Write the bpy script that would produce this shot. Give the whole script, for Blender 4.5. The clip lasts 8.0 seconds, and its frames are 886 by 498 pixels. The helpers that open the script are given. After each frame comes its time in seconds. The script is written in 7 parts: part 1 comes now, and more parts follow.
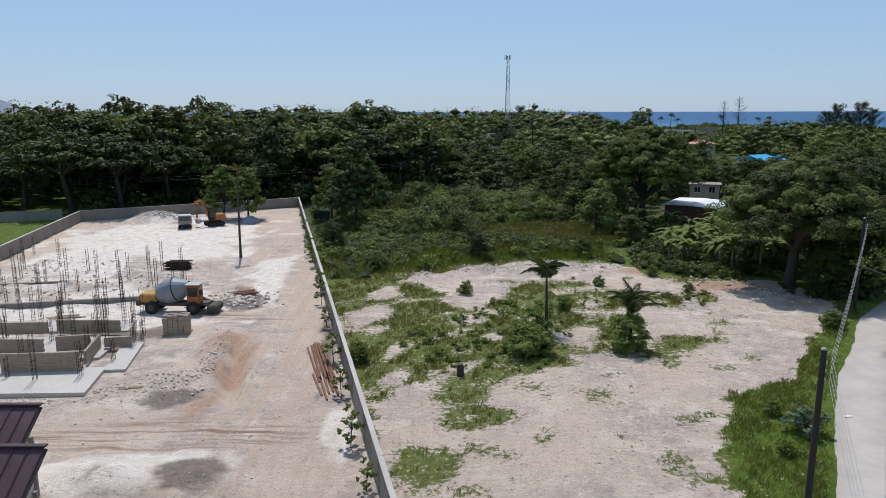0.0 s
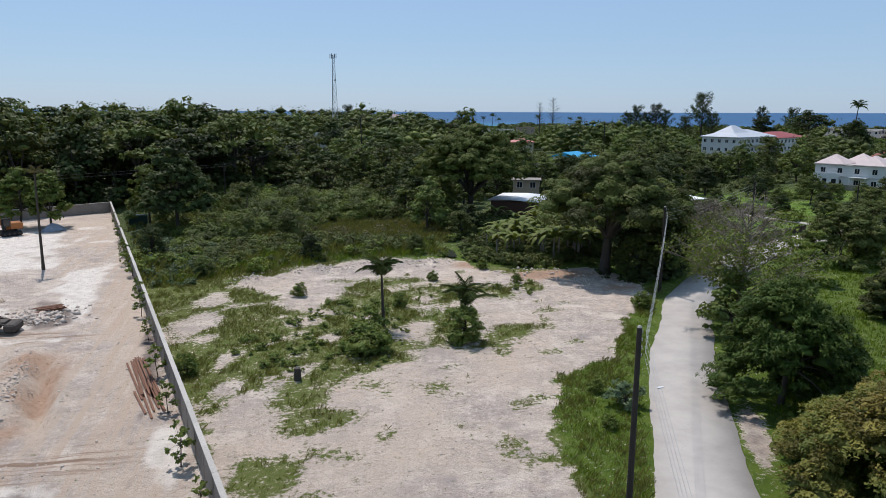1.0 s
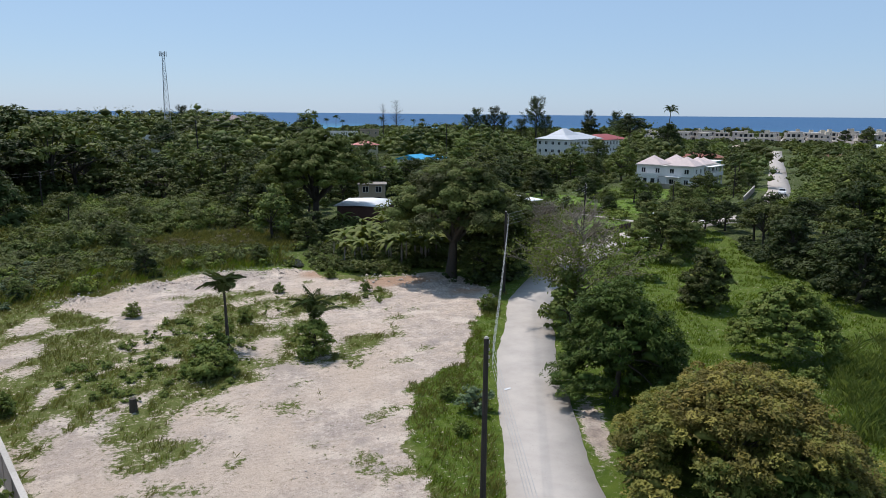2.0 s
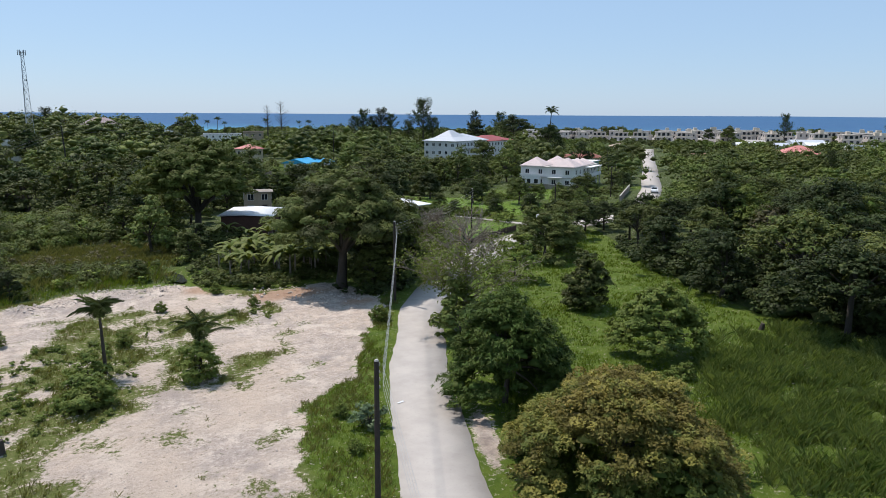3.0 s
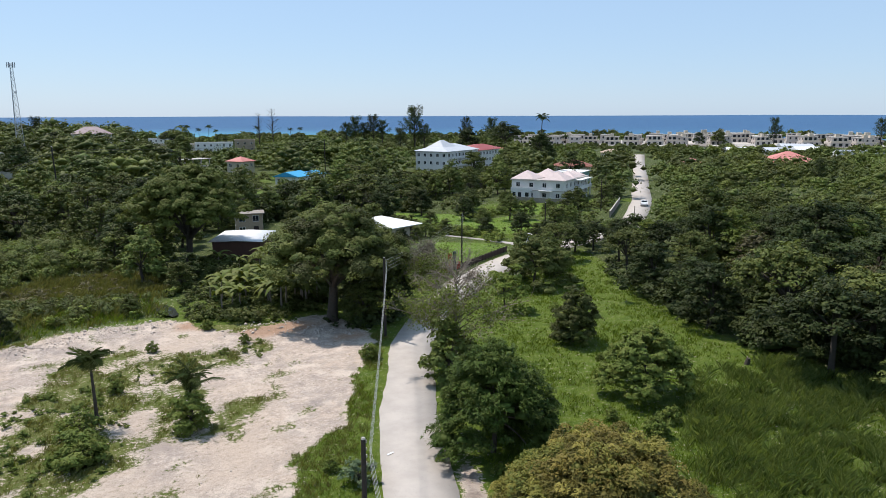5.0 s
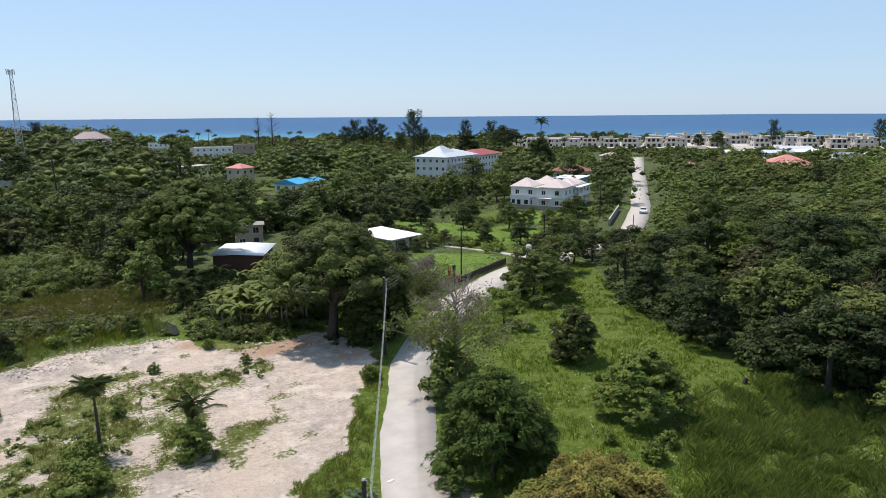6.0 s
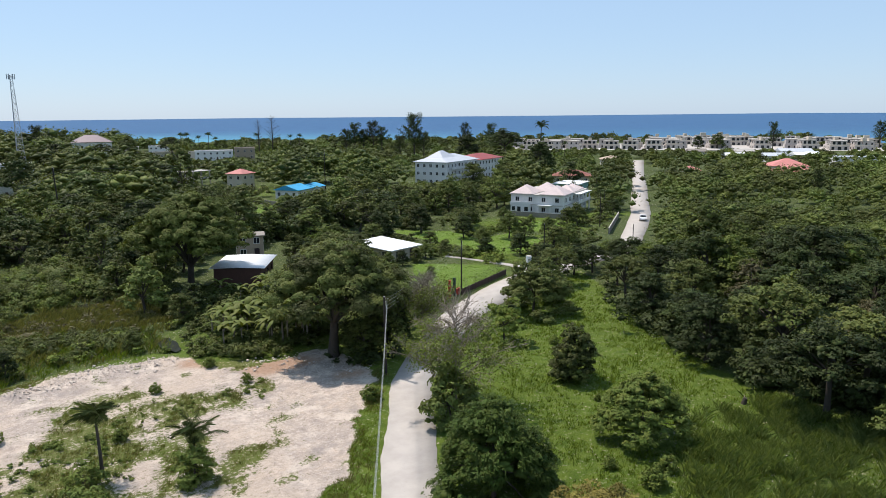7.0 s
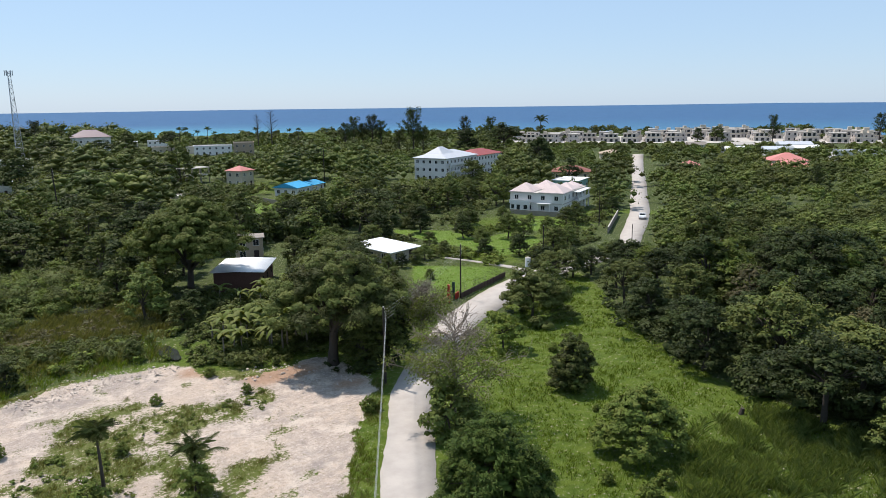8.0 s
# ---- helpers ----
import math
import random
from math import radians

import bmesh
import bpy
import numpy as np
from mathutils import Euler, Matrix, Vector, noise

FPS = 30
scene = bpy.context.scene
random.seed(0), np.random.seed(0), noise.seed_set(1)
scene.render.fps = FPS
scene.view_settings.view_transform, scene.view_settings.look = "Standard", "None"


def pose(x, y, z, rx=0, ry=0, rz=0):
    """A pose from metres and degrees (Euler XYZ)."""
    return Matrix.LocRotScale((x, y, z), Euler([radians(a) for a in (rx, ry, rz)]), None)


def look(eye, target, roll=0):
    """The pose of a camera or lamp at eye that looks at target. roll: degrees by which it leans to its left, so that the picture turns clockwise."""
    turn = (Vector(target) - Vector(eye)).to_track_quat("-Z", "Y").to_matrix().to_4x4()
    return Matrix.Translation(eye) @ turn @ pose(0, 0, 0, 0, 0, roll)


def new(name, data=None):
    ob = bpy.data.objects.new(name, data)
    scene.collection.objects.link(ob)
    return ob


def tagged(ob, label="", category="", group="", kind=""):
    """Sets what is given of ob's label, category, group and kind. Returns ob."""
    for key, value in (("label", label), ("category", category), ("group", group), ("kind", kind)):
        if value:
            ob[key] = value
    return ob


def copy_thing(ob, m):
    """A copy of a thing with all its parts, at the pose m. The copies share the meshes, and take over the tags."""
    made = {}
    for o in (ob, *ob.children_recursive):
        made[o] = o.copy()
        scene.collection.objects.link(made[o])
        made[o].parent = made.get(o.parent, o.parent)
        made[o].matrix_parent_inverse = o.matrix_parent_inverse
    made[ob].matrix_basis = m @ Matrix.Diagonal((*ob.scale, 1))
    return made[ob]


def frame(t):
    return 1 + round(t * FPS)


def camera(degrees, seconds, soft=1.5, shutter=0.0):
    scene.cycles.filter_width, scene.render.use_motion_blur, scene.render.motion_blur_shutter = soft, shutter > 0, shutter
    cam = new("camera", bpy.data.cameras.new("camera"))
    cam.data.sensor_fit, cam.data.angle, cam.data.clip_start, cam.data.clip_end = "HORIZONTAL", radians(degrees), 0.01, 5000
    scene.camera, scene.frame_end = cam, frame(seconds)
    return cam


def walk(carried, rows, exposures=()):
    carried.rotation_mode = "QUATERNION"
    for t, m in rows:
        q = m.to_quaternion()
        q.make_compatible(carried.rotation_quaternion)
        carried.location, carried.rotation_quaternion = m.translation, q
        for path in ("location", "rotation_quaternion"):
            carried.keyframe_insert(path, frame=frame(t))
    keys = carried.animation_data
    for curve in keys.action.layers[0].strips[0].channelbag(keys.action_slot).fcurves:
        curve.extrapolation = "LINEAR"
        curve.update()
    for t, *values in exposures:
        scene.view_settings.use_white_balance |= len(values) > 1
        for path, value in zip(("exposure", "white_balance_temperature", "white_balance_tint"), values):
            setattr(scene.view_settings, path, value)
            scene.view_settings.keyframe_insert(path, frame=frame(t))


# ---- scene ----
cam = camera(64.2, 8.0, soft=0.75)
PATH = [
    (0, (0.386, 0.558, 18.865), (0.39, 2.521, 18.481), -0.0),
    (0.5, (0.32, 0.867, 18.603), (0.574, 2.814, 18.219), 0.2),
    (1, (0.376, 1.035, 18.645), (0.846, 2.941, 18.261), 0.3),
    (1.5, (0.464, 1.225, 19.033), (1.137, 3.069, 18.652), 0.4),
    (2, (0.563, 1.385, 19.348), (1.434, 3.145, 18.97), 0.6),
    (2.2, (0.606, 1.329, 19.523), (1.555, 3.048, 19.144), 0.5),
    (3.3, (0.756, 1.023, 21.024), (1.907, 2.615, 20.648), 0.3),
    (3.5, (0.832, 0.946, 21.41), (1.982, 2.538, 21.034), 0.2),
    (4, (0.971, 0.901, 22.496), (2.121, 2.494, 22.121), 0.1),
    (4.5, (1.087, 0.935, 23.416), (2.236, 2.529, 23.041), -0.0),
    (6, (1.09, 0.76, 26.544), (2.239, 2.354, 26.17), -0.4),
    (6.5, (1.168, 0.743, 27.7), (2.315, 2.337, 27.326), -0.5),
    (7, (1.197, 0.853, 28.72), (2.345, 2.447, 28.345), -0.5),
    (7.5, (1.355, 0.893, 29.729), (2.501, 2.488, 29.354), -0.6),
    (8, (1.456, 0.938, 30.845), (2.601, 2.528, 30.445), -0.7),
]
walk(cam, [(t, look(eye, target, roll)) for t, eye, target, roll in PATH], [(0.0, -0.12, 6150, 14), (2.0, 0.03, 6280, 14), (4.0, 0.26, 6450, 14), (8.0, 0.31, 6580, 14)])

# ---- world, sun, exposure ----
SUN_AZ, SUN_EL = math.radians(-13), math.radians(62)      # azimuth from +y towards +x
world = bpy.data.worlds.new("sky")
scene.world = world
world.use_nodes = True
wn = world.node_tree.nodes
sky = wn.new("ShaderNodeTexSky")
sky.sky_type = "NISHITA"
sky.sun_disc = False
sky.sun_elevation, sky.sun_rotation = SUN_EL, SUN_AZ
sky.air_density, sky.dust_density, sky.ozone_density, sky.altitude = 1.0, 0.3, 4.0, 0
wn["Background"].inputs["Strength"].default_value = 0.083
haze = wn.new("ShaderNodeMix")                            # sea haze pales the clear sky evenly
haze.data_type = "RGBA"
haze.inputs[0].default_value = 0.55
haze.inputs[7].default_value = (5.4, 8.0, 10.9, 1.0)
world.node_tree.links.new(sky.outputs["Color"], haze.inputs[6])
world.node_tree.links.new(haze.outputs[2], wn["Background"].inputs["Color"])
sun = new("sun", bpy.data.lights.new("sun", "SUN"))
sun.data.energy, sun.data.angle, sun.data.color = 4.1, math.radians(0.53), (1.0, 0.95, 0.87)
sun_way = Vector((math.sin(SUN_AZ) * math.cos(SUN_EL), math.cos(SUN_AZ) * math.cos(SUN_EL), math.sin(SUN_EL)))
sun.matrix_world = look(sun_way * 300, (0, 0, 0))

# ---- small tools ----
rng = np.random.default_rng(7)


def np_mesh(name, V, Q, smooth=False):
    """A mesh from an array of places and an array of quads or triangles."""
    V, Q = np.ascontiguousarray(V, np.float32), np.ascontiguousarray(Q, np.int32)
    me = bpy.data.meshes.new(name)
    k = Q.shape[1]
    me.vertices.add(len(V))
    me.vertices.foreach_set("co", V.ravel())
    me.loops.add(Q.size)
    me.loops.foreach_set("vertex_index", Q.ravel())
    me.polygons.add(len(Q))
    me.polygons.foreach_set("loop_start", np.arange(0, Q.size, k, dtype=np.int32))
    if smooth:
        me.polygons.foreach_set("use_smooth", np.ones(len(Q), bool))
    me.update(calc_edges=True)
    return me


def link(name, me, material, parent=None, label=""):
    me.materials.clear()
    me.materials.append(material)
    ob = new(name, me)
    if parent is not None:
        ob.parent = parent
    return tagged(ob, label)


def part(name, bm, material, parent, label=""):
    """Links a bmesh as one mesh under a thing or a part."""
    me = bpy.data.meshes.new(name)
    bm.normal_update()
    bm.to_mesh(me)
    bm.free()
    return link(name, me, material, parent, label)


def thing(name, m, label, category, group="", kind=""):
    ob = new(name)
    ob.empty_display_size = 0.3
    ob.matrix_basis = m
    return tagged(ob, label, category, group, kind)


def add_box(bm, x0, x1, y0, y1, z0, z1, bevel=0.0):
    """A box in bm, bevelled if asked."""
    res = bmesh.ops.create_cube(bm, size=1.0, matrix=Matrix.Translation(((x0 + x1) / 2, (y0 + y1) / 2, (z0 + z1) / 2)) @ Matrix.Diagonal((x1 - x0, y1 - y0, z1 - z0, 1)))
    if bevel:
        edges = {e for v in res["verts"] for e in v.link_edges}
        bmesh.ops.bevel(bm, geom=list(edges), offset=bevel, segments=1, affect="EDGES", profile=0.5)
    return res["verts"]


def box(x0, x1, y0, y1, z0, z1, bevel=0.0):
    bm = bmesh.new()
    add_box(bm, x0, x1, y0, y1, z0, z1, bevel)
    return bm


def add_cyl(bm, m, r0, r1, h, seg=10, caps=True):
    """A tapered cylinder that stands on the origin of m, along its z."""
    return bmesh.ops.create_cone(bm, cap_ends=caps, segments=seg, radius1=r0, radius2=r1, depth=h, matrix=m @ Matrix.Translation((0, 0, h / 2)))["verts"]


def cyl(r0, r1, h, seg=10, m=Matrix()):
    bm = bmesh.new()
    add_cyl(bm, m, r0, r1, h, seg)
    return bm


def add_bar(bm, a, b, w, seg=4):
    """A thin round or square bar from a to b."""
    a, b = Vector(a), Vector(b)
    d = b - a
    m = Matrix.Translation(a) @ d.to_track_quat("Z", "Y").to_matrix().to_4x4()
    return add_cyl(bm, m, w, w, d.length, seg)


def vnoise(x, y, s, seed=0):
    """Smooth value noise in 0..1 on arrays."""
    x, y = np.asarray(x, float) / s, np.asarray(y, float) / s
    xi, yi = np.floor(x), np.floor(y)
    fx, fy = x - xi, y - yi
    fx, fy = fx * fx * (3 - 2 * fx), fy * fy * (3 - 2 * fy)

    def h(a, b):
        v = np.sin(a * 127.1 + b * 311.7 + seed * 74.7) * 43758.5453
        return v - np.floor(v)
    return (h(xi, yi) * (1 - fx) + h(xi + 1, yi) * fx) * (1 - fy) + (h(xi, yi + 1) * (1 - fx) + h(xi + 1, yi + 1) * fx) * fy


def fnoise(x, y, s, seed=0):
    return (vnoise(x, y, s, seed) * 4 + vnoise(x, y, s * 0.47, seed + 1) * 2 + vnoise(x, y, s * 0.21, seed + 2)) / 7


def blobs(X, Y, rows, yaw=0.0, soft=2.0, rough=0.8, seed=0):
    """The union of soft ellipses (x, y, rx, ry), with ragged rims, as 0..1."""
    out = np.zeros(np.shape(X))
    n = (fnoise(X, Y, 2.6, seed) - 0.5) * 2 * rough
    c, s = math.cos(yaw), math.sin(yaw)
    for x, y, rx, ry in rows:
        dx, dy = X - x, Y - y
        u, v = (dx * c + dy * s) / rx, (-dx * s + dy * c) / ry
        out = np.maximum(out, np.clip(0.5 + soft * (1 - np.sqrt(u * u + v * v) + n), 0, 1))
    return out


def inside(X, Y, poly):
    """Even-odd test on arrays."""
    X, Y = np.asarray(X, float), np.asarray(Y, float)
    hit = np.zeros(X.shape, bool)
    for (x0, y0), (x1, y1) in zip(poly, poly[1:] + poly[:1]):
        cross = (y0 > Y) != (y1 > Y)
        hit ^= cross & (X < (x1 - x0) * (Y - y0) / ((y1 - y0) if y1 != y0 else 1e-9) + x0)
    return hit


def near_line(X, Y, pts):
    """Distance of places to a polyline."""
    best = np.full(np.shape(X), 1e9)
    for (x0, y0), (x1, y1) in zip(pts, pts[1:]):
        dx, dy = x1 - x0, y1 - y0
        k = np.clip(((X - x0) * dx + (Y - y0) * dy) / (dx * dx + dy * dy), 0, 1)
        best = np.minimum(best, np.hypot(X - x0 - k * dx, Y - y0 - k * dy))
    return best


# ---- materials ----
def shader(name, rough=0.8, metal=0.0, spec=0.3):
    m = bpy.data.materials.new(name)
    m.use_nodes = True
    b = m.node_tree.nodes["Principled BSDF"]
    b.inputs["Roughness"].default_value, b.inputs["Metallic"].default_value = rough, metal
    b.inputs["Specular IOR Level"].default_value = spec
    return m, m.node_tree.nodes, m.node_tree.links, b


def node(nodes, links, kind, ins=(), **props):
    n = nodes.new(kind)
    for k, v in props.items():
        if k == "blend":
            n.blend_type = v
        elif k == "op":
            n.operation = v
        elif k == "data":
            n.data_type = v
        elif k == "attr":
            n.attribute_name = v
        elif k == "dims":
            n.noise_dimensions = v
    for key, v in ins:
        if isinstance(v, bpy.types.NodeSocket):
            links.new(v, n.inputs[key])
        else:
            n.inputs[key].default_value = v
    return n


def mix(nodes, links, f, a, b, blend="MIX"):
    n = node(nodes, links, "ShaderNodeMix", [(0, f), (6, a if isinstance(a, bpy.types.NodeSocket) else (*a, 1)), (7, b if isinstance(b, bpy.types.NodeSocket) else (*b, 1))], data="RGBA", blend=blend)
    return n.outputs[2]


def noise_tex(nodes, links, scale, detail=5.0, rough=0.6, vec=None, ins=()):
    n = node(nodes, links, "ShaderNodeTexNoise", [("Scale", scale), ("Detail", detail), ("Roughness", rough), *ins])
    if vec is not None:
        links.new(vec, n.inputs["Vector"])
    return n.outputs["Fac"]


def ramp(nodes, links, f, lo, hi):
    return node(nodes, links, "ShaderNodeMapRange", [("Value", f), ("From Min", lo), ("From Max", hi)]).outputs["Result"]


def bump(nodes, links, b, h, strength, dist):
    n = node(nodes, links, "ShaderNodeBump", [("Height", h), ("Strength", strength), ("Distance", dist)])
    links.new(n.outputs["Normal"], b.inputs["Normal"])


def plain(name, col, rough=0.8, metal=0.0, var=0.25, scale=1.5, grain=12.0, stain=None, bumpy=0.15, spec=0.3):
    """A weathered surface: a base colour, broad stains and fine grain."""
    m, n, l, b = shader(name, rough, metal, spec)
    pos = node(n, l, "ShaderNodeNewGeometry").outputs["Position"]
    broad, fine = noise_tex(n, l, scale, vec=pos), noise_tex(n, l, grain, vec=pos)
    stain = stain or tuple(c * 0.55 for c in col)
    c = mix(n, l, ramp(n, l, broad, 0.42, 0.75), col, tuple(v * (1 - var) + s * var for v, s in zip(col, stain)))
    c = mix(n, l, ramp(n, l, fine, 0.45, 0.8), c, tuple(v * (1 - var) for v in col))
    rnd = node(n, l, "ShaderNodeObjectInfo").outputs["Random"]
    hsv = node(n, l, "ShaderNodeHueSaturation", [("Color", c), ("Value", node(n, l, "ShaderNodeMapRange", [("Value", rnd), ("To Min", 0.93), ("To Max", 1.07)]).outputs["Result"])])
    l.new(hsv.outputs["Color"], b.inputs["Base Color"])
    if bumpy:
        bump(n, l, b, fine, bumpy, 0.02)
    return m


def leafy(name, dark, light, gloss=0.62, through_light=0.2, hue=0.035, by_clump=False, vary=True):
    """Leaves: each leaf, clump and plant takes its own tone, and some light comes through."""
    m, n, l, b = shader(name, gloss, 0.0, 0.16)
    geo, info = node(n, l, "ShaderNodeNewGeometry"), node(n, l, "ShaderNodeObjectInfo")
    tone = node(n, l, "ShaderNodeAttribute", attr="tone").outputs["Fac"]
    leaf = node(n, l, "ShaderNodeMapRange", [("Value", geo.outputs["Random Per Island"]), ("To Min", 0.28 if hue else 0.0), ("To Max", 0.68 if hue else 1.0)]).outputs["Result"]
    if by_clump:                                                 # leaf colour follows the clump tone, which rises with height
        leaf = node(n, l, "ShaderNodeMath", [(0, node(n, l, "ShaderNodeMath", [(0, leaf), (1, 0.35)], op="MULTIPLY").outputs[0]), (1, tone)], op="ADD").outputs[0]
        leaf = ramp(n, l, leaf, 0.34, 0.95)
    c = mix(n, l, leaf, dark, light)
    broad = noise_tex(n, l, 0.25, 2.0, vec=geo.outputs["Position"])
    c = mix(n, l, ramp(n, l, broad, 0.35, 0.7), c, mix(n, l, 0.45, c, light))
    own = node(n, l, "ShaderNodeMath", [(0, info.outputs["Random"]), (1, tone)], op="ADD").outputs[0]
    own = node(n, l, "ShaderNodeMath", [(0, own), (1, 1.0)], op="MODULO").outputs[0]
    twin = node(n, l, "ShaderNodeMath", [(0, node(n, l, "ShaderNodeMath", [(0, own), (1, 7.3)], op="MULTIPLY").outputs[0]), (1, 1.0)], op="MODULO").outputs[0]
    h = node(n, l, "ShaderNodeMapRange", [("Value", twin), ("To Min", 0.5 - hue * 0.5), ("To Max", 0.5 + hue * 0.4)])
    v = node(n, l, "ShaderNodeMapRange", [("Value", own), ("To Min", (0.62 if vary else 0.9) if hue else 1.0), ("To Max", (1.6 if vary else 1.15) if hue else 1.0)])
    c = node(n, l, "ShaderNodeHueSaturation", [("Color", c), ("Hue", h.outputs["Result"]), ("Value", v.outputs["Result"])]).outputs["Color"]
    l.new(c, b.inputs["Base Color"])
    tr = node(n, l, "ShaderNodeBsdfTranslucent", [("Color", mix(n, l, 1.0, c, (1.0, 1.0, 0.45), "MULTIPLY"))])
    out = node(n, l, "ShaderNodeMixShader", [(0, through_light), (1, b.outputs[0]), (2, tr.outputs[0])])
    l.new(out.outputs[0], n["Material Output"].inputs["Surface"])
    return m


LEAF_DARK = leafy("leaf_dark", (0.024, 0.036, 0.010), (0.052, 0.070, 0.019))
LEAF_MID = leafy("leaf_mid", (0.052, 0.066, 0.016), (0.104, 0.122, 0.030))
LEAF_BRIGHT = leafy("leaf_bright", (0.078, 0.108, 0.018), (0.150, 0.188, 0.032))
LEAF_YELLOW = leafy("leaf_yellow", (0.056, 0.080, 0.015), (0.245, 0.195, 0.046), hue=0.012, by_clump=True)
LEAF_FRESH = leafy("leaf_fresh", (0.022, 0.042, 0.009), (0.082, 0.122, 0.020), gloss=0.65, vary=False)
LEAF_WEED = leafy("leaf_weed", (0.082, 0.116, 0.020), (0.165, 0.205, 0.042), vary=False)
LEAF_OLIVE = leafy("leaf_olive", (0.072, 0.096, 0.018), (0.145, 0.172, 0.036), vary=False)
LEAF_SCRUB = leafy("leaf_scrub", (0.060, 0.082, 0.018), (0.118, 0.146, 0.034))
LEAF_DRY = leafy("leaf_dry", (0.085, 0.078, 0.034), (0.160, 0.142, 0.070))
LEAF_PALM = leafy("leaf_palm", (0.026, 0.044, 0.016), (0.085, 0.108, 0.038), gloss=0.45)
LEAF_GREY = leafy("leaf_grey", (0.044, 0.071, 0.031), (0.135, 0.174, 0.091))
GRASS = leafy("grass_blades", (0.060, 0.104, 0.012), (0.180, 0.236, 0.030), gloss=0.7, through_light=0.4, hue=0.0)
WEED = leafy("weed_blades", (0.090, 0.100, 0.028), (0.205, 0.195, 0.070), gloss=0.7, through_light=0.4, hue=0.0)
REED = leafy("reed_blades", (0.060, 0.100, 0.020), (0.190, 0.232, 0.080), gloss=0.5, through_light=0.5, hue=0.0)
BARK = plain("bark", (0.070, 0.057, 0.045), 0.9, var=0.5, scale=3, grain=20, bumpy=0.5)
BARK_PALE = plain("bark_pale", (0.270, 0.225, 0.180), 0.9, var=0.4, scale=3, grain=20, bumpy=0.4)
CONCRETE = plain("concrete", (0.275, 0.240, 0.205), 0.9, var=0.45, scale=0.5, grain=9, bumpy=0.25)
CONCRETE_PALE = plain("concrete_pale", (0.460, 0.425, 0.380), 0.9, var=0.3, scale=0.4, grain=7, bumpy=0.2)
BLOCK = plain("concrete_block", (0.370, 0.290, 0.215), 0.9, var=0.35, scale=1.2, grain=14, bumpy=0.3)
STONE = plain("limestone", (0.590, 0.500, 0.425), 0.95, var=0.4, scale=1.2, grain=9, bumpy=0.4)
RUST = plain("rusty_steel", (0.085, 0.052, 0.038), 0.8, metal=0.3, var=0.4, scale=4, grain=30, bumpy=0)
WOOD_POLE = plain("creosoted_wood", (0.045, 0.036, 0.030), 0.85, var=0.4, scale=2, grain=25, bumpy=0.3)
TIMBER = plain("raw_timber", (0.330, 0.250, 0.170), 0.85, var=0.35, scale=2, grain=18)
TIMBER_RED = plain("red_timber", (0.190, 0.090, 0.055), 0.85, var=0.4, scale=2, grain=18)
WHITE_WALL = plain("white_render", (0.720, 0.700, 0.680), 0.85, var=0.18, scale=0.3, grain=5, bumpy=0.05)
CREAM_WALL = plain("cream_render", (0.600, 0.520, 0.420), 0.85, var=0.2, scale=0.3, grain=5, bumpy=0.05)
BEIGE_WALL = plain("beige_render", (0.500, 0.450, 0.410), 0.9, var=0.25, scale=0.2, grain=4, bumpy=0.05)
BROWN_WALL = plain("brown_board", (0.120, 0.060, 0.045), 0.85, var=0.35, scale=0.8, grain=8)
TEAL_WALL = plain("teal_render", (0.260, 0.460, 0.430), 0.85, var=0.2, scale=0.4, grain=5)
ROOF_WHITE = plain("white_roof_sheet", (0.800, 0.800, 0.790), 0.55, var=0.2, scale=0.4, grain=4, bumpy=0.05)
ROOF_PINK = plain("pale_pink_shingle", (0.620, 0.510, 0.480), 0.85, var=0.3, scale=0.8, grain=8)
ROOF_RED = plain("red_roof_sheet", (0.300, 0.070, 0.065), 0.6, var=0.3, scale=0.5, grain=6)
ROOF_ROSE = plain("faded_rose_roof_sheet", (0.520, 0.200, 0.175), 0.7, var=0.3, scale=0.4, grain=5)
ROOF_RUSSET = plain("russet_roof", (0.230, 0.085, 0.060), 0.7, var=0.3, scale=0.5, grain=6)
ROOF_BLUE = plain("blue_roof_sheet", (0.045, 0.330, 0.560), 0.5, var=0.2, scale=0.5, grain=6)
ROOF_PALEBLUE = plain("pale_blue_roof", (0.500, 0.525, 0.560), 0.6, var=0.2, scale=0.5, grain=6)
ROOF_SHINGLE = plain("purple_brown_shingle", (0.170, 0.108, 0.122), 0.4, var=0.35, scale=1.2, grain=12)
TRIM_DARK = plain("dark_trim", (0.050, 0.030, 0.030), 0.6, var=0.3)
GLASS, _n, _l, _b = shader("window_glass", 0.08, 0.0, 0.6)
_b.inputs["Base Color"].default_value = (0.02, 0.025, 0.03, 1)
STEEL_WHITE = plain("galvanised_steel", (0.420, 0.420, 0.430), 0.5, metal=0.4, var=0.3, scale=2, grain=10, bumpy=0)
ORANGE = plain("orange_paint", (0.360, 0.135, 0.040), 0.5, var=0.25, scale=2, grain=10, bumpy=0)
YELLOW = plain("yellow_paint", (0.420, 0.230, 0.050), 0.5, var=0.25, scale=2, grain=10, bumpy=0)
DRUM_GREY = plain("grey_drum_paint", (0.240, 0.260, 0.280), 0.5, var=0.3, scale=2, grain=8, bumpy=0)
BLACK = plain("black_rubber", (0.018, 0.018, 0.018), 0.8, var=0.2, bumpy=0)
MUDDY_STEEL = plain("muddy_steel", (0.095, 0.080, 0.068), 0.8, metal=0.2, var=0.5, scale=3, grain=12, bumpy=0)
CAR_WHITE = plain("white_car_paint", (0.750, 0.750, 0.750), 0.25, var=0.05, bumpy=0, spec=0.6)
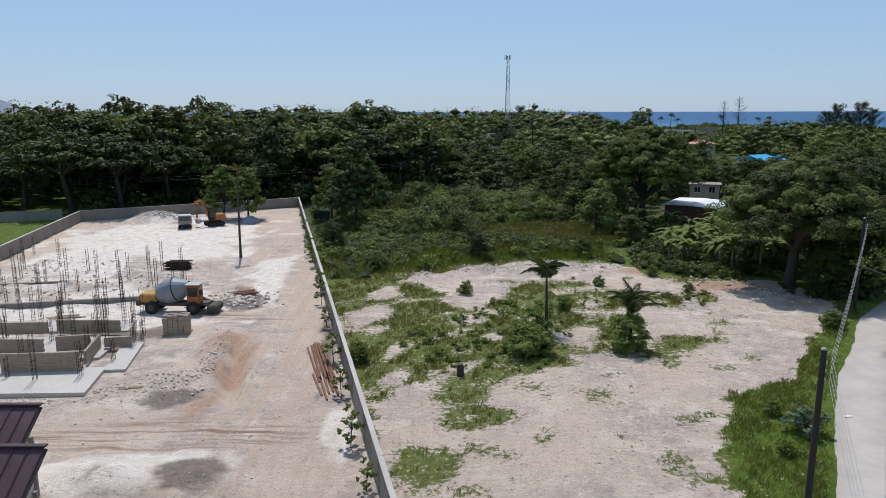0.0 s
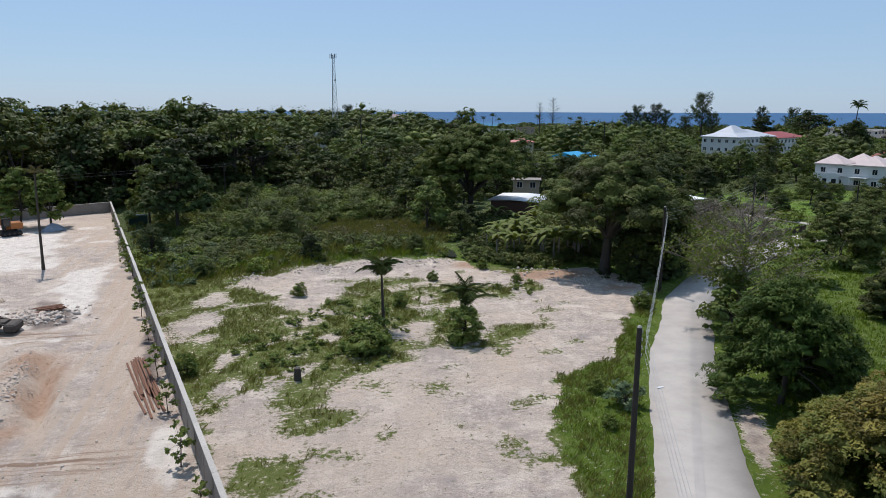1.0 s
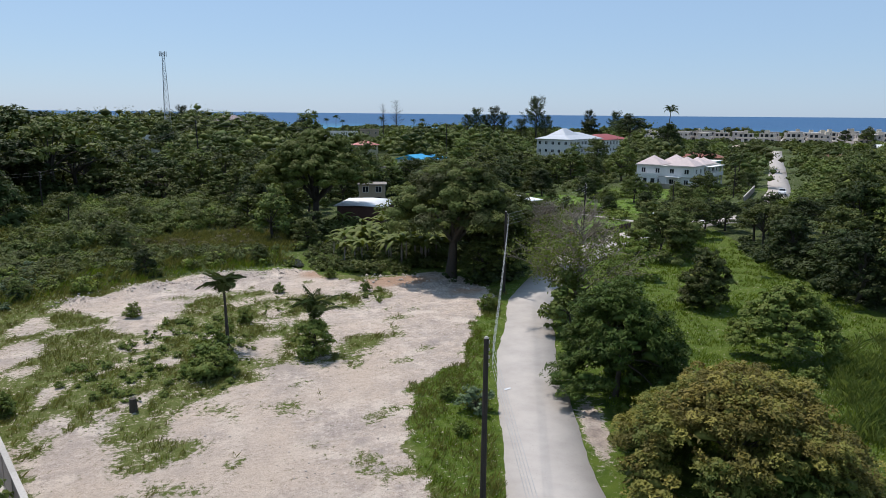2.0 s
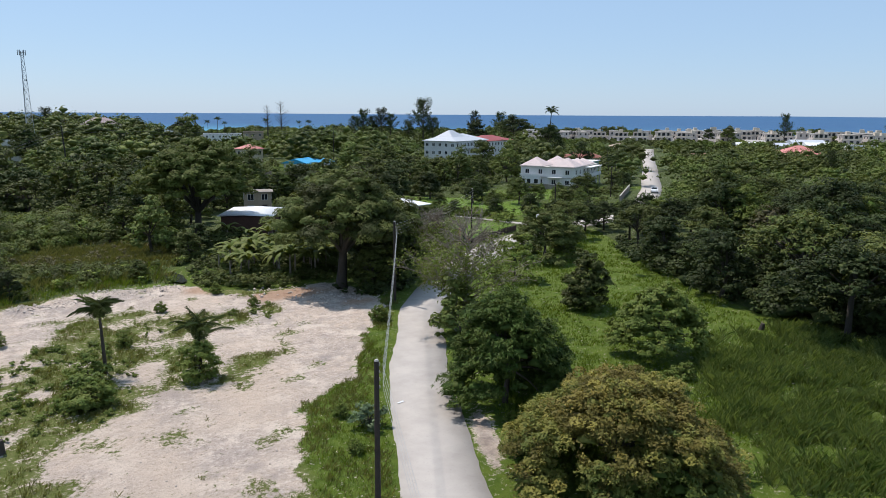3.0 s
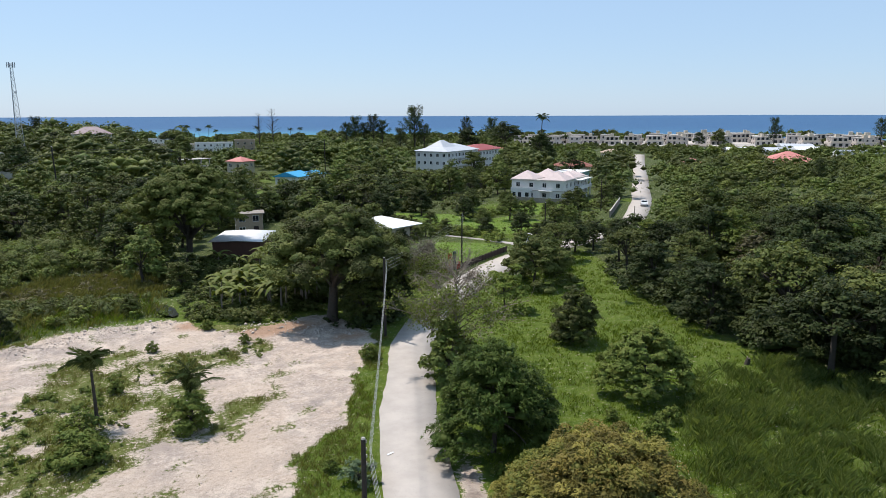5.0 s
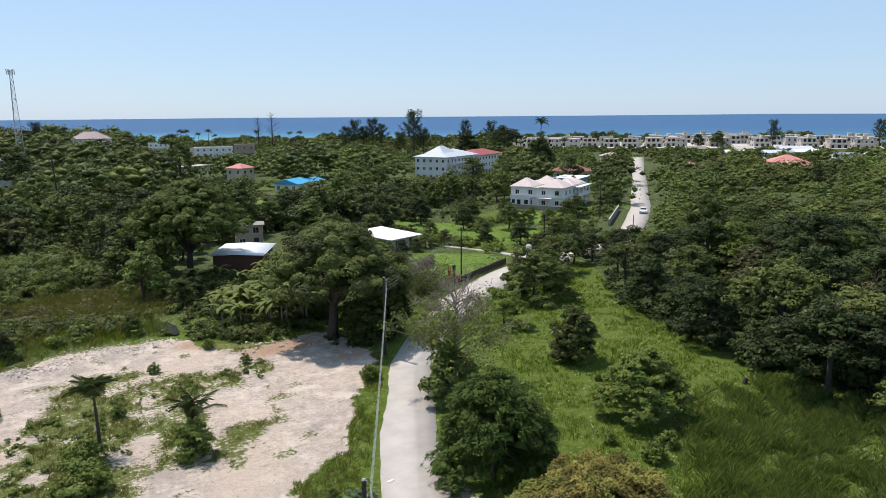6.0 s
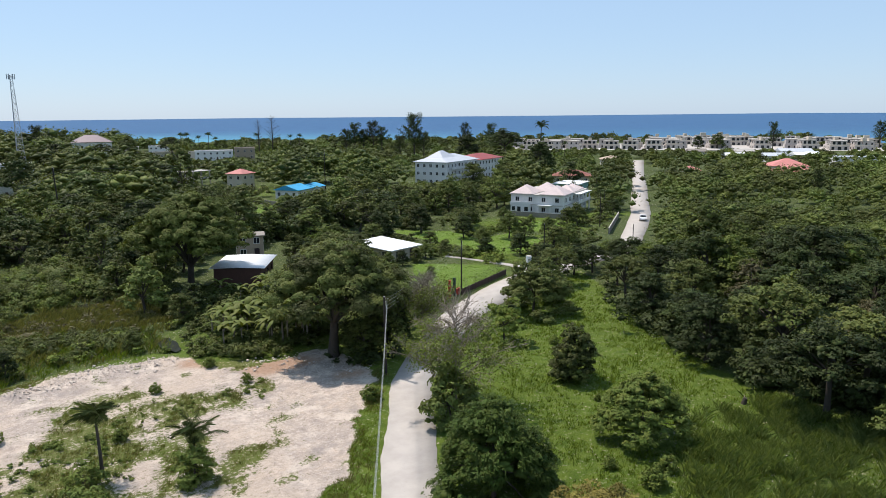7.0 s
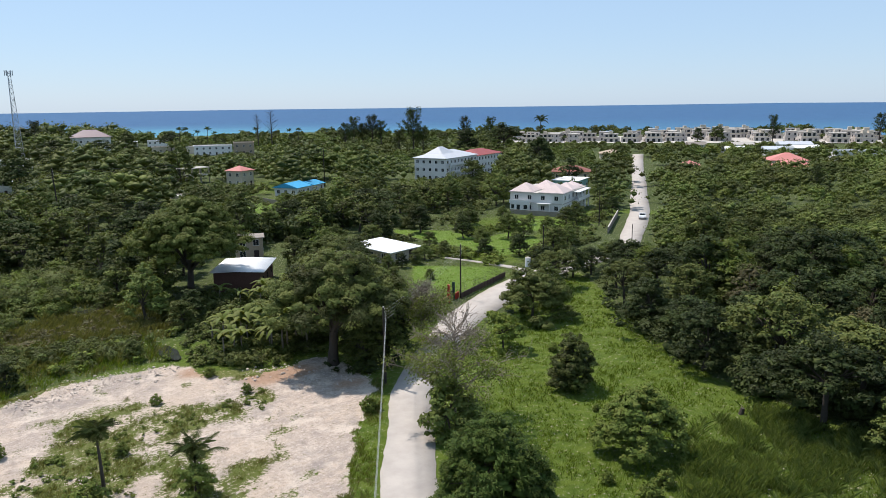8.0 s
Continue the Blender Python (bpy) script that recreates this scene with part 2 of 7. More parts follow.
RED_PAINT = plain("red_paint", (0.450, 0.045, 0.030), 0.6, var=0.2, bumpy=0)
GREEN_PAINT = plain("dark_green_paint", (0.030, 0.060, 0.045), 0.6, var=0.2, bumpy=0)
CABLE = plain("pale_cable", (0.330, 0.330, 0.320), 0.5, var=0.1, bumpy=0)
CABLE_DARK = plain("dark_cable", (0.030, 0.030, 0.030), 0.6, var=0.1, bumpy=0)


def ground_material():
    """Soil, marl and turf, mixed by the attributes that the ground carries."""
    m, n, l, b = shader("ground_soil", 0.95, 0.0, 0.15)
    pos = node(n, l, "ShaderNodeNewGeometry").outputs["Position"]

    def at(name):
        return node(n, l, "ShaderNodeAttribute", attr=name).outputs["Fac"]
    big, mid, fine = noise_tex(n, l, 0.12, 4, vec=pos), noise_tex(n, l, 0.9, 6, 0.65, vec=pos), noise_tex(n, l, 7.0, 6, 0.7, vec=pos)
    speck = noise_tex(n, l, 2.6, 8, 0.8, vec=pos)
    turf = mix(n, l, ramp(n, l, mid, 0.35, 0.7), (0.060, 0.100, 0.011), (0.116, 0.156, 0.022))
    turf = mix(n, l, ramp(n, l, speck, 0.72, 0.88), turf, (0.170, 0.175, 0.055))
    marl = mix(n, l, ramp(n, l, big, 0.38, 0.66), (0.430, 0.372, 0.335), (0.540, 0.450, 0.375))
    marl = mix(n, l, ramp(n, l, mid, 0.40, 0.72), marl, (0.310, 0.270, 0.250))
    marl = mix(n, l, ramp(n, l, speck, 0.52, 0.68), marl, (0.640, 0.585, 0.530))
    marl = mix(n, l, ramp(n, l, fine, 0.55, 0.72), marl, (0.190, 0.160, 0.140))
    scuff = noise_tex(n, l, 0.33, 9, 0.78, vec=pos)
    marl = mix(n, l, ramp(n, l, scuff, 0.50, 0.60), marl, (0.590, 0.525, 0.465))
    grit = noise_tex(n, l, 22.0, 4, 0.75, vec=pos)
    marl = mix(n, l, ramp(n, l, grit, 0.58, 0.70), marl, (0.230, 0.195, 0.170))
    blot = noise_tex(n, l, 0.21, 7, 0.7, vec=node(n, l, "ShaderNodeMapping", [("Vector", pos), ("Location", (37.0, 11.0, 5.0))]).outputs["Vector"])
    marl = mix(n, l, ramp(n, l, blot, 0.54, 0.66), marl, (0.315, 0.280, 0.265))
    tan = mix(n, l, ramp(n, l, speck, 0.4, 0.7), (0.470, 0.390, 0.325), (0.560, 0.478, 0.400))
    white = mix(n, l, ramp(n, l, mid, 0.4, 0.7), (0.680, 0.640, 0.595), (0.510, 0.462, 0.418))
    dirt = mix(n, l, ramp(n, l, speck, 0.4, 0.7), (0.165, 0.138, 0.126), (0.270, 0.224, 0.195))
    red = mix(n, l, ramp(n, l, speck, 0.4, 0.7), (0.340, 0.225, 0.160), (0.450, 0.330, 0.255))
    c = mix(n, l, at("tan"), marl, tan)
    c = mix(n, l, ramp(n, l, fine, 0.52, 0.72), c, mix(n, l, 0.35, c, (0.200, 0.150, 0.120)))
    c = mix(n, l, at("red"), c, red)
    way = node(n, l, "ShaderNodeMapping", [("Vector", pos), ("Rotation", (0, 0, -0.232)), ("Scale", (1.6, 0.07, 1))]).outputs["Vector"]
    rut = noise_tex(n, l, 1.0, 6, 0.65, vec=way)
    ruts = node(n, l, "ShaderNodeMath", [(0, ramp(n, l, rut, 0.46, 0.60)), (1, at("track"))], op="MULTIPLY").outputs[0]
    c = mix(n, l, ruts, c, (0.455, 0.365, 0.295))
    cross = node(n, l, "ShaderNodeMapping", [("Vector", pos), ("Rotation", (0, 0, 0.15)), ("Scale", (0.10, 2.2, 1))]).outputs["Vector"]
    tread = node(n, l, "ShaderNodeMath", [(0, ramp(n, l, noise_tex(n, l, 1.0, 6, 0.65, vec=cross), 0.48, 0.60)), (1, at("tread"))], op="MULTIPLY").outputs[0]
    c = mix(n, l, tread, c, (0.245, 0.175, 0.130))
    ragged = node(n, l, "ShaderNodeMath", [(0, speck), (1, mid)], op="ADD").outputs[0]
    for key, col in (("chalk", white), ("dirt", dirt)):
        f = node(n, l, "ShaderNodeMath", [(0, at(key)), (1, node(n, l, "ShaderNodeMath", [(0, ragged), (1, 1.0)], op="SUBTRACT").outputs[0])], op="ADD").outputs[0]
        c = mix(n, l, ramp(n, l, f, 0.25, 0.75), c, col)
    c = mix(n, l, 1.0, c, (1.11, 1.06, 1.00), "MULTIPLY")
    turf = mix(n, l, at("dry"), turf, mix(n, l, ramp(n, l, speck, 0.4, 0.66), (0.100, 0.118, 0.028), (0.205, 0.200, 0.080)))
    # darker green floor under woods; shade between crowns is put into this colour
    turf = mix(n, l, at("litter"), turf, mix(n, l, ramp(n, l, mid, 0.4, 0.7), (0.045, 0.064, 0.018), (0.085, 0.105, 0.030)))
    turf = mix(n, l, at("lawn"), turf, mix(n, l, ramp(n, l, mid, 0.35, 0.7), (0.085, 0.150, 0.018), (0.135, 0.205, 0.030)))
    edge = node(n, l, "ShaderNodeMath", [(0, at("bare")), (1, node(n, l, "ShaderNodeMath", [(0, node(n, l, "ShaderNodeMath", [(0, speck), (1, 0.5)], op="SUBTRACT").outputs[0]), (1, 4.2)], op="MULTIPLY").outputs[0])], op="ADD").outputs[0]
    c = mix(n, l, ramp(n, l, edge, 0.30, 0.62), turf, c)
    l.new(c, b.inputs["Base Color"])
    h = node(n, l, "ShaderNodeMath", [(0, speck), (1, fine)], op="ADD").outputs[0]
    bump(n, l, b, h, 0.9, 0.16)
    return m


def road_material():
    m, n, l, b = shader("worn_marl_road", 0.9, 0.0, 0.2)
    pos = node(n, l, "ShaderNodeNewGeometry").outputs["Position"]
    big, fine = noise_tex(n, l, 0.5, 5, vec=pos), noise_tex(n, l, 9.0, 6, 0.75, vec=pos)
    c = mix(n, l, ramp(n, l, big, 0.35, 0.7), (0.442, 0.400, 0.358), (0.366, 0.331, 0.297))
    c = mix(n, l, ramp(n, l, fine, 0.58, 0.75), c, (0.280, 0.252, 0.230))
    l.new(c, b.inputs["Base Color"])
    bump(n, l, b, fine, 0.25, 0.03)
    return m


def sea_material():
    m, n, l, b = shader("sea_water", 0.7, 0.0, 0.05)
    pos = node(n, l, "ShaderNodeNewGeometry").outputs["Position"]
    shoal = node(n, l, "ShaderNodeAttribute", attr="shoal").outputs["Fac"]
    w = noise_tex(n, l, 0.02, 6, 0.7, vec=pos)
    deep = mix(n, l, ramp(n, l, w, 0.35, 0.7), (0.045, 0.105, 0.205), (0.055, 0.130, 0.240))
    reef = mix(n, l, ramp(n, l, w, 0.4, 0.65), (0.110, 0.330, 0.400), (0.070, 0.220, 0.330))
    c = mix(n, l, shoal, deep, reef)
    caps = noise_tex(n, l, 0.06, 8, 0.8, vec=pos)
    c = mix(n, l, ramp(n, l, caps, 0.70, 0.74), c, (0.55, 0.6, 0.65))
    l.new(c, b.inputs["Base Color"])
    bump(n, l, b, noise_tex(n, l, 0.35, 6, 0.7, vec=pos), 0.5, 1.0)
    return m

# ---- ground, road, water ----
ROAD = [(-1, -16), (6, -1), (14, 15), (21.6, 30.4), (26.8, 40), (31, 47.5), (35.5, 53.8), (40.3, 61.5), (48, 69.3), (61, 79.6), (70, 84.5), (77, 88.6), (87, 92.5), (100, 95), (112, 96.5), (122, 100), (128.5, 104.4), (135.1, 109.2), (145.2, 116.2), (165.2, 131.0), (190, 151.4), (231.7, 185), (270.8, 217.4), (310.6, 249.4), (352, 283)]
ROAD_HALF = [3.0, 2.9, 2.7, 2.5, 2.4, 2.3, 2.3, 2.2, 2.2, 2.9, 3.1, 2.9, 2.8, 2.7, 2.6, 2.5, 2.4, 2.6, 2.7, 2.8, 2.85, 2.7, 2.7, 2.9, 3.2]
LOT = [(-9, 60), (-12, 72), (-7, 74.5), (-4, 79.3), (0, 81.6), (4.3, 83.8), (8, 85.6), (15.8, 86.4), (20, 86.6), (23, 85.2), (24.4, 81.5), (26.5, 76.5), (30, 75.8), (34.5, 78.2), (38, 78.5), (39, 69.2), (39, 65.4), (34.2, 60.8), (28.5, 52.9), (25.9, 48.3), (20.7, 46.4), (18.3, 42.4), (17.4, 39), (16.0, 36.9), (15.9, 32.9), (15, 30.2), (10, 14), (3, 12), (-5, 44)]
SITE = [(-62.2, 122.1), (-28.1, 140.8), (-1.5, 29.2), (6, -2), (-60, -2), (-55.5, 88.4)]
LOT_GRASS = [(8.7, 69.6, 3.1, 5.3), (14.9, 70.7, 2.8, 1.9), (19.8, 68.8, 2.3, 1.7), (16.6, 67.1, 2.7, 1.5), (24.4, 70.1, 1.8, 2.5), (26.9, 70.3, 1.1, 2.9), (20.2, 55.8, 1.6, 2.2), (5.4, 68.2, 2.0, 1.2), (10.6, 61.9, 2.9, 3.2), (15.8, 60.4, 2.0, 5.7), (15.3, 77.1, 1.8, 1.6), (5.4, 61.0, 2.6, 5.5), (7.8, 54.2, 2.4, 4.6), (3.6, 50.8, 1.8, 3.8), (14.6, 71.5, 3.3, 2.7), (19.5, 70.1, 2.8, 2.8), (18.2, 54.7, 1.4, 2.1), (-9.2, 73.6, 3.6, 8.0), (-2.0, 66.1, 4.1, 6.0), (-2.7, 58.0, 5.0, 5.4), (3.9, 55.1, 5.6, 5.4), (8.2, 57.0, 2.6, 7.0), (10.3, 70.7, 3.0, 6.0), (3.1, 50.2, 3.7, 2.7), (-5.0, 54.5, 1.9, 6.5), (-3.7, 45.3, 0.8, 4.1), (1.9, 41.8, 2.1, 2.2), (-0.7, 36.2, 2.6, 2.4), (1.4, 46.4, 1.9, 1.9), (16.4, 71.5, 2.7, 2.6), (16.0, 56.4, 1.9, 2.7), (20.2, 56.5, 2.0, 1.6), (26.1, 70.6, 1.5, 3.3), (14.0, 34.6, 1.0, 0.5), (-11.1, 82.3, 3.4, 5.0), (3.2, 37.8, 1.3, 1.5), (6.4, 50.2, 2.4, 1.5)]
OVERGROWN = [(-6, 46), (-14, 80), (-6, 83), (-2, 78), (3, 66), (9, 62), (9.5, 52), (4, 48), (0, 50), (-3, 47)]
LOT_BARE = [(-6.3, 64.4, 1.9, 3.0), (2.6, 63.6, 1.5, 1.6), (-1.8, 43.1, 1.9, 4.0), (-3.1, 48.4, 1.0, 2.0), (1.7, 50.6, 1.1, 1.2), (4.6, 58.3, 0.9, 1.4), (3.3, 69.9, 2.5, 3.0), (-3.5, 54.2, 0.5, 2.4), (-0.5, 79.0, 4.5, 2.6), (-0.1, 39.3, 1.2, 1.3), (-5.5, 72.0, 1.6, 2.0)]
CHALK = [(-41.1, 106.1, 14.3, 15.0), (-44.0, 88.5, 7.4, 11.9), (-17.0, 34.8, 4.4, 2.2), (-5.9, 41.0, 0.9, 4.6), (-31.0, 66.1, 9.5, 8.5), (-19.3, 79.6, 2.2, 14.1), (-34, 96, 9, 7)]
DIRT = [(-12.6, 34.2, 2.3, 1.9), (-17.6, 34.0, 0.9, 0.5), (-17.6, 44.6, 1.9, 1.2), (-27.6, 57, 5.0, 4.0), (-20.5, 70.3, 2.5, 4.0), (-9.6, 62.2, 0.7, 18.0)]
TAN = [(-16.4, 50.9, 2.8, 6.3), (-20.4, 39.2, 5.0, 2.6), (-27.6, 123.4, 4.0, 15.0), (-12.5, 66, 2.0, 18.0), (-56, 100, 2.6, 18.0), (-22, 62, 4.0, 6.0), (-8, 36, 2.5, 6.0)]
RED = [(-15.0, 50.5, 1.1, 7.0), (-16.8, 56.0, 1.6, 3.0), (31.5, 76.0, 4.0, 2.6), (24.5, 82.5, 2.6, 1.6), (36.5, 68.5, 2.0, 1.6)]
RIDGE = [(6, 83.4, 6.0, 1.6), (15.5, 85.0, 6.5, 2.2), (-2, 80.0, 3.0, 1.2), (30, 77.0, 3.0, 1.2)]

LAWN_EDGES = [[(75.9, 114.3), (87.4, 102.0), (86.7, 99.6), (72.0, 91.0), (69.0, 92.3), (64.0, 96.3)], [(94.6, 151.3), (104.2, 140.8), (103.1, 127.4), (116.7, 130.3), (113.4, 118.9), (116.8, 111.8), (106.7, 111.9), (95.6, 109.9), (92.5, 114.2), (94.2, 126.2), (92.2, 134.2), (92.5, 147.9)], [(129.5, 144.8), (138.1, 134.5), (130.3, 126.8), (119.8, 127.7), (119.3, 133.3)], [(70, 196), (78, 190), (90, 199), (90, 222), (80, 224), (70, 214)]]
LAWNS = [(76, 100, 12, 8), (102, 116, 16, 9), (130, 136, 12, 14), (118, 142, 10, 8), (105, 262, 18, 12), (95, 215, 14, 10), (150, 140, 8, 10), (165, 128, 5, 14), (300, 200, 14, 8), (-95, 140, 30, 14)]
FOREST_EAST = [(69, 8), (70, 41), (73, 51), (82, 67), (90, 78), (98, 89), (118, 92), (130, 98), (140, 60), (120, 0)]

THICKET = [(-26, 141), (-13.5, 79), (-4, 82), (5, 87), (15, 89), (22, 89), (24, 97), (29, 100), (24, 122), (20, 150), (-2, 152), (-24, 152)]

MEADOW = [(30, 36), (43, 15), (66, 10), (68, 25), (70, 41), (73, 51), (82, 67), (90, 78), (97, 90), (84, 86), (62, 73), (50, 62), (44, 56), (37, 46)]
REEDS = [(36, 19), (40, 28), (46, 32), (55, 38.5), (63, 39), (69, 36), (70, 12), (45, 8)]


def on_lawn(X, Y):
    """Whether a place lies on one of the mown lawns."""
    hit = np.zeros(np.shape(X), bool)
    for edge in LAWN_EDGES:
        hit = hit | inside(X, Y, edge)
    return hit


def masks(X, Y):
    """How far each place is bare earth, and of which sort."""
    wob = (fnoise(X, Y, 3.0, 11) - 0.5) * 2.6
    wob2 = (fnoise(X, Y, 3.0, 23) - 0.5) * 2.6
    lot = inside(X + wob, Y + wob2, LOT).astype(float)
    grass = blobs(X, Y, LOT_GRASS, -0.24, 0.9, 1.5, 3) * np.clip(0.4 + 1.5 * vnoise(X, Y, 1.1, 37), 0, 1)
    back = blobs(X, Y, LOT_BARE, -0.24, 2.0, 0.7, 5)
    rank = inside(X + wob, Y + wob2, OVERGROWN) * np.clip(1.12 + (fnoise(X, Y, 2.4, 31) - 0.5) * 4.2, 0, 1)
    sparse = np.clip((fnoise(X, Y, 2.2, 33) - 0.64) * 6, 0, 0.6) * (X < 30)
    ragged = (vnoise(X, Y, 0.9, 35) - 0.5) * 0.5
    cover = np.clip(np.maximum(np.maximum(grass, rank), sparse) + ragged * (np.maximum(grass, rank) > 0.05), 0, 1)
    lot = lot * (1 - cover * (1 - 0.8 * back))
    site = inside(X, Y, SITE).astype(float)
    path = blobs(X, Y, [(27.5, 34.0, 0.8, 4.5)], -0.5, 2.0, 0.5, 9)
    bare = np.maximum(np.maximum(lot, site), path)
    r = np.hypot(X, Y)
    # litter: where the turf is darkened under woods, thicket and reeds
    litter = np.maximum(np.clip((r - 94) / 12, 0, 1) * (1 - np.clip(blobs(X, Y, LAWNS, 0.5, 2.0, 0.5, 81), 0, 1)), np.maximum(inside(X, Y, FOREST_EAST), inside(X, Y, THICKET) * 0.8))
    litter = litter * (1 - inside(X, Y, MEADOW) * 1.0) * (1 - on_lawn(X, Y))
    litter = np.maximum(litter, blobs(X, Y, [(58, 24, 11, 11)], 0.0, 0.7, 0.6, 97) * 0.35)
    litter = np.where((Y < 84) & (X < 30) | (X < -60) & (Y < 170), 0, litter)
    track = blobs(X, Y, [(-13.5, 60, 3.6, 34), (-22.5, 100, 3.4, 30), (-10, 36, 4.5, 10)], 0.232, 1.4, 0.5, 83) * site
    tread = blobs(X, Y, [(-17.0, 39.2, 7.5, 2.2), (-22, 63.5, 6.0, 2.2)], 0.1, 1.2, 0.7, 85) * site
    dry = inside(X, Y, [(-15, 86), (10, 88), (30, 80), (32, 60), (17, 44), (14, 20), (2, 14), (-8, 50)]) * (0.55 + 0.45 * fnoise(X, Y, 4.0, 91))
    return dict(dry=dry, lawn=on_lawn(X, Y) * 1.0, litter=litter, track=track, tread=tread, bare=bare, chalk=blobs(X, Y, CHALK, 0.1, 1.6, 0.9, 41) * site, dirt=np.maximum(blobs(X, Y, DIRT, 0.1, 1.8, 0.8, 43) * site * 0.9, path * 0.55), tan=np.maximum(blobs(X, Y, [(-15.0, 50.5, 1.3, 7.6)], 0.23, 2.0, 0.4, 44) * site, np.maximum(blobs(X, Y, TAN, 0.2, 1.0, 1.0, 45) * site * 0.8, 0.8 * (1 - np.clip(fnoise(X, Y, 9, 53) * 3 - 0.6, 0, 1)) * lot)), red=blobs(X, Y, RED, 0.0, 1.4, 0.8, 47))


def land_height(X, Y):
    X, Y = np.asarray(X, float), np.asarray(Y, float)
    r = np.hypot(X, Y)
    near = np.clip((220 - r) / 120, 0, 1)
    z = (fnoise(X, Y, 6.0, 61) - 0.5) * 0.22 * near
    z = z + blobs(X, Y, RIDGE, -0.1, 0.8, 0.9, 63) * (0.35 + 0.9 * fnoise(X, Y, 2.0, 65)) * 0.6
    z = z + blobs(X, Y, [(-49.5, 123.5, 4.0, 2.6)], 0.4, 0.7, 0.5, 67) * 1.5        # gravel heap
    z = z + blobs(X, Y, [(-18.2, 48.6, 2.6, 2.4), (-17.4, 55.5, 1.5, 5.0)], 0.2, 0.7, 0.6, 69) * 0.5
    z = z - blobs(X, Y, [(-15.0, 50.5, 0.8, 7.2)], 0.23, 1.8, 0.3, 71) * 0.9
    z = z + blobs(X, Y, [(-17.0, 52.0, 1.0, 6.0), (-14.0, 50.0, 0.6, 4.0)], 0.2, 1.0, 0.8, 75) * 0.4
    z = z + blobs(X, Y, [(-40, 76, 13, 13)], 0.2, 1.0, 0.5, 77) * (fnoise(X, Y, 2.4, 79) - 0.42) * 0.9
    z = z + blobs(X, Y, [(-16.0, 36.0, 6.0, 4.0), (-19, 46, 4, 4)], 0.2, 1.0, 0.5, 87) * (fnoise(X, Y, 1.7, 89) - 0.45) * 0.55        # trench
    z = z - blobs(X, Y, [(23.4, 92.4, 1.7, 3.8), (23.9, 111.6, 3.4, 3.4), (17.6, 119.4, 3.2, 2.8), (27.6, 106.5, 2.2, 4.0)], 0.0, 1.0, 0.4, 73) * 0.55
    z = z + blobs(X, Y, [(-17.4, 34.4, 4.0, 1.8), (-12.6, 34.0, 2.4, 1.6)], 0.1, 0.9, 0.6, 93) * (0.15 + 0.75 * fnoise(X, Y, 1.3, 95))        # heaps of marl
    d = near_line(X, Y, ROAD)
    z = z * np.clip((d - 3.0) / 3.0, 0, 1)
    coast = 800 + 100 * np.sin(np.arctan2(X, Y) * 3)
    return z - np.clip((r - coast) / 60, 0, 1) * 9


def spread(lo, a, b, hi, step):
    """Fine steps from a to b and growing ones out to lo and hi."""
    def outward(start, end):
        out, d, p = [], step, start
        while p < end:
            d *= 1.18
            p = min(p + d, end)
            out.append(p)
        return out
    return np.array([-v for v in outward(-a, -lo)][::-1] + list(np.arange(a, b + step / 2, step)) + outward(b, hi))


def sheet(name, xs, ys, height):
    X, Y = np.meshgrid(xs, ys)
    V = np.stack([X, Y, height(X, Y)], -1).reshape(-1, 3)
    i = np.arange(len(ys) - 1)[:, None] * len(xs) + np.arange(len(xs) - 1)[None, :]
    Q = np.stack([i, i + 1, i + 1 + len(xs), i + len(xs)], -1).reshape(-1, 4)
    return np_mesh(name, V, Q, smooth=True), X.ravel(), Y.ravel()


me, GX, GY = sheet("ground", spread(-4800, -66, 142, 4800, 0.7), spread(-4800, 14, 152, 4800, 0.7), land_height)
for key, val in masks(GX, GY).items():
    me.attributes.new(key, "FLOAT", "POINT").data.foreach_set("value", val.astype(np.float32))
ground = tagged(link("ground", me, ground_material()), "pale marl clearing and green turf, uneven and stony", "ground", kind="structure")


def sea_height(X, Y):
    return -5.0 + 15.0 * (np.hypot(X, Y) / 4800) ** 2


me, SX, SY = sheet("water", spread(-4950, -200, 200, 4950, 60), spread(-4950, -200, 200, 4950, 60), sea_height)
shoal = np.clip((1500 - np.hypot(SX, SY)) / 500, 0, 1) * np.clip(1.3 - SX / 700, 0.25, 1)
me.attributes.new("shoal", "FLOAT", "POINT").data.foreach_set("value", shoal.astype(np.float32))
tagged(link("water", me, sea_material()), "deep blue sea with turquoise shallows and whitecaps", "sea", kind="structure")


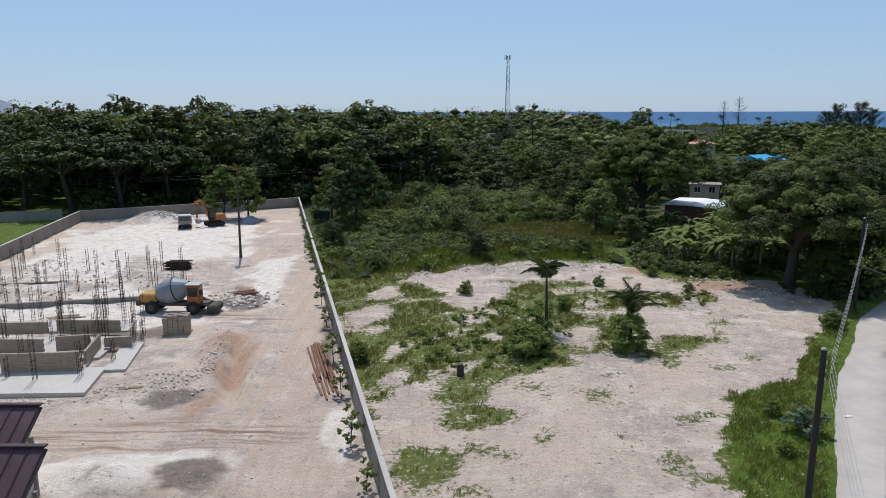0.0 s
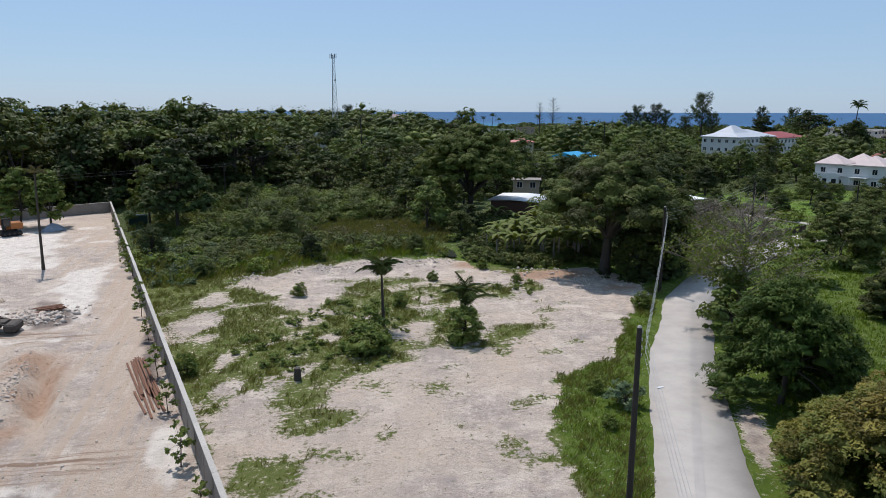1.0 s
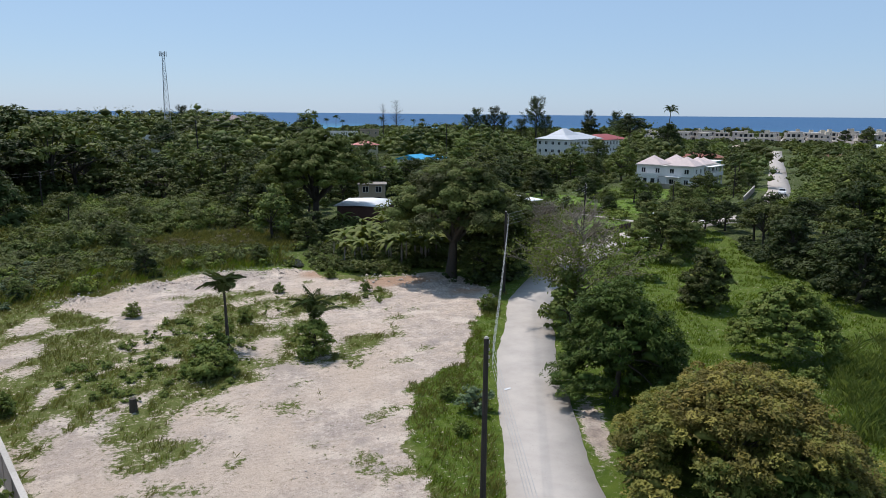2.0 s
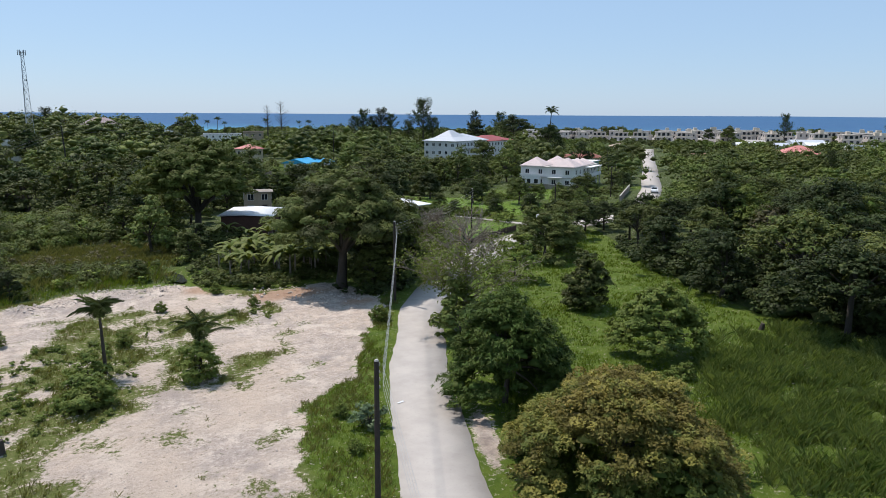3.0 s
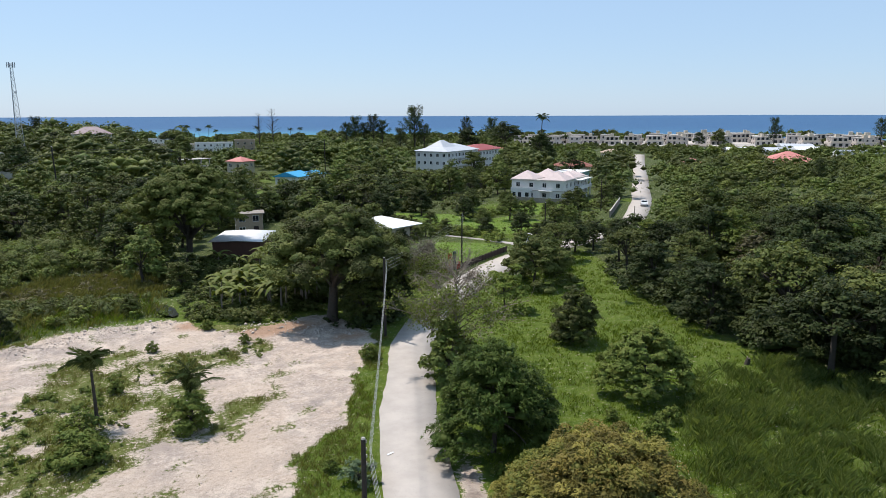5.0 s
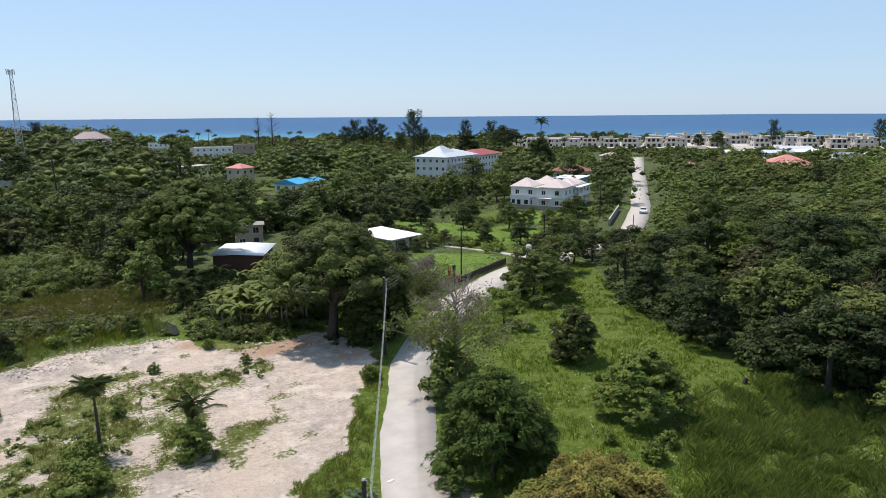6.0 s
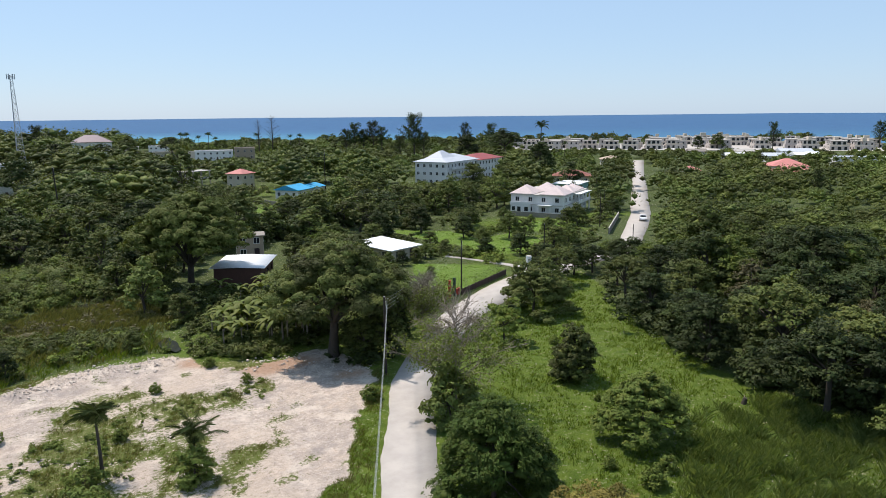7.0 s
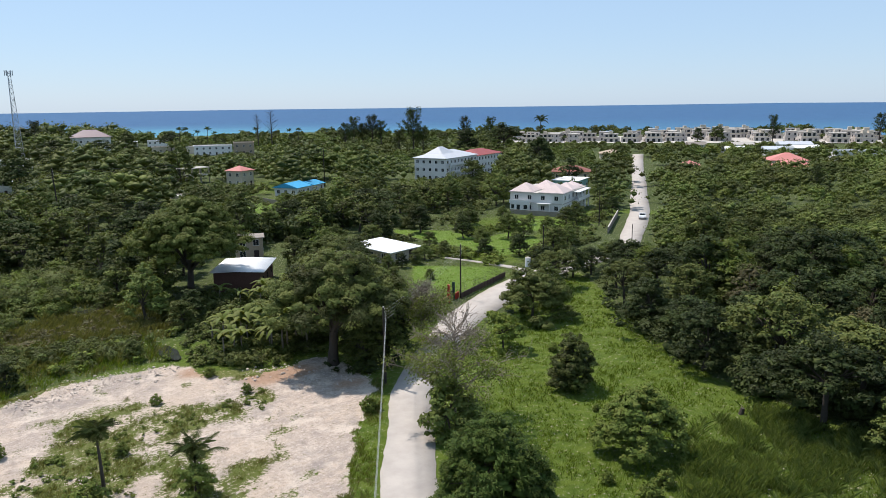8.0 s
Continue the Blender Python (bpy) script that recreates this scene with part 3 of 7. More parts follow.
def strip(name, pts, halves, z, thick, material, step=0.5):
    """A slab that follows a line, with ragged rims."""
    P = np.array(pts, float)
    H = np.array(halves, float)
    s = np.r_[0, np.cumsum(np.hypot(*np.diff(P, axis=0).T))]
    u = np.arange(0, s[-1], step)
    k = np.exp(-0.5 * (np.arange(-6, 7) / 3.0) ** 2)
    k /= k.sum()

    def smooth(v):
        return np.convolve(np.pad(v, 6, mode="edge"), k, "valid")
    x, y, h = (smooth(np.interp(u, s, v)) for v in (P[:, 0], P[:, 1], H))
    tx, ty = np.gradient(x), np.gradient(y)
    q = np.hypot(tx, ty)
    nx, ny = -ty / q, tx / q
    rows = []
    for side, seed in ((1, 3), (-1, 8)):
        e = h + (fnoise(u, u * 0, 1.3, seed) - 0.5) * 0.22 + (fnoise(u, u * 0, 9.0, seed + 5) - 0.5) * 0.3
        rows.append((x + side * nx * e, y + side * ny * e))
    n = len(u)
    V = np.concatenate([np.c_[rows[0][0], rows[0][1], np.full(n, z)], np.c_[x, y, np.full(n, z + 0.04)], np.c_[rows[1][0], rows[1][1], np.full(n, z)],
                        np.c_[rows[0][0], rows[0][1], np.full(n, z - thick)], np.c_[rows[1][0], rows[1][1], np.full(n, z - thick)]])
    i = np.arange(n - 1)
    Q = np.concatenate([np.c_[i + n, i + n + 1, i + 1, i], np.c_[i + 2 * n, i + 2 * n + 1, i + n + 1, i + n], np.c_[i, i + 1, i + 3 * n + 1, i + 3 * n], np.c_[i + 4 * n, i + 4 * n + 1, i + 2 * n + 1, i + 2 * n]])
    return np_mesh(name, V, Q)


ROADS = road_material()
tagged(link("road", strip("road", ROAD, ROAD_HALF, 0.05, 0.3, ROADS), ROADS), "narrow pale worn road without markings", "road", kind="structure")
tagged(link("road", strip("road", [(90.5, 95), (89.6, 102.1), (87.4, 109.5), (84.6, 117.1)], [1.4, 0.75, 0.65, 0.65], 0.045, 0.3, ROADS), ROADS), "pale garden driveway off the road", "driveway", kind="structure")


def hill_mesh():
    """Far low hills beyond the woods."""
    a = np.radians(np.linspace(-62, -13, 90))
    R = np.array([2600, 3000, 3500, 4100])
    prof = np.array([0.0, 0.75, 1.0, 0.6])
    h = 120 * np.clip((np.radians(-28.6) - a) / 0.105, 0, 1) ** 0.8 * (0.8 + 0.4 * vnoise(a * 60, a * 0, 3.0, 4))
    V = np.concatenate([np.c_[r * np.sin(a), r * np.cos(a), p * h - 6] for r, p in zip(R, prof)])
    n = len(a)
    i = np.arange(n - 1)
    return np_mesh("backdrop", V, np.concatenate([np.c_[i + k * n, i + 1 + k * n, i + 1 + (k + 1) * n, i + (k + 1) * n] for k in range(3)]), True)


# distance haze is put into the hills' blue-grey base colour
tagged(link("backdrop", hill_mesh(), plain("hazy_hill", (0.17, 0.20, 0.24), 0.95, var=0.3, scale=0.01, grain=0.05, bumpy=0)), "low wooded hills far beyond the coast", "hills", kind="structure")


# ---- walls of the building site ----
def wall_run(name, a, b, h, thick, label, bays=3.0, cap=True):
    """A block wall with piers and a paler cap between two places."""
    a, b = Vector((*a, 0)), Vector((*b, 0))
    d = b - a
    L = d.length
    m = Matrix.Translation(a) @ Matrix.Rotation(math.atan2(d.y, d.x), 4, "Z")
    top = thing(name, m, label, "wall", kind="structure")
    n = max(1, round(L / bays))
    for i in range(n):
        x0, x1 = L * i / n, L * (i + 1) / n
        dz = random.uniform(-0.02, 0.02)
        part("panel", box(x0 + 0.13, x1 - 0.13, -thick / 2 + 0.02, thick / 2 - 0.02, -0.3, h + dz - 0.06), CONCRETE, top)
        part("pier", box(x0 - 0.13, x0 + 0.13, -thick / 2 - 0.01, thick / 2 + 0.01, -0.3, h - 0.06), CONCRETE, top)
        if cap:
            part("coping", box(x0 + 0.004, x1 - 0.004, -thick / 2 - 0.03, thick / 2 + 0.03, h - 0.055, h + random.uniform(0, 0.015)), CONCRETE_PALE, top, "pale cement coping")
    return top


wall_run("wall_east", (-28.1, 140.8), (4.2, 4.0), 2.0, 0.22, "long grey block boundary wall with a pale coping")
wall_run("wall_north", (-62.2, 122.1), (-28.25, 140.9), 1.9, 0.22, "grey block boundary wall at the back of the building site")
wall_run("wall_west", (-54.0, 78.0), (-62.2, 121.9), 1.9, 0.22, "grey block boundary wall along the building site")
wall_run("wall_far", (-110, 108.0), (-66.6, 124.6), 1.8, 0.2, "dark weathered garden wall beyond the site", cap=False)

# ---- plants: tools ----
def cards(P, N, size, r, jitter=0.3, aspect=0.5, droop=0.15, tri=False, out=None):
    """A leaf at each place, roughly square to N; out: the way the leaf tips point."""
    n = len(P)
    N = N + r.normal(0, jitter, (n, 3))
    N /= np.linalg.norm(N, axis=1, keepdims=True) + 1e-9
    A = np.cross(N, r.normal(0, 1, (n, 3))) if out is None else out + r.normal(0, 0.35, (n, 3))
    A /= np.linalg.norm(A, axis=1, keepdims=True) + 1e-9
    B = np.cross(N, A)
    s = (size * r.uniform(0.6, 1.3, n))[:, None]
    tip = P + A * s - np.array([0, 0, 1]) * s * droop
    if tri:
        V = np.stack([P - A * s * 0.7 - B * s * aspect * 1.2, P - A * s * 0.7 + B * s * aspect * 1.2, tip], 1).reshape(-1, 3)
        return V, np.arange(n * 3).reshape(n, 3)
    V = np.stack([P - A * s * 0.8, P + B * s * aspect, tip, P - B * s * aspect], 1).reshape(-1, 3)
    return V, np.arange(n * 4).reshape(n, 4)


def lobe_points(r, lobes, per, low=-0.45, clumps=11):
    """Places and outward directions of leaves that sit in small clumps on squashed balls (x, y, z, rx, rz)."""
    P, N, T = [], [], []
    for x, y, z, rx, rz in lobes:
        k = max(8, int(per * rx * rx))
        m = int(np.clip(k // 9, 3, clumps))
        d = r.normal(0, 1, (m * 3 + 16, 3))
        d /= np.linalg.norm(d, axis=1, keepdims=True)
        d = d[d[:, 2] > low][:m]
        m = len(d)
        sc = np.array([rx, rx, rz])
        mid = np.array([x, y, z]) + d * sc * r.uniform(0.62, 0.92, (m, 1))
        own = rx * r.uniform(0.26, 0.46, m)
        which = r.integers(0, m, k)
        e = r.normal(0, 1, (k, 3))
        e /= np.linalg.norm(e, axis=1, keepdims=True)
        e[:, 2] = np.where(e[:, 2] < -0.25, -e[:, 2], e[:, 2])
        flat = 0.5 + 0.4 * min(1.0, rz / rx)
        P.append(mid[which] + e * own[which, None] * np.array([1, 1, flat]) * (1 - 0.3 * r.random((k, 1)) ** 2))
        N.append(e * 0.7 + (d / sc * rz)[which] * 0.5 + np.array([0, 0, 0.3]))
        T.append((r.random() + 0.35 * r.random(m))[which])
    return np.concatenate(P), np.concatenate(N), np.concatenate(T)


OCTA = np.array([(1, 0, 0), (-1, 0, 0), (0, 1, 0), (0, -1, 0), (0, 0, 1), (0, 0, -1)], float)
OCTA_FACES = np.array([(0, 2, 4), (2, 1, 4), (1, 3, 4), (3, 0, 4), (2, 0, 5), (1, 2, 5), (3, 1, 5), (0, 3, 5)])


def hearts(lobes, r, f=0.56):
    """A rough eight-sided lump added inside each leafy lobe, so its gaps look dark."""
    L = np.asarray(lobes, float)
    n = len(L)
    V = OCTA[None] * np.array([1, 1, 0.7]) * r.uniform(0.75, 1.15, (n, 6, 1)) * f * np.stack([L[:, 3], L[:, 3], L[:, 4]], -1)[:, None] + r.normal(0, 0.05, (n, 6, 3)) * L[:, None, 3:4] + L[:, None, :3]
    return V.reshape(-1, 3), (OCTA_FACES[None] + 6 * np.arange(n)[:, None, None]).reshape(-1, 3)


def leafy_mesh(name, lobes, P, N, T, leaf, r, aspect=0.5, droop=0.15, out=None, jitter=0.3, lift=1.0):
    """Leaves and the lumps added inside their lobes as one mesh."""
    V, Q = cards(P, N, leaf, r, jitter, aspect, droop, True, out)
    H, F = hearts(lobes, r)
    me = np_mesh(name, np.concatenate([V, H]), np.concatenate([Q, F + len(V)]))
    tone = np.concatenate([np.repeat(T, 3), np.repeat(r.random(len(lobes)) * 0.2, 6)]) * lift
    me.attributes.new("tone", "FLOAT", "POINT").data.foreach_set("value", tone.astype(np.float32))
    return me


def tubes(paths, seg=6):
    """Tapered limbs: each path is a list of (place, radius)."""
    Vs, Qs, base = [], [], 0
    for path in paths:
        pts = np.array([p for p, _ in path], float)
        rad = np.array([q for _, q in path], float)
        t = np.gradient(pts, axis=0)
        t /= np.linalg.norm(t, axis=1, keepdims=True) + 1e-9
        ref = np.where(np.abs(t[:, 2:3]) > 0.9, [[1.0, 0, 0]], [[0, 0, 1.0]])
        a = np.cross(t, ref)
        a /= np.linalg.norm(a, axis=1, keepdims=True)
        b = np.cross(t, a)
        ang = np.linspace(0, 2 * np.pi, seg, endpoint=False)
        ring = pts[:, None] + rad[:, None, None] * (a[:, None] * np.cos(ang)[None, :, None] + b[:, None] * np.sin(ang)[None, :, None])
        Vs.append(ring.reshape(-1, 3))
        i = np.arange(len(pts) - 1)[:, None] * seg + np.arange(seg)[None]
        j = np.arange(len(pts) - 1)[:, None] * seg + (np.arange(seg)[None] + 1) % seg
        Qs.append((np.stack([i, j, j + seg, i + seg], -1) + base).reshape(-1, 4))
        base += len(pts) * seg
    return np.concatenate(Vs), np.concatenate(Qs)


def limb(r, a, b, r0, r1, sag=0.12, n=5):
    """A bent limb from a to b."""
    a, b = np.array(a, float), np.array(b, float)
    L = np.linalg.norm(b - a)
    off = r.normal(0, sag * L * 0.5, 3)
    out = []
    for k in range(n):
        u = k / (n - 1)
        out.append((a + (b - a) * u + off * math.sin(u * math.pi) + np.array([0, 0, sag * L * math.sin(u * math.pi)]), r0 + (r1 - r0) * u ** 0.8))
    return out


def plant_tree(name, seed, height, width, lobes_n, leaf, per, material, bark, shape="dome", trunk_r=0.3, trunk_h=0.35, label="", category="tree", gaps=0.0, tri=False, lobe=(0.13, 0.27), aspect=0.5, droop=0.15, feather=0.0, crown_off=(0.0, 0.0), low_rim=0.12):
    """A tree: trunk with limbs, and a crown of many leaves in uneven clumps. It stands at the origin."""
    r = np.random.default_rng(seed)
    R = width / 2
    lobes = []
    for i in range(lobes_n):
        a = i * 2.39996 + r.normal(0, 0.3)
        q = math.sqrt((i + 0.5) / lobes_n)
        if shape == "umbrella":
            z = height * (0.90 - (0.30 if lobes_n < 80 else 0.38) * q ** 2.6 + r.normal(0, 0.04))
            rx = R * r.uniform(0.17, 0.29)
            lobes.append((R * 0.84 * q * math.cos(a), R * 0.84 * q * math.sin(a), z - 0.06 * height, rx, rx * r.uniform(0.32, 0.5) * (1.0 if lobes_n < 80 else 1.5)))
        elif shape == "dome":
            z = height * (0.88 - 0.64 * q ** 1.8 + r.normal(0, 0.06))
            rx = R * r.uniform(0.22, 0.36)
            lobes.append((R * 0.78 * q * math.cos(a), R * 0.78 * q * math.sin(a), z, rx, rx * r.uniform(0.6, 0.95)))
        elif shape == "skirt":                                   # leaves down to the ground
            u = (i + 0.5) / lobes_n
            z = height * (0.92 - 0.86 * u)
            q = (0.25 + 0.75 * math.sin(min(1.0, u * 1.35) * math.pi / 2)) * (1.0 if u < 0.75 else 1 - (u - 0.75) * 1.1)
            rx = R * r.uniform(0.26, 0.4)
            lobes.append((R * 0.72 * q * math.cos(a), R * 0.72 * q * math.sin(a), max(z, rx * 0.5), rx, rx * r.uniform(0.5, 0.8)))
        elif shape == "spray":                                   # flat leaf sprays over a broken dome, down to the ground
            q = math.sqrt(i / lobes_n)
            rim = 0.60 + 0.70 * float(vnoise(math.cos(a) * 1.6 + seed, math.sin(a) * 1.6 + i % 3, 0.8, seed))
            z = height * max(0.08, 0.95 - 0.82 * min(1.0, q * rim) ** 2.2) * r.uniform(0.80, 1.06)
            rx = R * r.uniform(*lobe)
            lobes.append((R * 0.86 * q * rim * math.cos(a), R * 0.86 * q * rim * math.sin(a), max(z - rx * 0.2, rx * 0.3), rx, rx * r.uniform(0.4, 0.75)))
        elif shape == "mound":                                   # an even rounded crown, hanging low at the rim
            q = math.sqrt((i + 0.3) / lobes_n)
            rim = 0.86 + 0.28 * float(vnoise(math.cos(a) * 2 + seed, math.sin(a) * 2, 0.8, seed))
            z = height * (0.92 - (0.92 - low_rim) * q ** 2.3) * r.uniform(0.88, 1.06)
            rx = R * r.uniform(*lobe)
            lobes.append((R * 0.88 * q * rim * math.cos(a), R * 0.88 * q * rim * math.sin(a), max(z - rx * 0.2, rx * 0.35), rx, rx * r.uniform(0.45, 0.75)))
    if shape in ("skirt", "spray"):                       # uneven outline: clumps stand out or sink in
        lobes = [(x * f, y * f, max(z * (0.5 + 0.5 * f) * r.uniform(0.9, 1.08), rx * 0.3), rx * w, rz * w) for (x, y, z, rx, rz), f, w in zip(lobes, r.uniform(0.72, 1.24, lobes_n), r.uniform(0.6, 1.3, lobes_n))]
    lobes = [(x + crown_off[0], y + crown_off[1], z, rx, rz) for x, y, z, rx, rz in lobes]
    top = thing(name, Matrix(), label, category)
    fork = np.array([r.normal(0, 0.03) * height, r.normal(0, 0.03) * height, height * trunk_h])
    paths = [[((0, 0, -0.3), trunk_r * 1.5), ((0, 0, 0.15 * height * trunk_h), trunk_r * 1.1), (fork * 0.6, trunk_r * 0.9), (fork, trunk_r * 0.8)]]
    for x, y, z, rx, rz in lobes[:: max(1, lobes_n // (8 if tri and per < 60 else 14))]:
        paths.append(limb(r, fork, (x, y, z), trunk_r * 0.5, trunk_r * 0.07))
    V, Q = tubes(paths, 4 if tri and per < 60 else 6)
    link("trunk", np_mesh("trunk", V, Q, True), bark, top)
    P, N, T = lobe_points(r, lobes, per * 1.1)
    if gaps:
        keep = vnoise(P[:, 0] + P[:, 2] * 0.7, P[:, 1] + P[:, 2] * 0.6, R * 0.22, seed) > gaps
        P, N, T = P[keep], N[keep], T[keep]
    out = None
    if feather:                                                  # long leaves that point outwards and hang at the tips
        out = (P - np.array([crown_off[0], crown_off[1], height * 0.45])) * np.array([1, 1, 0.35])
        out = out / (np.linalg.norm(out, axis=1, keepdims=True) + 1e-9) * feather + r.normal(0, 0.5, out.shape)
        N = N * 0.4 + np.array([0, 0, 0.8])
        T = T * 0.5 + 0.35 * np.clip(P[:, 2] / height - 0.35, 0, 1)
    link("crown", leafy_mesh("crown", lobes, P, N, T, leaf, r, aspect, droop, out, lift=1.0 if feather else 0.3), material, top)
    return top


def place(x, y, yaw=0.0, scale=1.0, tall=1.0, z=None):
    if z is None:
        z = float(land_height(np.array([x]), np.array([y]))[0]) - 0.05
    return Matrix.Translation((x, y, z)) @ Matrix.Rotation(yaw, 4, "Z") @ Matrix.Diagonal((scale, scale, scale * tall, 1))


def stand(ob, x, y, yaw=0.0, scale=1.0, tall=1.0):
    ob.matrix_basis = place(x, y, yaw, scale, tall)
    return ob


# ---- the single trees ----
stand(plant_tree("umbrella_tree", 101, 14.2, 18.0, 90, 0.14, 330, LEAF_MID, BARK, "umbrella", 0.6, 0.30, "wide umbrella-crowned shade tree at the edge of the clearing", gaps=0.16, tri=True, crown_off=(1.5, 0.9)), 38.2, 75.2, 0.0)
stand(plant_tree("umbrella_tree", 102, 16.6, 20.0, 90, 0.18, 220, LEAF_OLIVE, BARK, "umbrella", 0.6, 0.26, "large spreading shade tree beside a tin-roofed shed", gaps=0.14, tri=True), 34.2, 119.0, 1.0)
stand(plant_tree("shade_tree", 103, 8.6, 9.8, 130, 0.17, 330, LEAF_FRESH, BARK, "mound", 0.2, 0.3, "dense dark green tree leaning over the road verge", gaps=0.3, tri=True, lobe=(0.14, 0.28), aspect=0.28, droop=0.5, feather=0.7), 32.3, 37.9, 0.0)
stand(plant_tree("verge_bush", 123, 4.6, 6.0, 40, 0.17, 330, LEAF_FRESH, BARK, "skirt", 0.1, 0.3, "dark leafy bush at the foot of the verge tree", "shrub", gaps=0.25, tri=True, aspect=0.3), 35.6, 40.4, 0.0)
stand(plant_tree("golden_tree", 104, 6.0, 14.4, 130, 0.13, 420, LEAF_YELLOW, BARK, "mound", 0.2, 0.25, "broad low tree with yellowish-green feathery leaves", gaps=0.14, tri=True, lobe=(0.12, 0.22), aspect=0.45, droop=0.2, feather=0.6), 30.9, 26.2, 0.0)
stand(plant_tree("bushy_tree", 105, 6.5, 8.2, 80, 0.14, 300, LEAF_WEED, BARK, "mound", 0.13, 0.28, "bright green bushy tree in the meadow", gaps=0.28, tri=True, lobe=(0.16, 0.30), low_rim=0.2), 50.0, 38.3, 0.0)
stand(plant_tree("conical_tree", 106, 6.0, 5.2, 46, 0.15, 420, LEAF_MID, BARK, "skirt", 0.12, 0.3, "dark green cone-shaped tree in the meadow", gaps=0.22, tri=True), 55.6, 52.3, 0.0)
stand(plant_tree("road_tree", 107, 5.6, 7.0, 46, 0.16, 330, LEAF_BRIGHT, BARK, "spray", 0.12, 0.4, "small spreading tree beside the road bend", tri=True), 58.0, 66.5, 0.0)
stand(plant_tree("road_tree", 108, 7.4, 11.5, 66, 0.17, 260, LEAF_MID, BARK, "spray", 0.18, 0.35, "spreading tree hiding the road bend", gaps=0.1, tri=True), 70.6, 74.6, 0.0)
stand(plant_tree("site_tree", 109, 9.4, 7.8, 30, 0.20, 230, LEAF_WEED, BARK, "dome", 0.18, 0.3, "leafy tree kept inside the building site", gaps=0.2), -38.4, 125.0, 0.0)
stand(plant_tree("site_tree", 110, 9.7, 6.8, 30, 0.20, 230, LEAF_WEED, BARK, "dome", 0.18, 0.25, "yellow-green tree kept inside the building site", gaps=0.2), -33.6, 123.6, 1.0)
stand(plant_tree("grove_tree", 111, 12.8, 12.0, 40, 0.24, 110, LEAF_DARK, BARK, "dome", 0.3, 0.35, "dark tree rising out of the thicket", gaps=0.25), -13.6, 116.0, 0.0)
stand(plant_tree("grove_tree", 112, 9.5, 8.0, 24, 0.24, 120, LEAF_OLIVE, BARK, "dome", 0.2, 0.35, "yellowing tree beside the boundary wall", gaps=0.2), -18.5, 121.0, 0.0)


def bare_tree(seed, height, spread_m, label):
    """A half-dead tree: a straight leader, many thin twigs and few leaves."""
    r = np.random.default_rng(seed)
    paths, low = [], []
    lead = limb(r, (0, 0, -0.2), (0.2, 0.1, height * 0.93), 0.20, 0.04, 0.02, 7)
    paths.append(lead)
    for k in range(60):
        u = 0.20 + 0.78 * k / 60
        z = height * u
        a = k * 2.4 + r.normal(0, 0.4)
        L = spread_m * (0.42 * (1 - u) * height + 0.9) * r.uniform(0.6, 1.1)
        e = np.array([L * math.cos(a), L * math.sin(a), z + L * r.uniform(0.35, 0.9)])
        s = np.array([0.1, 0.05, z * 0.99])
        paths.append(limb(r, s, e, 0.075, 0.022, 0.06, 4))
        for _ in range(9):
            v = r.uniform(0.35, 1.0)
            p = s * (1 - v) + e * v
            q = p + (e - s) / L * r.uniform(0.3, 0.7) + r.normal(0, 0.45, 3)
            paths.append(limb(r, p, q, 0.030, 0.018, 0.05, 3))
            for _ in range(2):
                paths.append(limb(r, (p + q) / 2, q + r.normal(0, 0.4, 3), 0.022, 0.015, 0.05, 3))
            if z < height * 0.66:
                low.append(q)
    top = thing("bare_tree", Matrix(), label, "tree")
    V, Q = tubes(paths, 3)
    link("trunk", np_mesh("trunk", V, Q, True), BARK_PALE, top)
    low = np.array(low)
    P = np.repeat(low, 24, 0) + r.normal(0, 0.35, (len(low) * 24, 3))
    V, Q = cards(P, np.tile([0, 0, 1.0], (len(P), 1)), 0.14, r, 1.0)
    link("crown", np_mesh("crown", V, Q), LEAF_WEED, top)
    return top


stand(bare_tree(120, 9.8, 1.75, "half-bare grey tree with thin twigs beside the road"), 40.9, 54.0)
stand(plant_tree("verge_bush", 121, 5.0, 6.5, 26, 0.24, 110, LEAF_SCRUB, BARK, "skirt", 0.1, 0.3, "straggly light green shrub around the half-bare tree", "shrub", gaps=0.25), 38.6, 51.6, 0.0)
stand(bare_tree(122, 7.5, 1.3, "leafless grey shrub by the road bend"), 51.5, 75.5)


# ---- palms and bananas ----
def frond_mesh(r, L, leaf, n=22, arch=0.5, width=0.045):
    """One feather frond: a curved rib with paired leaflets, growing along +x."""
    V, Q = [], []
    pts = []
    for i in range(n + 1):
        u = i / n
        pts.append(np.array([L * u * (1 - 0.18 * u), 0, L * (arch * u - (arch * 0.85 + 0.45) * u * u)]))
    Vt, Qt = tubes([[(p, 0.035 * (1 - 0.8 * i / n)) for i, p in enumerate(pts)]], 3)
    V.append(Vt)
    Q.append(Qt)
    base = len(Vt)
    for i in range(2, n):
        u = i / n
        ll = leaf * math.sin(math.pi * (0.12 + 0.86 * u)) ** 0.6
        for s in (-1, 1):
            p = pts[i]
            tip = p + np.array([0.45 * ll, s * ll * 0.8, -ll * r.uniform(0.45, 0.95)])
            side = np.array([width, 0, 0.02])
            V.append(np.array([p - side * 0.6, p + side * 0.6, (p + tip) / 2 + side + np.array([0, 0, 0.05]), tip]))
            Q.append(np.array([[0, 1, 2, 3]]) + base)
            base += 4
    return np_mesh("frond", np.concatenate(V), np.concatenate(Q))


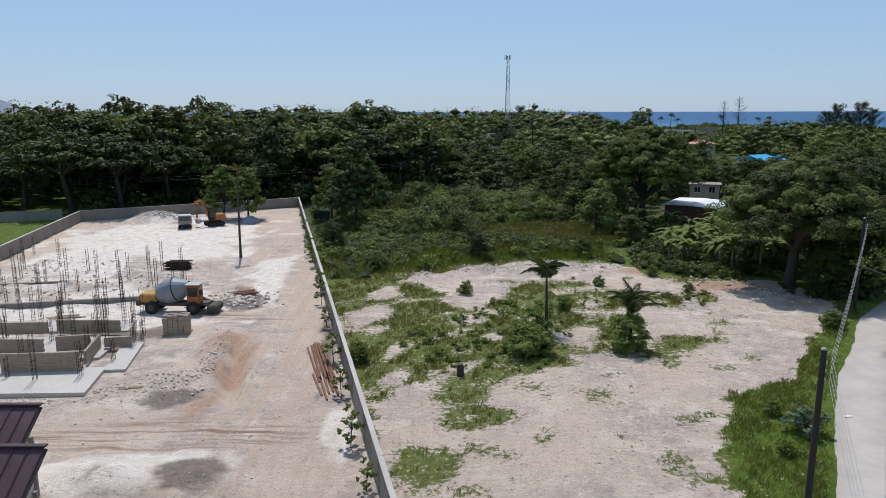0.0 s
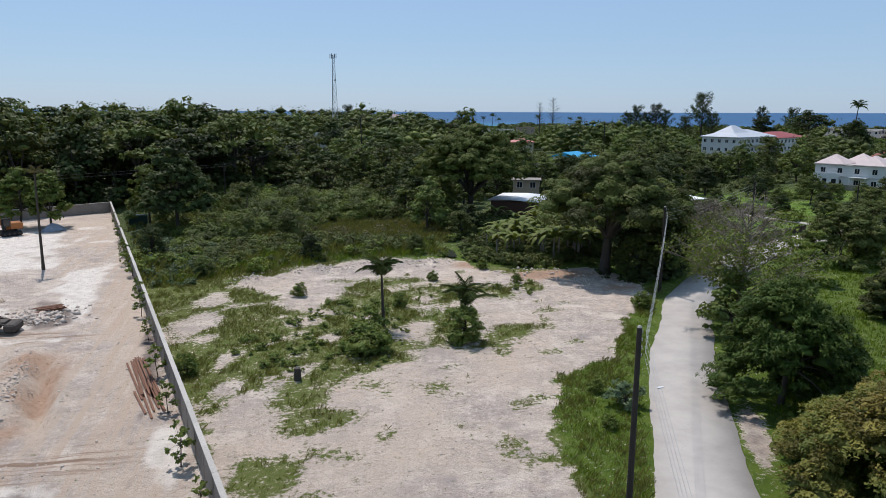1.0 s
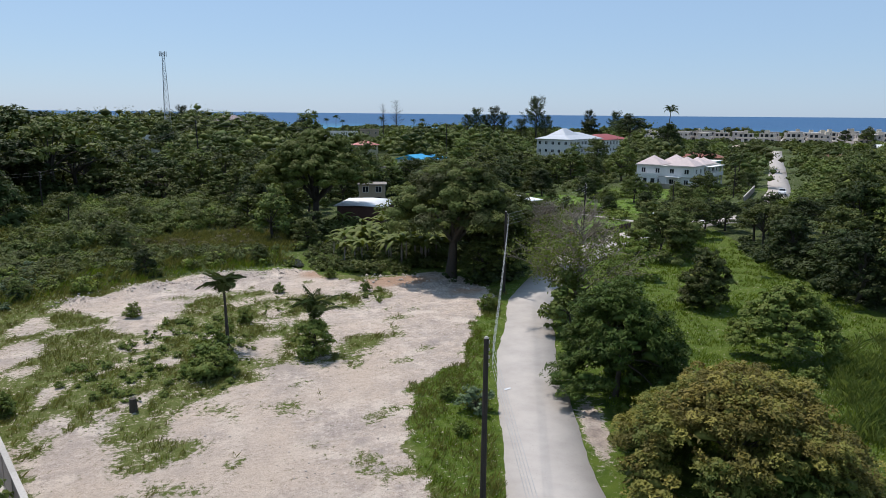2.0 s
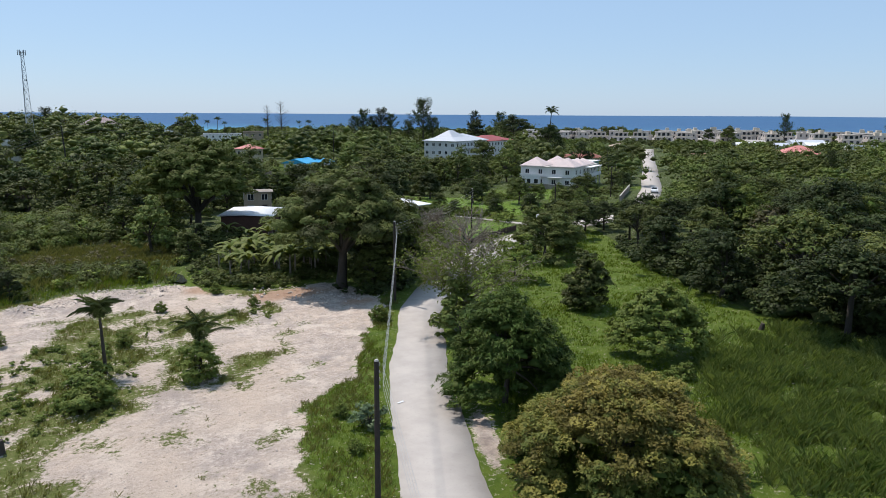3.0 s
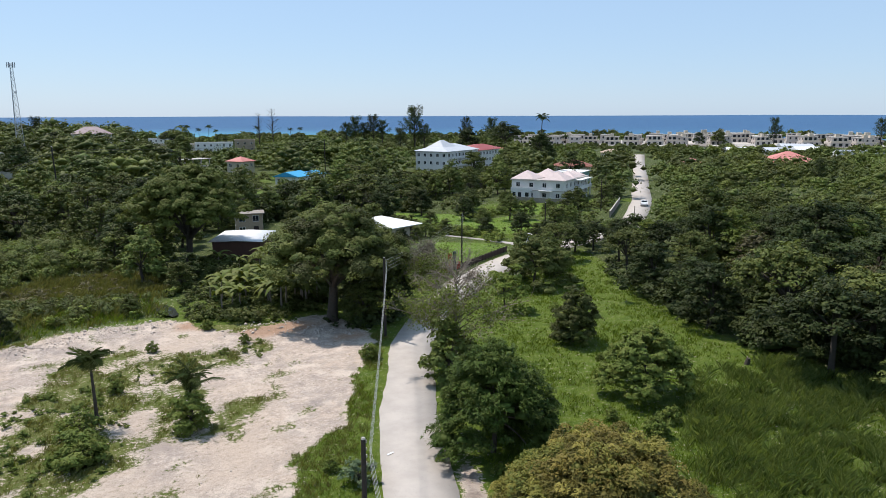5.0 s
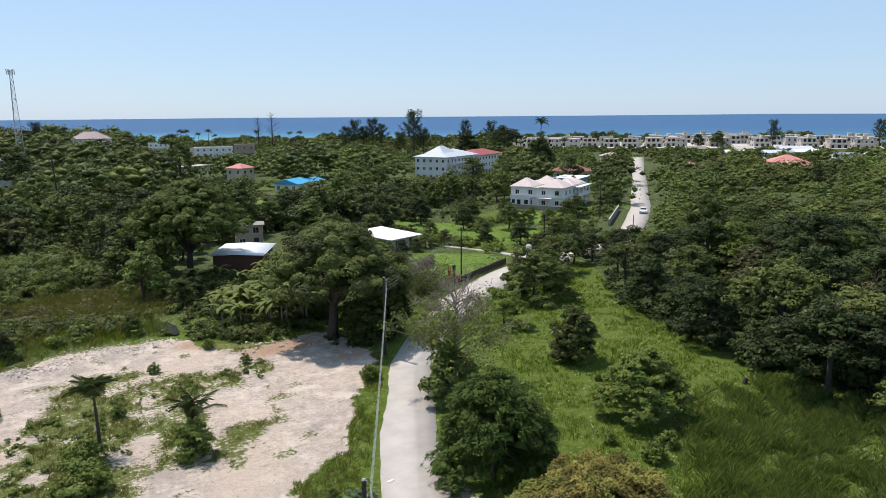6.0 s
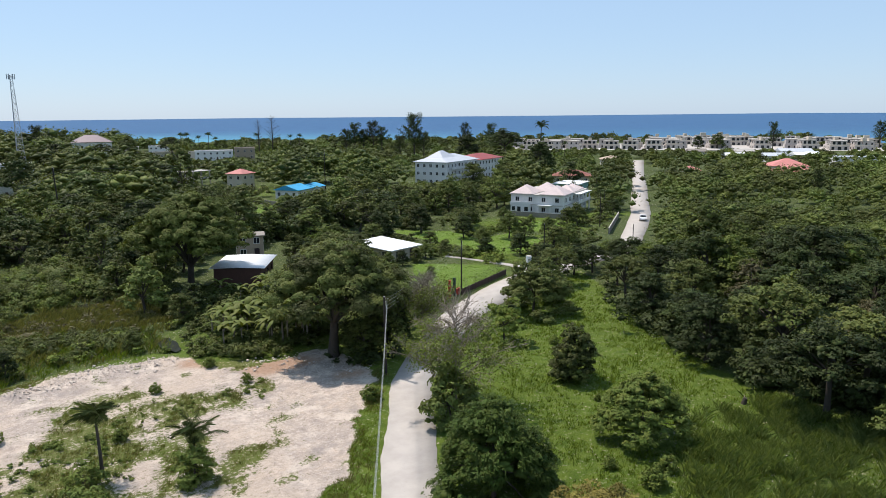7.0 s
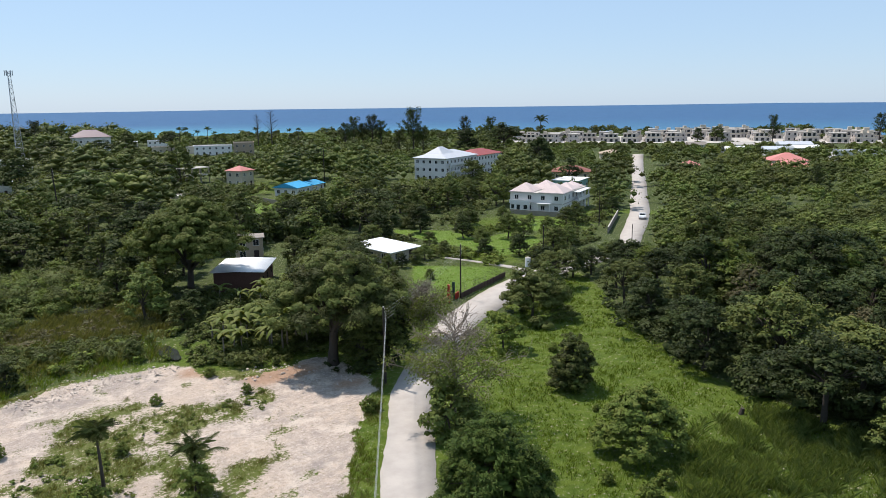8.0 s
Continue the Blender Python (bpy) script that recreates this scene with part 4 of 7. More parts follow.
def palm(name, seed, height, fronds, L, label, lean=0.0, trunk_r=0.16, material=None, up=0.6, leaf=0.55, rise=(5, 80)):
    """A palm: ringed trunk and each frond a part."""
    r = np.random.default_rng(seed)
    material = material or LEAF_PALM
    top = thing(name, Matrix(), label, "palm")
    pts = [((lean * height * (k / 10) ** 1.6, 0, height * k / 10 - (0.2 if k == 0 else 0)), trunk_r * (1.35 if k == 0 else 1.0 - 0.045 * k) * (1 + 0.06 * (k % 2))) for k in range(11)]
    V, Q = tubes([pts], 8)
    link("trunk", np_mesh("trunk", V, Q, True), BARK, top)
    kinds = [frond_mesh(r, L * f, leaf * f, arch=a) for f, a in ((1.0, up), (0.92, up * 1.5), (1.05, up * 0.4))]
    for i in range(fronds):
        a = i * 2.39996 + r.normal(0, 0.15)
        ob = link("frond", kinds[i % 3], material, top)
        tilt = -math.radians(rise[0] + (rise[1] - rise[0]) * (i / fronds) ** 0.8 + r.normal(0, 8))
        ob.matrix_basis = Matrix.Translation((lean * height, 0, height - 0.05)) @ Matrix.Rotation(a, 4, "Z") @ Matrix.Rotation(tilt * (1.0 if i % 3 else 0.8), 4, "Y")
    return top


stand(palm("palm", 201, 4.6, 14, 2.6, "young palm with ragged dark fronds on the clearing", 0.03, up=0.8, leaf=0.7, rise=(30, 86)), 9.6, 60.2, 2.2)
stand(palm("palm", 202, 2.9, 15, 3.2, "short palm rising out of a leafy bush on the clearing", 0.0, up=0.8, leaf=0.6, rise=(38, 86)), 15.7, 55.4, 0.8)
stand(palm("palm", 203, 4.6, 14, 2.0, "slender palm standing in the thicket", 0.04, 0.12), -3.6, 126.8, 0.0)


def shrub(name, seed, w, h, lobes_n, leaf, per, material, label, category="shrub", gaps=0.24):
    """A low leafy bush with short stems."""
    return plant_tree(name, seed, h, w, lobes_n, leaf, per, material, BARK, "skirt", 0.05, 0.35, label, category, gaps)


stand(shrub("bush", 211, 3.6, 3.2, 30, 0.12, 420, LEAF_WEED, "leafy bush around the foot of a short palm"), 15.4, 54.9)
stand(shrub("bush", 212, 3.6, 2.0, 20, 0.12, 380, LEAF_WEED, "tangled green bush beside the young palm"), 8.0, 59.0)
stand(shrub("bush", 213, 4.4, 1.9, 24, 0.12, 380, LEAF_WEED, "rank dark green weeds on the clearing"), 7.4, 54.0)
stand(shrub("bush", 214, 2.6, 1.7, 14, 0.13, 420, LEAF_GREY, "grey-green broad-leaved bush on the grassy verge"), 22.0, 39.7)
bush = stand(shrub("bush", 215, 2.3, 1.6, 26, 0.10, 560, LEAF_WEED, "round green bush where the clearing meets the road", gaps=0.1), 35.1, 60.8)
for x, y, s, k in ((2.9, 72.4, 0.8, 1), (17.6, 75.9, 0.62, 2), (26.5, 73.0, 0.62, 3), (-5.9, 52.0, 0.9, 4), (24.8, 80.2, 0.7, 5), (12.2, 66.4, 0.7, 6), (21.2, 42.2, 0.6, 7), (19.6, 37.0, 0.5, 8), (53.5, 46.6, 0.45, 9), (47.0, 33.4, 0.8, 10), (44.0, 32.5, 1.0, 11), (43.5, 36.5, 0.6, 12), (62.5, 62.0, 0.7, 13)):
    copy_thing(bush, place(x, y, k * 1.3, s, 1.1))


# ---- banana plants under the shade trees ----
def banana(seed, h):
    r = np.random.default_rng(seed)
    top = thing("banana_plant", Matrix(), "banana plant with broad torn light green leaves", "banana plant", "banana plants by the shade tree")
    V, Q = tubes([[((0, 0, -0.1), 0.13), ((0, 0, h * 0.5), 0.1), ((0, 0, h * 0.75), 0.06)]], 7)
    link("trunk", np_mesh("trunk", V, Q, True), BARK_PALE, top)
    L, n = h * 0.75, 8
    u = np.linspace(0, 1, n)
    w = 0.30 * np.sin(np.pi * np.clip(0.08 + 0.9 * u, 0, 1)) ** 0.7
    x, z = L * u * (1 - 0.25 * u), L * (0.75 * u - 0.95 * u * u)
    V = np.concatenate([np.c_[x, -w, z - 0.10 * w / 0.3], np.c_[x, 0 * w, z + 0.03], np.c_[x, w, z - 0.10 * w / 0.3]])
    i = np.arange(n - 1)
    me = np_mesh("leaf", V, np.concatenate([np.c_[i, i + 1, i + n + 1, i + n], np.c_[i + n, i + n + 1, i + 2 * n + 1, i + 2 * n]]))
    for k in range(8):
        ob = link("leaf", me, LEAF_OLIVE, top)
        ob.matrix_basis = Matrix.Translation((0, 0, h * 0.72)) @ Matrix.Rotation(k * 2.4 + r.normal(0, 0.2), 4, "Z") @ Matrix.Rotation(-math.radians(r.uniform(-5, 45)), 4, "Y")
    return top


ban = stand(banana(301, 3.6), 30.0, 86.5)
for x, y, k in ((38, 106, 0.9), (40.5, 104, 1.0), (42.5, 107.5, 1.05), (45, 105.5, 0.9), (47.5, 108.5, 1.1), (50, 110.5, 0.95), (36, 109.5, 1.0), (44, 110, 0.85)):
    copy_thing(ban, place(x, y, x * 3, k))
r = np.random.default_rng(302)
for k in range(26):
    copy_thing(ban, place(29.5 + r.uniform(0, 10) + r.normal(0, 1), 82.5 + r.uniform(0, 12), r.uniform(0, 6), r.uniform(0.75, 1.25)))

# ---- forest: a few kinds, repeated ----
KINDS = [
    plant_tree("broad_tree", 401, 11.0, 12.0, 40, 0.22, 72, LEAF_MID, BARK, "umbrella", 0.3, 0.4, "broad dark green forest tree", gaps=0.08, tri=True),
    plant_tree("dense_tree", 402, 11.0, 10.0, 38, 0.22, 80, LEAF_DARK, BARK, "dome", 0.3, 0.3, "dense dark green forest tree", gaps=0.08, tri=True),
    plant_tree("leafy_tree", 403, 11.0, 9.5, 42, 0.23, 66, LEAF_MID, BARK, "skirt", 0.3, 0.3, "forest tree leafy down to the ground", gaps=0.08, tri=True),
    plant_tree("spreading_tree", 404, 11.0, 11.0, 42, 0.22, 70, LEAF_SCRUB, BARK, "dome", 0.3, 0.35, "light green spreading forest tree", gaps=0.12, tri=True),
    plant_tree("flat_topped_tree", 405, 11.0, 13.0, 48, 0.22, 62, LEAF_DARK, BARK, "umbrella", 0.35, 0.45, "flat-topped dark forest tree", gaps=0.1, tri=True),
    plant_tree("creeper_clad_tree", 406, 11.0, 10.0, 46, 0.24, 60, LEAF_BRIGHT, BARK, "skirt", 0.3, 0.3, "forest tree smothered in light green creeper", gaps=0.14, tri=True),
    plant_tree("sparse_tree", 407, 11.0, 9.0, 34, 0.20, 36, LEAF_DRY, BARK_PALE, "dome", 0.26, 0.35, "half-bare forest tree with pale limbs", gaps=0.3, tri=True),
]
FAR_KINDS = [
    plant_tree("broad_tree", 411, 11.0, 12.0, 30, 0.32, 36, LEAF_MID, BARK, "umbrella", 0.3, 0.4, "broad dark green forest tree", gaps=0.08, tri=True),
    plant_tree("dense_tree", 412, 11.0, 10.0, 26, 0.32, 42, LEAF_DARK, BARK, "dome", 0.3, 0.3, "dense dark green forest tree", gaps=0.08, tri=True),
    plant_tree("leafy_tree", 413, 11.0, 9.5, 28, 0.32, 40, LEAF_MID, BARK, "skirt", 0.3, 0.3, "forest tree leafy down to the ground", gaps=0.08, tri=True),
    plant_tree("spreading_tree", 414, 11.0, 11.0, 28, 0.32, 38, LEAF_SCRUB, BARK, "dome", 0.3, 0.35, "light green spreading forest tree", gaps=0.12, tri=True),
    plant_tree("flat_topped_tree", 415, 11.0, 13.0, 34, 0.32, 34, LEAF_DARK, BARK, "umbrella", 0.35, 0.45, "flat-topped dark forest tree", gaps=0.1, tri=True),
]
for k, ob in enumerate(FAR_KINDS):
    stand(ob, -40 + 17 * k, 190 + 5 * (k % 2), k)
for k, ob in enumerate(KINDS):                       # the first of each kind stands in the wood as well
    stand(ob, -30 + 17 * k, 163 + 5 * (k % 2), k)
stand(KINDS[5], 100.0, 62.0, 1.0, 0.85)
for x, y, k in ((112, 50, 0.9), (97, 75, 0.72), (91, 46, 0.85), (108, 70, 0.8), (118, 82, 0.7)):
    tagged(copy_thing(KINDS[5], place(x, y, x, k)), group="woodland beyond the meadow")
stand(KINDS[6], 93.0, 54.0, 2.0, 0.8)


GARDEN = [(64, 90), (86, 98), (105, 104), (128, 112), (143, 128), (160, 140), (132, 160), (118, 150), (100, 150), (86, 132), (68, 130), (55, 100)]
SIGHT = [(130, 107, 13), (62, 232, 6), (104, 280, 10), (106, 238, 11), (118, 243, 9), (178, 247, 18), (198, 258, 16), (144, 150, 14), (160, 158, 12), (91, 301, 7)]     # tree heights are capped on the camera's view lines to these: x, y, radius


def sight_cap(X, Y, houses):
    """Tree height cap fitted to the camera's view, so houses and road stay visible."""
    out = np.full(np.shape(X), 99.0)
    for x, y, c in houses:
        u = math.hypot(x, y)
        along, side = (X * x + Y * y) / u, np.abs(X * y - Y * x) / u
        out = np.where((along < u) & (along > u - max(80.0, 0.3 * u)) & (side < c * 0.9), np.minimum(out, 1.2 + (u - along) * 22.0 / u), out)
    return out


def wood(poly, gap, sizes, seed, kinds, label_group, avoid=(), far=False):
    """Trees over an area, no two nearer than gap."""
    r = np.random.default_rng(seed)
    P = np.array(poly)
    lo, hi = P.min(0), P.max(0)
    got = []
    for _ in range(6000):
        x, y = r.uniform(lo, hi)
        if not inside(np.array([x]), np.array([y]), poly)[0] or any((x - a) ** 2 + (y - b) ** 2 < gap * gap for a, b in got):
            continue
        if on_lawn(np.array([x]), np.array([y]))[0]:
            continue
        low = float(sight_cap(np.array([x]), np.array([y]), SIGHT)[0])
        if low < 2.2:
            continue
        if near_line(np.array([x]), np.array([y]), ROAD)[0] < 6.5 or any((x - a) ** 2 + (y - b) ** 2 < c * c for a, b, c in avoid):
            continue
        got.append((x, y))
        k = kinds[r.integers(len(kinds))]
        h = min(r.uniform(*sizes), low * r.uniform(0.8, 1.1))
        ob = copy_thing((FAR_KINDS if far else KINDS)[k], place(x, y, r.uniform(0, 6.28), h / 11.0, r.uniform(0.85, 1.1)))
        tagged(ob, group=label_group)
    return got

# ---- buildings ----
CREAM_DIM = plain("drab_render", (0.400, 0.310, 0.230), 0.9, var=0.3, scale=0.5, grain=5)

def add_window(parent, side, u, z, w, h, wall_d, pane_mat=None, frame_mat=None):
    """A framed window on the front (y = 0), left (x = 0) or right face of a building."""
    f, depth = 0.07, 0.08
    bm = bmesh.new()
    for x0, x1, z0, z1 in ((-w / 2 - f, w / 2 + f, h, h + f), (-w / 2 - f, w / 2 + f, -f, 0), (-w / 2 - f, -w / 2, 0, h), (w / 2, w / 2 + f, 0, h), (-0.03, 0.03, 0, h)):
        add_box(bm, x0, x1, -depth, 0.03, z0, z1)
    ob = part("window", bm, frame_mat or WHITE_WALL, parent)
    if side == "front":
        ob.matrix_basis = Matrix.Translation((u, 0, z))
    elif side == "left":
        ob.matrix_basis = Matrix.Translation((0, u, z)) @ Matrix.Rotation(-math.pi / 2, 4, "Z")
    else:
        ob.matrix_basis = Matrix.Translation((wall_d, u, z)) @ Matrix.Rotation(math.pi / 2, 4, "Z")
    part("pane", box(-w / 2, w / 2, -0.03, 0.02, 0, h), pane_mat or GLASS, ob, "dark window glass")
    return ob


def roof_bm(kind, x0, x1, y0, y1, z, rise, over=0.5, thick=0.14):
    """A roof with eaves: hip, gable, mono or flat."""
    bm = bmesh.new()
    x0, x1, y0, y1 = x0 - over, x1 + over, y0 - over, y1 + over
    w, d = x1 - x0, y1 - y0
    low = [bm.verts.new(p) for p in ((x0, y0, z), (x1, y0, z), (x1, y1, z), (x0, y1, z))]
    eave = [bm.verts.new((v.co.x, v.co.y, z + thick)) for v in low]
    bm.faces.new(low[::-1])
    for i in range(4):
        bm.faces.new((low[i], low[(i + 1) % 4], eave[(i + 1) % 4], eave[i]))
    zt = z + thick
    if kind == "flat":
        bm.faces.new(eave)
    elif kind == "mono":
        for v in (eave[2], eave[3]):
            v.co.z += rise
        for v in (low[2], low[3]):
            v.co.z += rise
        bm.faces.new(eave)
    else:
        if w >= d:
            h = d / 2 if kind == "hip" else 0.0
            a, b = bm.verts.new((x0 + h, (y0 + y1) / 2, zt + rise)), bm.verts.new((x1 - h - 0.01, (y0 + y1) / 2, zt + rise))
            bm.faces.new((eave[0], eave[1], b, a))
            bm.faces.new((eave[2], eave[3], a, b))
            bm.faces.new((eave[3], eave[0], a))
            bm.faces.new((eave[1], eave[2], b))
        else:
            h = w / 2 if kind == "hip" else 0.0
            a, b = bm.verts.new(((x0 + x1) / 2, y0 + h, zt + rise)), bm.verts.new(((x0 + x1) / 2, y1 - h - 0.01, zt + rise))
            bm.faces.new((eave[1], eave[2], b, a))
            bm.faces.new((eave[3], eave[0], a, b))
            bm.faces.new((eave[0], eave[1], a))
            bm.faces.new((eave[2], eave[3], b))
    return bm


def building(name, label, corner, yaw, w, d, h, roof="hip", rise=1.6, wall_mat=None, roof_mat=None, storeys=1, bay=3.2, over=0.5, category="house", group="", win=(1.1, 1.2), door=True, z0=0.0):
    """A house: walls, roof, framed windows and a door. Its nearest corner is at the given place; x runs along yaw."""
    top = thing(name, Matrix.Translation((corner[0], corner[1], z0)) @ Matrix.Rotation(math.radians(yaw), 4, "Z"), label, category, group)
    part("wall", box(0, w, 0, d, -0.4, h, 0.03), wall_mat or WHITE_WALL, top)
    if roof == "parapet":
        bm = bmesh.new()
        for a in ((-0.15, w + 0.15, -0.15, 0.1), (-0.15, w + 0.15, d - 0.1, d + 0.15), (-0.15, 0.1, 0.1, d - 0.1), (w - 0.1, w + 0.15, 0.1, d - 0.1)):
            add_box(bm, *a, h - 0.25, h + 0.45)
        part("parapet", bm, wall_mat or WHITE_WALL, top)
        part("roof", box(0.1, w - 0.1, 0.1, d - 0.1, h, h + 0.06), roof_mat or CONCRETE_PALE, top)
    else:
        part("roof", roof_bm(roof, 0, w, 0, d, h, rise, over), roof_mat or ROOF_RED, top)
    sh = h / storeys
    for s in range(storeys):
        for side, L in (("front", w), ("left", d), ("right", d)):
            n = max(1, int(L / bay))
            for i in range(n):
                u = L * (i + 0.5) / n
                if door and s == 0 and side == "front" and i == n // 2:
                    dm = box(-0.5, 0.5, -0.05, 0.02, 0, 2.05)
                    ob = part("door", dm, TRIM_DARK, top, "dark panelled door")
                    ob.matrix_basis = Matrix.Translation((u, 0, 0.02))
                    continue
                add_window(top, side, u, s * sh + sh * 0.34, win[0], min(win[1], sh * 0.5), w)
    return top


# the white two-storey house with pale hipped roofs
house = building("white_house", "white two-storey house with pale pink hipped roofs", (144.7, 141.6), 26.8, 22.0, 16.0, 5.7, "flat", 0, WHITE_WALL, CONCRETE_PALE, 2, 3.4, 0.35, z0=0.0)
for x0, x1, y0, y1, rise in ((0.2, 7.5, 9.5, 15.8, 2.3), (0.2, 8.0, 0.2, 6.8, 2.3), (9.0, 15.5, 6.0, 12.5, 2.4), (9.5, 15.0, 0.5, 5.8, 1.9), (16, 21.6, 1.0, 6.0, 1.5)):
    part("roof", roof_bm("hip", x0, x1, y0, y1, 5.86, rise, 0.45), ROOF_PINK, house, "pale pink hipped shingle roof")
part("floor_band", box(-0.14, -0.01, 0.2, 15.8, 2.78, 2.98), CONCRETE_PALE, house, "pale band between the storeys")
part("floor_band", box(0.2, 21.8, -0.14, -0.01, 2.78, 2.98), CONCRETE_PALE, house, "pale band between the storeys")
part("balcony", box(-1.3, -0.15, 9.6, 15.8, 2.7, 2.9), WHITE_WALL, house)
part("balcony_rail", box(-1.3, -1.2, 9.6, 15.8, 2.9, 3.7), WHITE_WALL, house)
part("front_room", box(-1.25, -0.15, 9.8, 15.6, -0.3, 2.68), WHITE_WALL, house)
for y, w, h in ((10.8, 1.1, 1.2), (13.0, 1.0, 2.0), (14.7, 0.9, 1.2)):
    part("window", box(-1.31, -1.2, y - w / 2, y + w / 2, 2.3 - h, 2.3), GLASS, house, "dark ground-floor window")
for x in (9.0, 12.5, 16.0, 19.5):
    part("veranda_column", box(x - 0.15, x + 0.15, -1.9, -1.6, -0.2, 5.4), WHITE_WALL, house)
part("veranda_floor", box(8.6, 20.2, -2.0, -0.15, 2.75, 2.95), WHITE_WALL, house)
part("veranda_rail", box(8.6, 20.2, -2.0, -1.88, 2.95, 3.75), WHITE_WALL, house)
part("veranda_roof", box(8.4, 20.4, -2.2, -0.36, 5.4, 5.56), WHITE_WALL, house)
part("porch_roof", box(-1.6, -0.02, 3.4, 7.4, 2.85, 3.0), WHITE_WALL, house)
for y in (3.6, 7.1):
    part("porch_column", cyl(0.14, 0.12, 2.85, 10, Matrix.Translation((-1.4, y, 0))), WHITE_WALL, house)
building("teal_house", "pale green house with a white flat roof", (183.5, 173.0), 26.8, 13, 9, 4.2, "flat", 0, TEAL_WALL, ROOF_WHITE, 1, 3.0, 0.5)
building("red_roofed_house", "house with a long russet roof among trees", (209.0, 211.0), -46, 15, 11, 3.2, "hip", 2.2, CREAM_WALL, ROOF_RUSSET, 1, 3.2, 0.6)
# the big white apartment house
big = building("apartment_house", "large white three-storey house with pale blue hipped roof", (170.5, 233.0), 24, 27, 15, 9.4, "hip", 2.6, WHITE_WALL, ROOF_PALEBLUE, 3, 3.0, 0.7)
for s in range(3):
    part("balcony", box(2, 25, -1.2, -0.02, 0.2 + 3.1 * s, 0.38 + 3.1 * s), WHITE_WALL, big)
for s in range(2):
    part("balcony_rail", box(2, 25, -1.22, -1.1, 3.5 + 3.1 * s, 4.3 + 3.1 * s), WHITE_WALL, big)
for k in range(9):
    part("balcony_column", box(2.0 + 2.8 * k, 2.3 + 2.8 * k, -1.2, -0.95, 0.2, 9.3), WHITE_WALL, big)
part("upper_roof", roof_bm("hip", 4, 15, 4, 12, 10.6, 3.0, 0.4), ROOF_PALEBLUE, big, "raised pale blue hipped roof")
building("apartment_wing", "white apartment wing with a bright red roof", (198.0, 246.5), 24, 24, 14, 8.6, "hip", 2.2, WHITE_WALL, ROOF_RED, 3, 3.0, 0.6)
building("cream_house", "small cream two-storey house with a red hipped roof", (99.6, 272.0), 30, 7.5, 7.5, 6.2, "hip", 1.8, CREAM_WALL, ROOF_ROSE, 2, 2.6, 0.5)
building("blue_roofed_house", "low house with a bright blue sheet roof", (103.5, 229.0), 35, 9, 9, 3.0, "gable", 1.6, WHITE_WALL, ROOF_BLUE, 1, 3.0, 0.6)
building("blue_roofed_house", "small low house with a bright blue sheet roof", (114.0, 238.0), 35, 8, 8, 2.6, "gable", 1.2, WHITE_WALL, ROOF_BLUE, 1, 3.0, 0.5)
# unfinished concrete frame
frame_house = thing("unfinished_building", pose(85, 297, 0, 0, 0, 20), "unfinished grey concrete building frame", "building")
for x in (0, 4, 8, 12):
    for y in (0, 6):
        part("column", box(x - 0.15, x + 0.15, y - 0.15, y + 0.15, -0.3, 6.4), CONCRETE_PALE, frame_house)
for z in (3.1, 6.2):
    part("slab", box(-0.6, 12.6, -0.6, 6.6, z, z + 0.2), CONCRETE_PALE, frame_house)
part("wall", box(0.2, 7.8, 5.9, 6.1, 0, 3.1), CONCRETE, frame_house)
# tin-roofed shed and the house behind it
shed = thing("shed", pose(44.6, 114.2, 0, 0, 0, 57) @ Matrix.Diagonal((0.88, 0.88, 1.0, 1)), "brown boarded shed with a pale corrugated tin roof", "shed")
part("wall", box(0, 12.5, 0, 9.0, -0.3, 3.28), BROWN_WALL, shed)
u = np.linspace(-0.5, 13.0, 89)
wave = np.where(np.arange(89) % 4 < 2, 0.05, 0.0)
V = np.concatenate([np.c_[u, np.full(89, y), z + wave + low] for low in (0.0, -0.05) for y, z in ((-0.8, 3.3), (4.6, 3.52), (9.8, 3.36))])
i = np.arange(88)
Q = np.concatenate([np.c_[i + k, i + 1 + k, i + 90 + k - 0, i + 89 + k] for k in (0, 89)] + [np.c_[i + 89 + k, i + 90 + k, i + 1 + k, i + k] for k in (267, 356)] + [np.c_[i + 267, i + 268, i + 1, i], np.c_[i + 178, i + 179, i + 446, i + 445]])
link("roof", np_mesh("roof", V, Q), ROOF_WHITE, shed, "pale corrugated tin roof")
for u in (2.5, 6.5, 10.5):
    add_window(shed, "front", u, 1.1, 1.0, 1.0, 12.5, frame_mat=TRIM_DARK)
building("block_house", "small drab concrete house with a flat roof", (49.6, 140.0), -20, 5.4, 4.6, 4.6, "flat", 0, CREAM_DIM, CONCRETE, 2, 2.6, 0.4)
# long white-roofed bungalow in the garden
building("bungalow", "low garden bungalow with a white mono-pitch roof", (72.5, 117.5), 14, 8.0, 10.5, 2.4, "mono", 0.5, CREAM_WALL, ROOF_WHITE, 1, 3.0, 0.7)

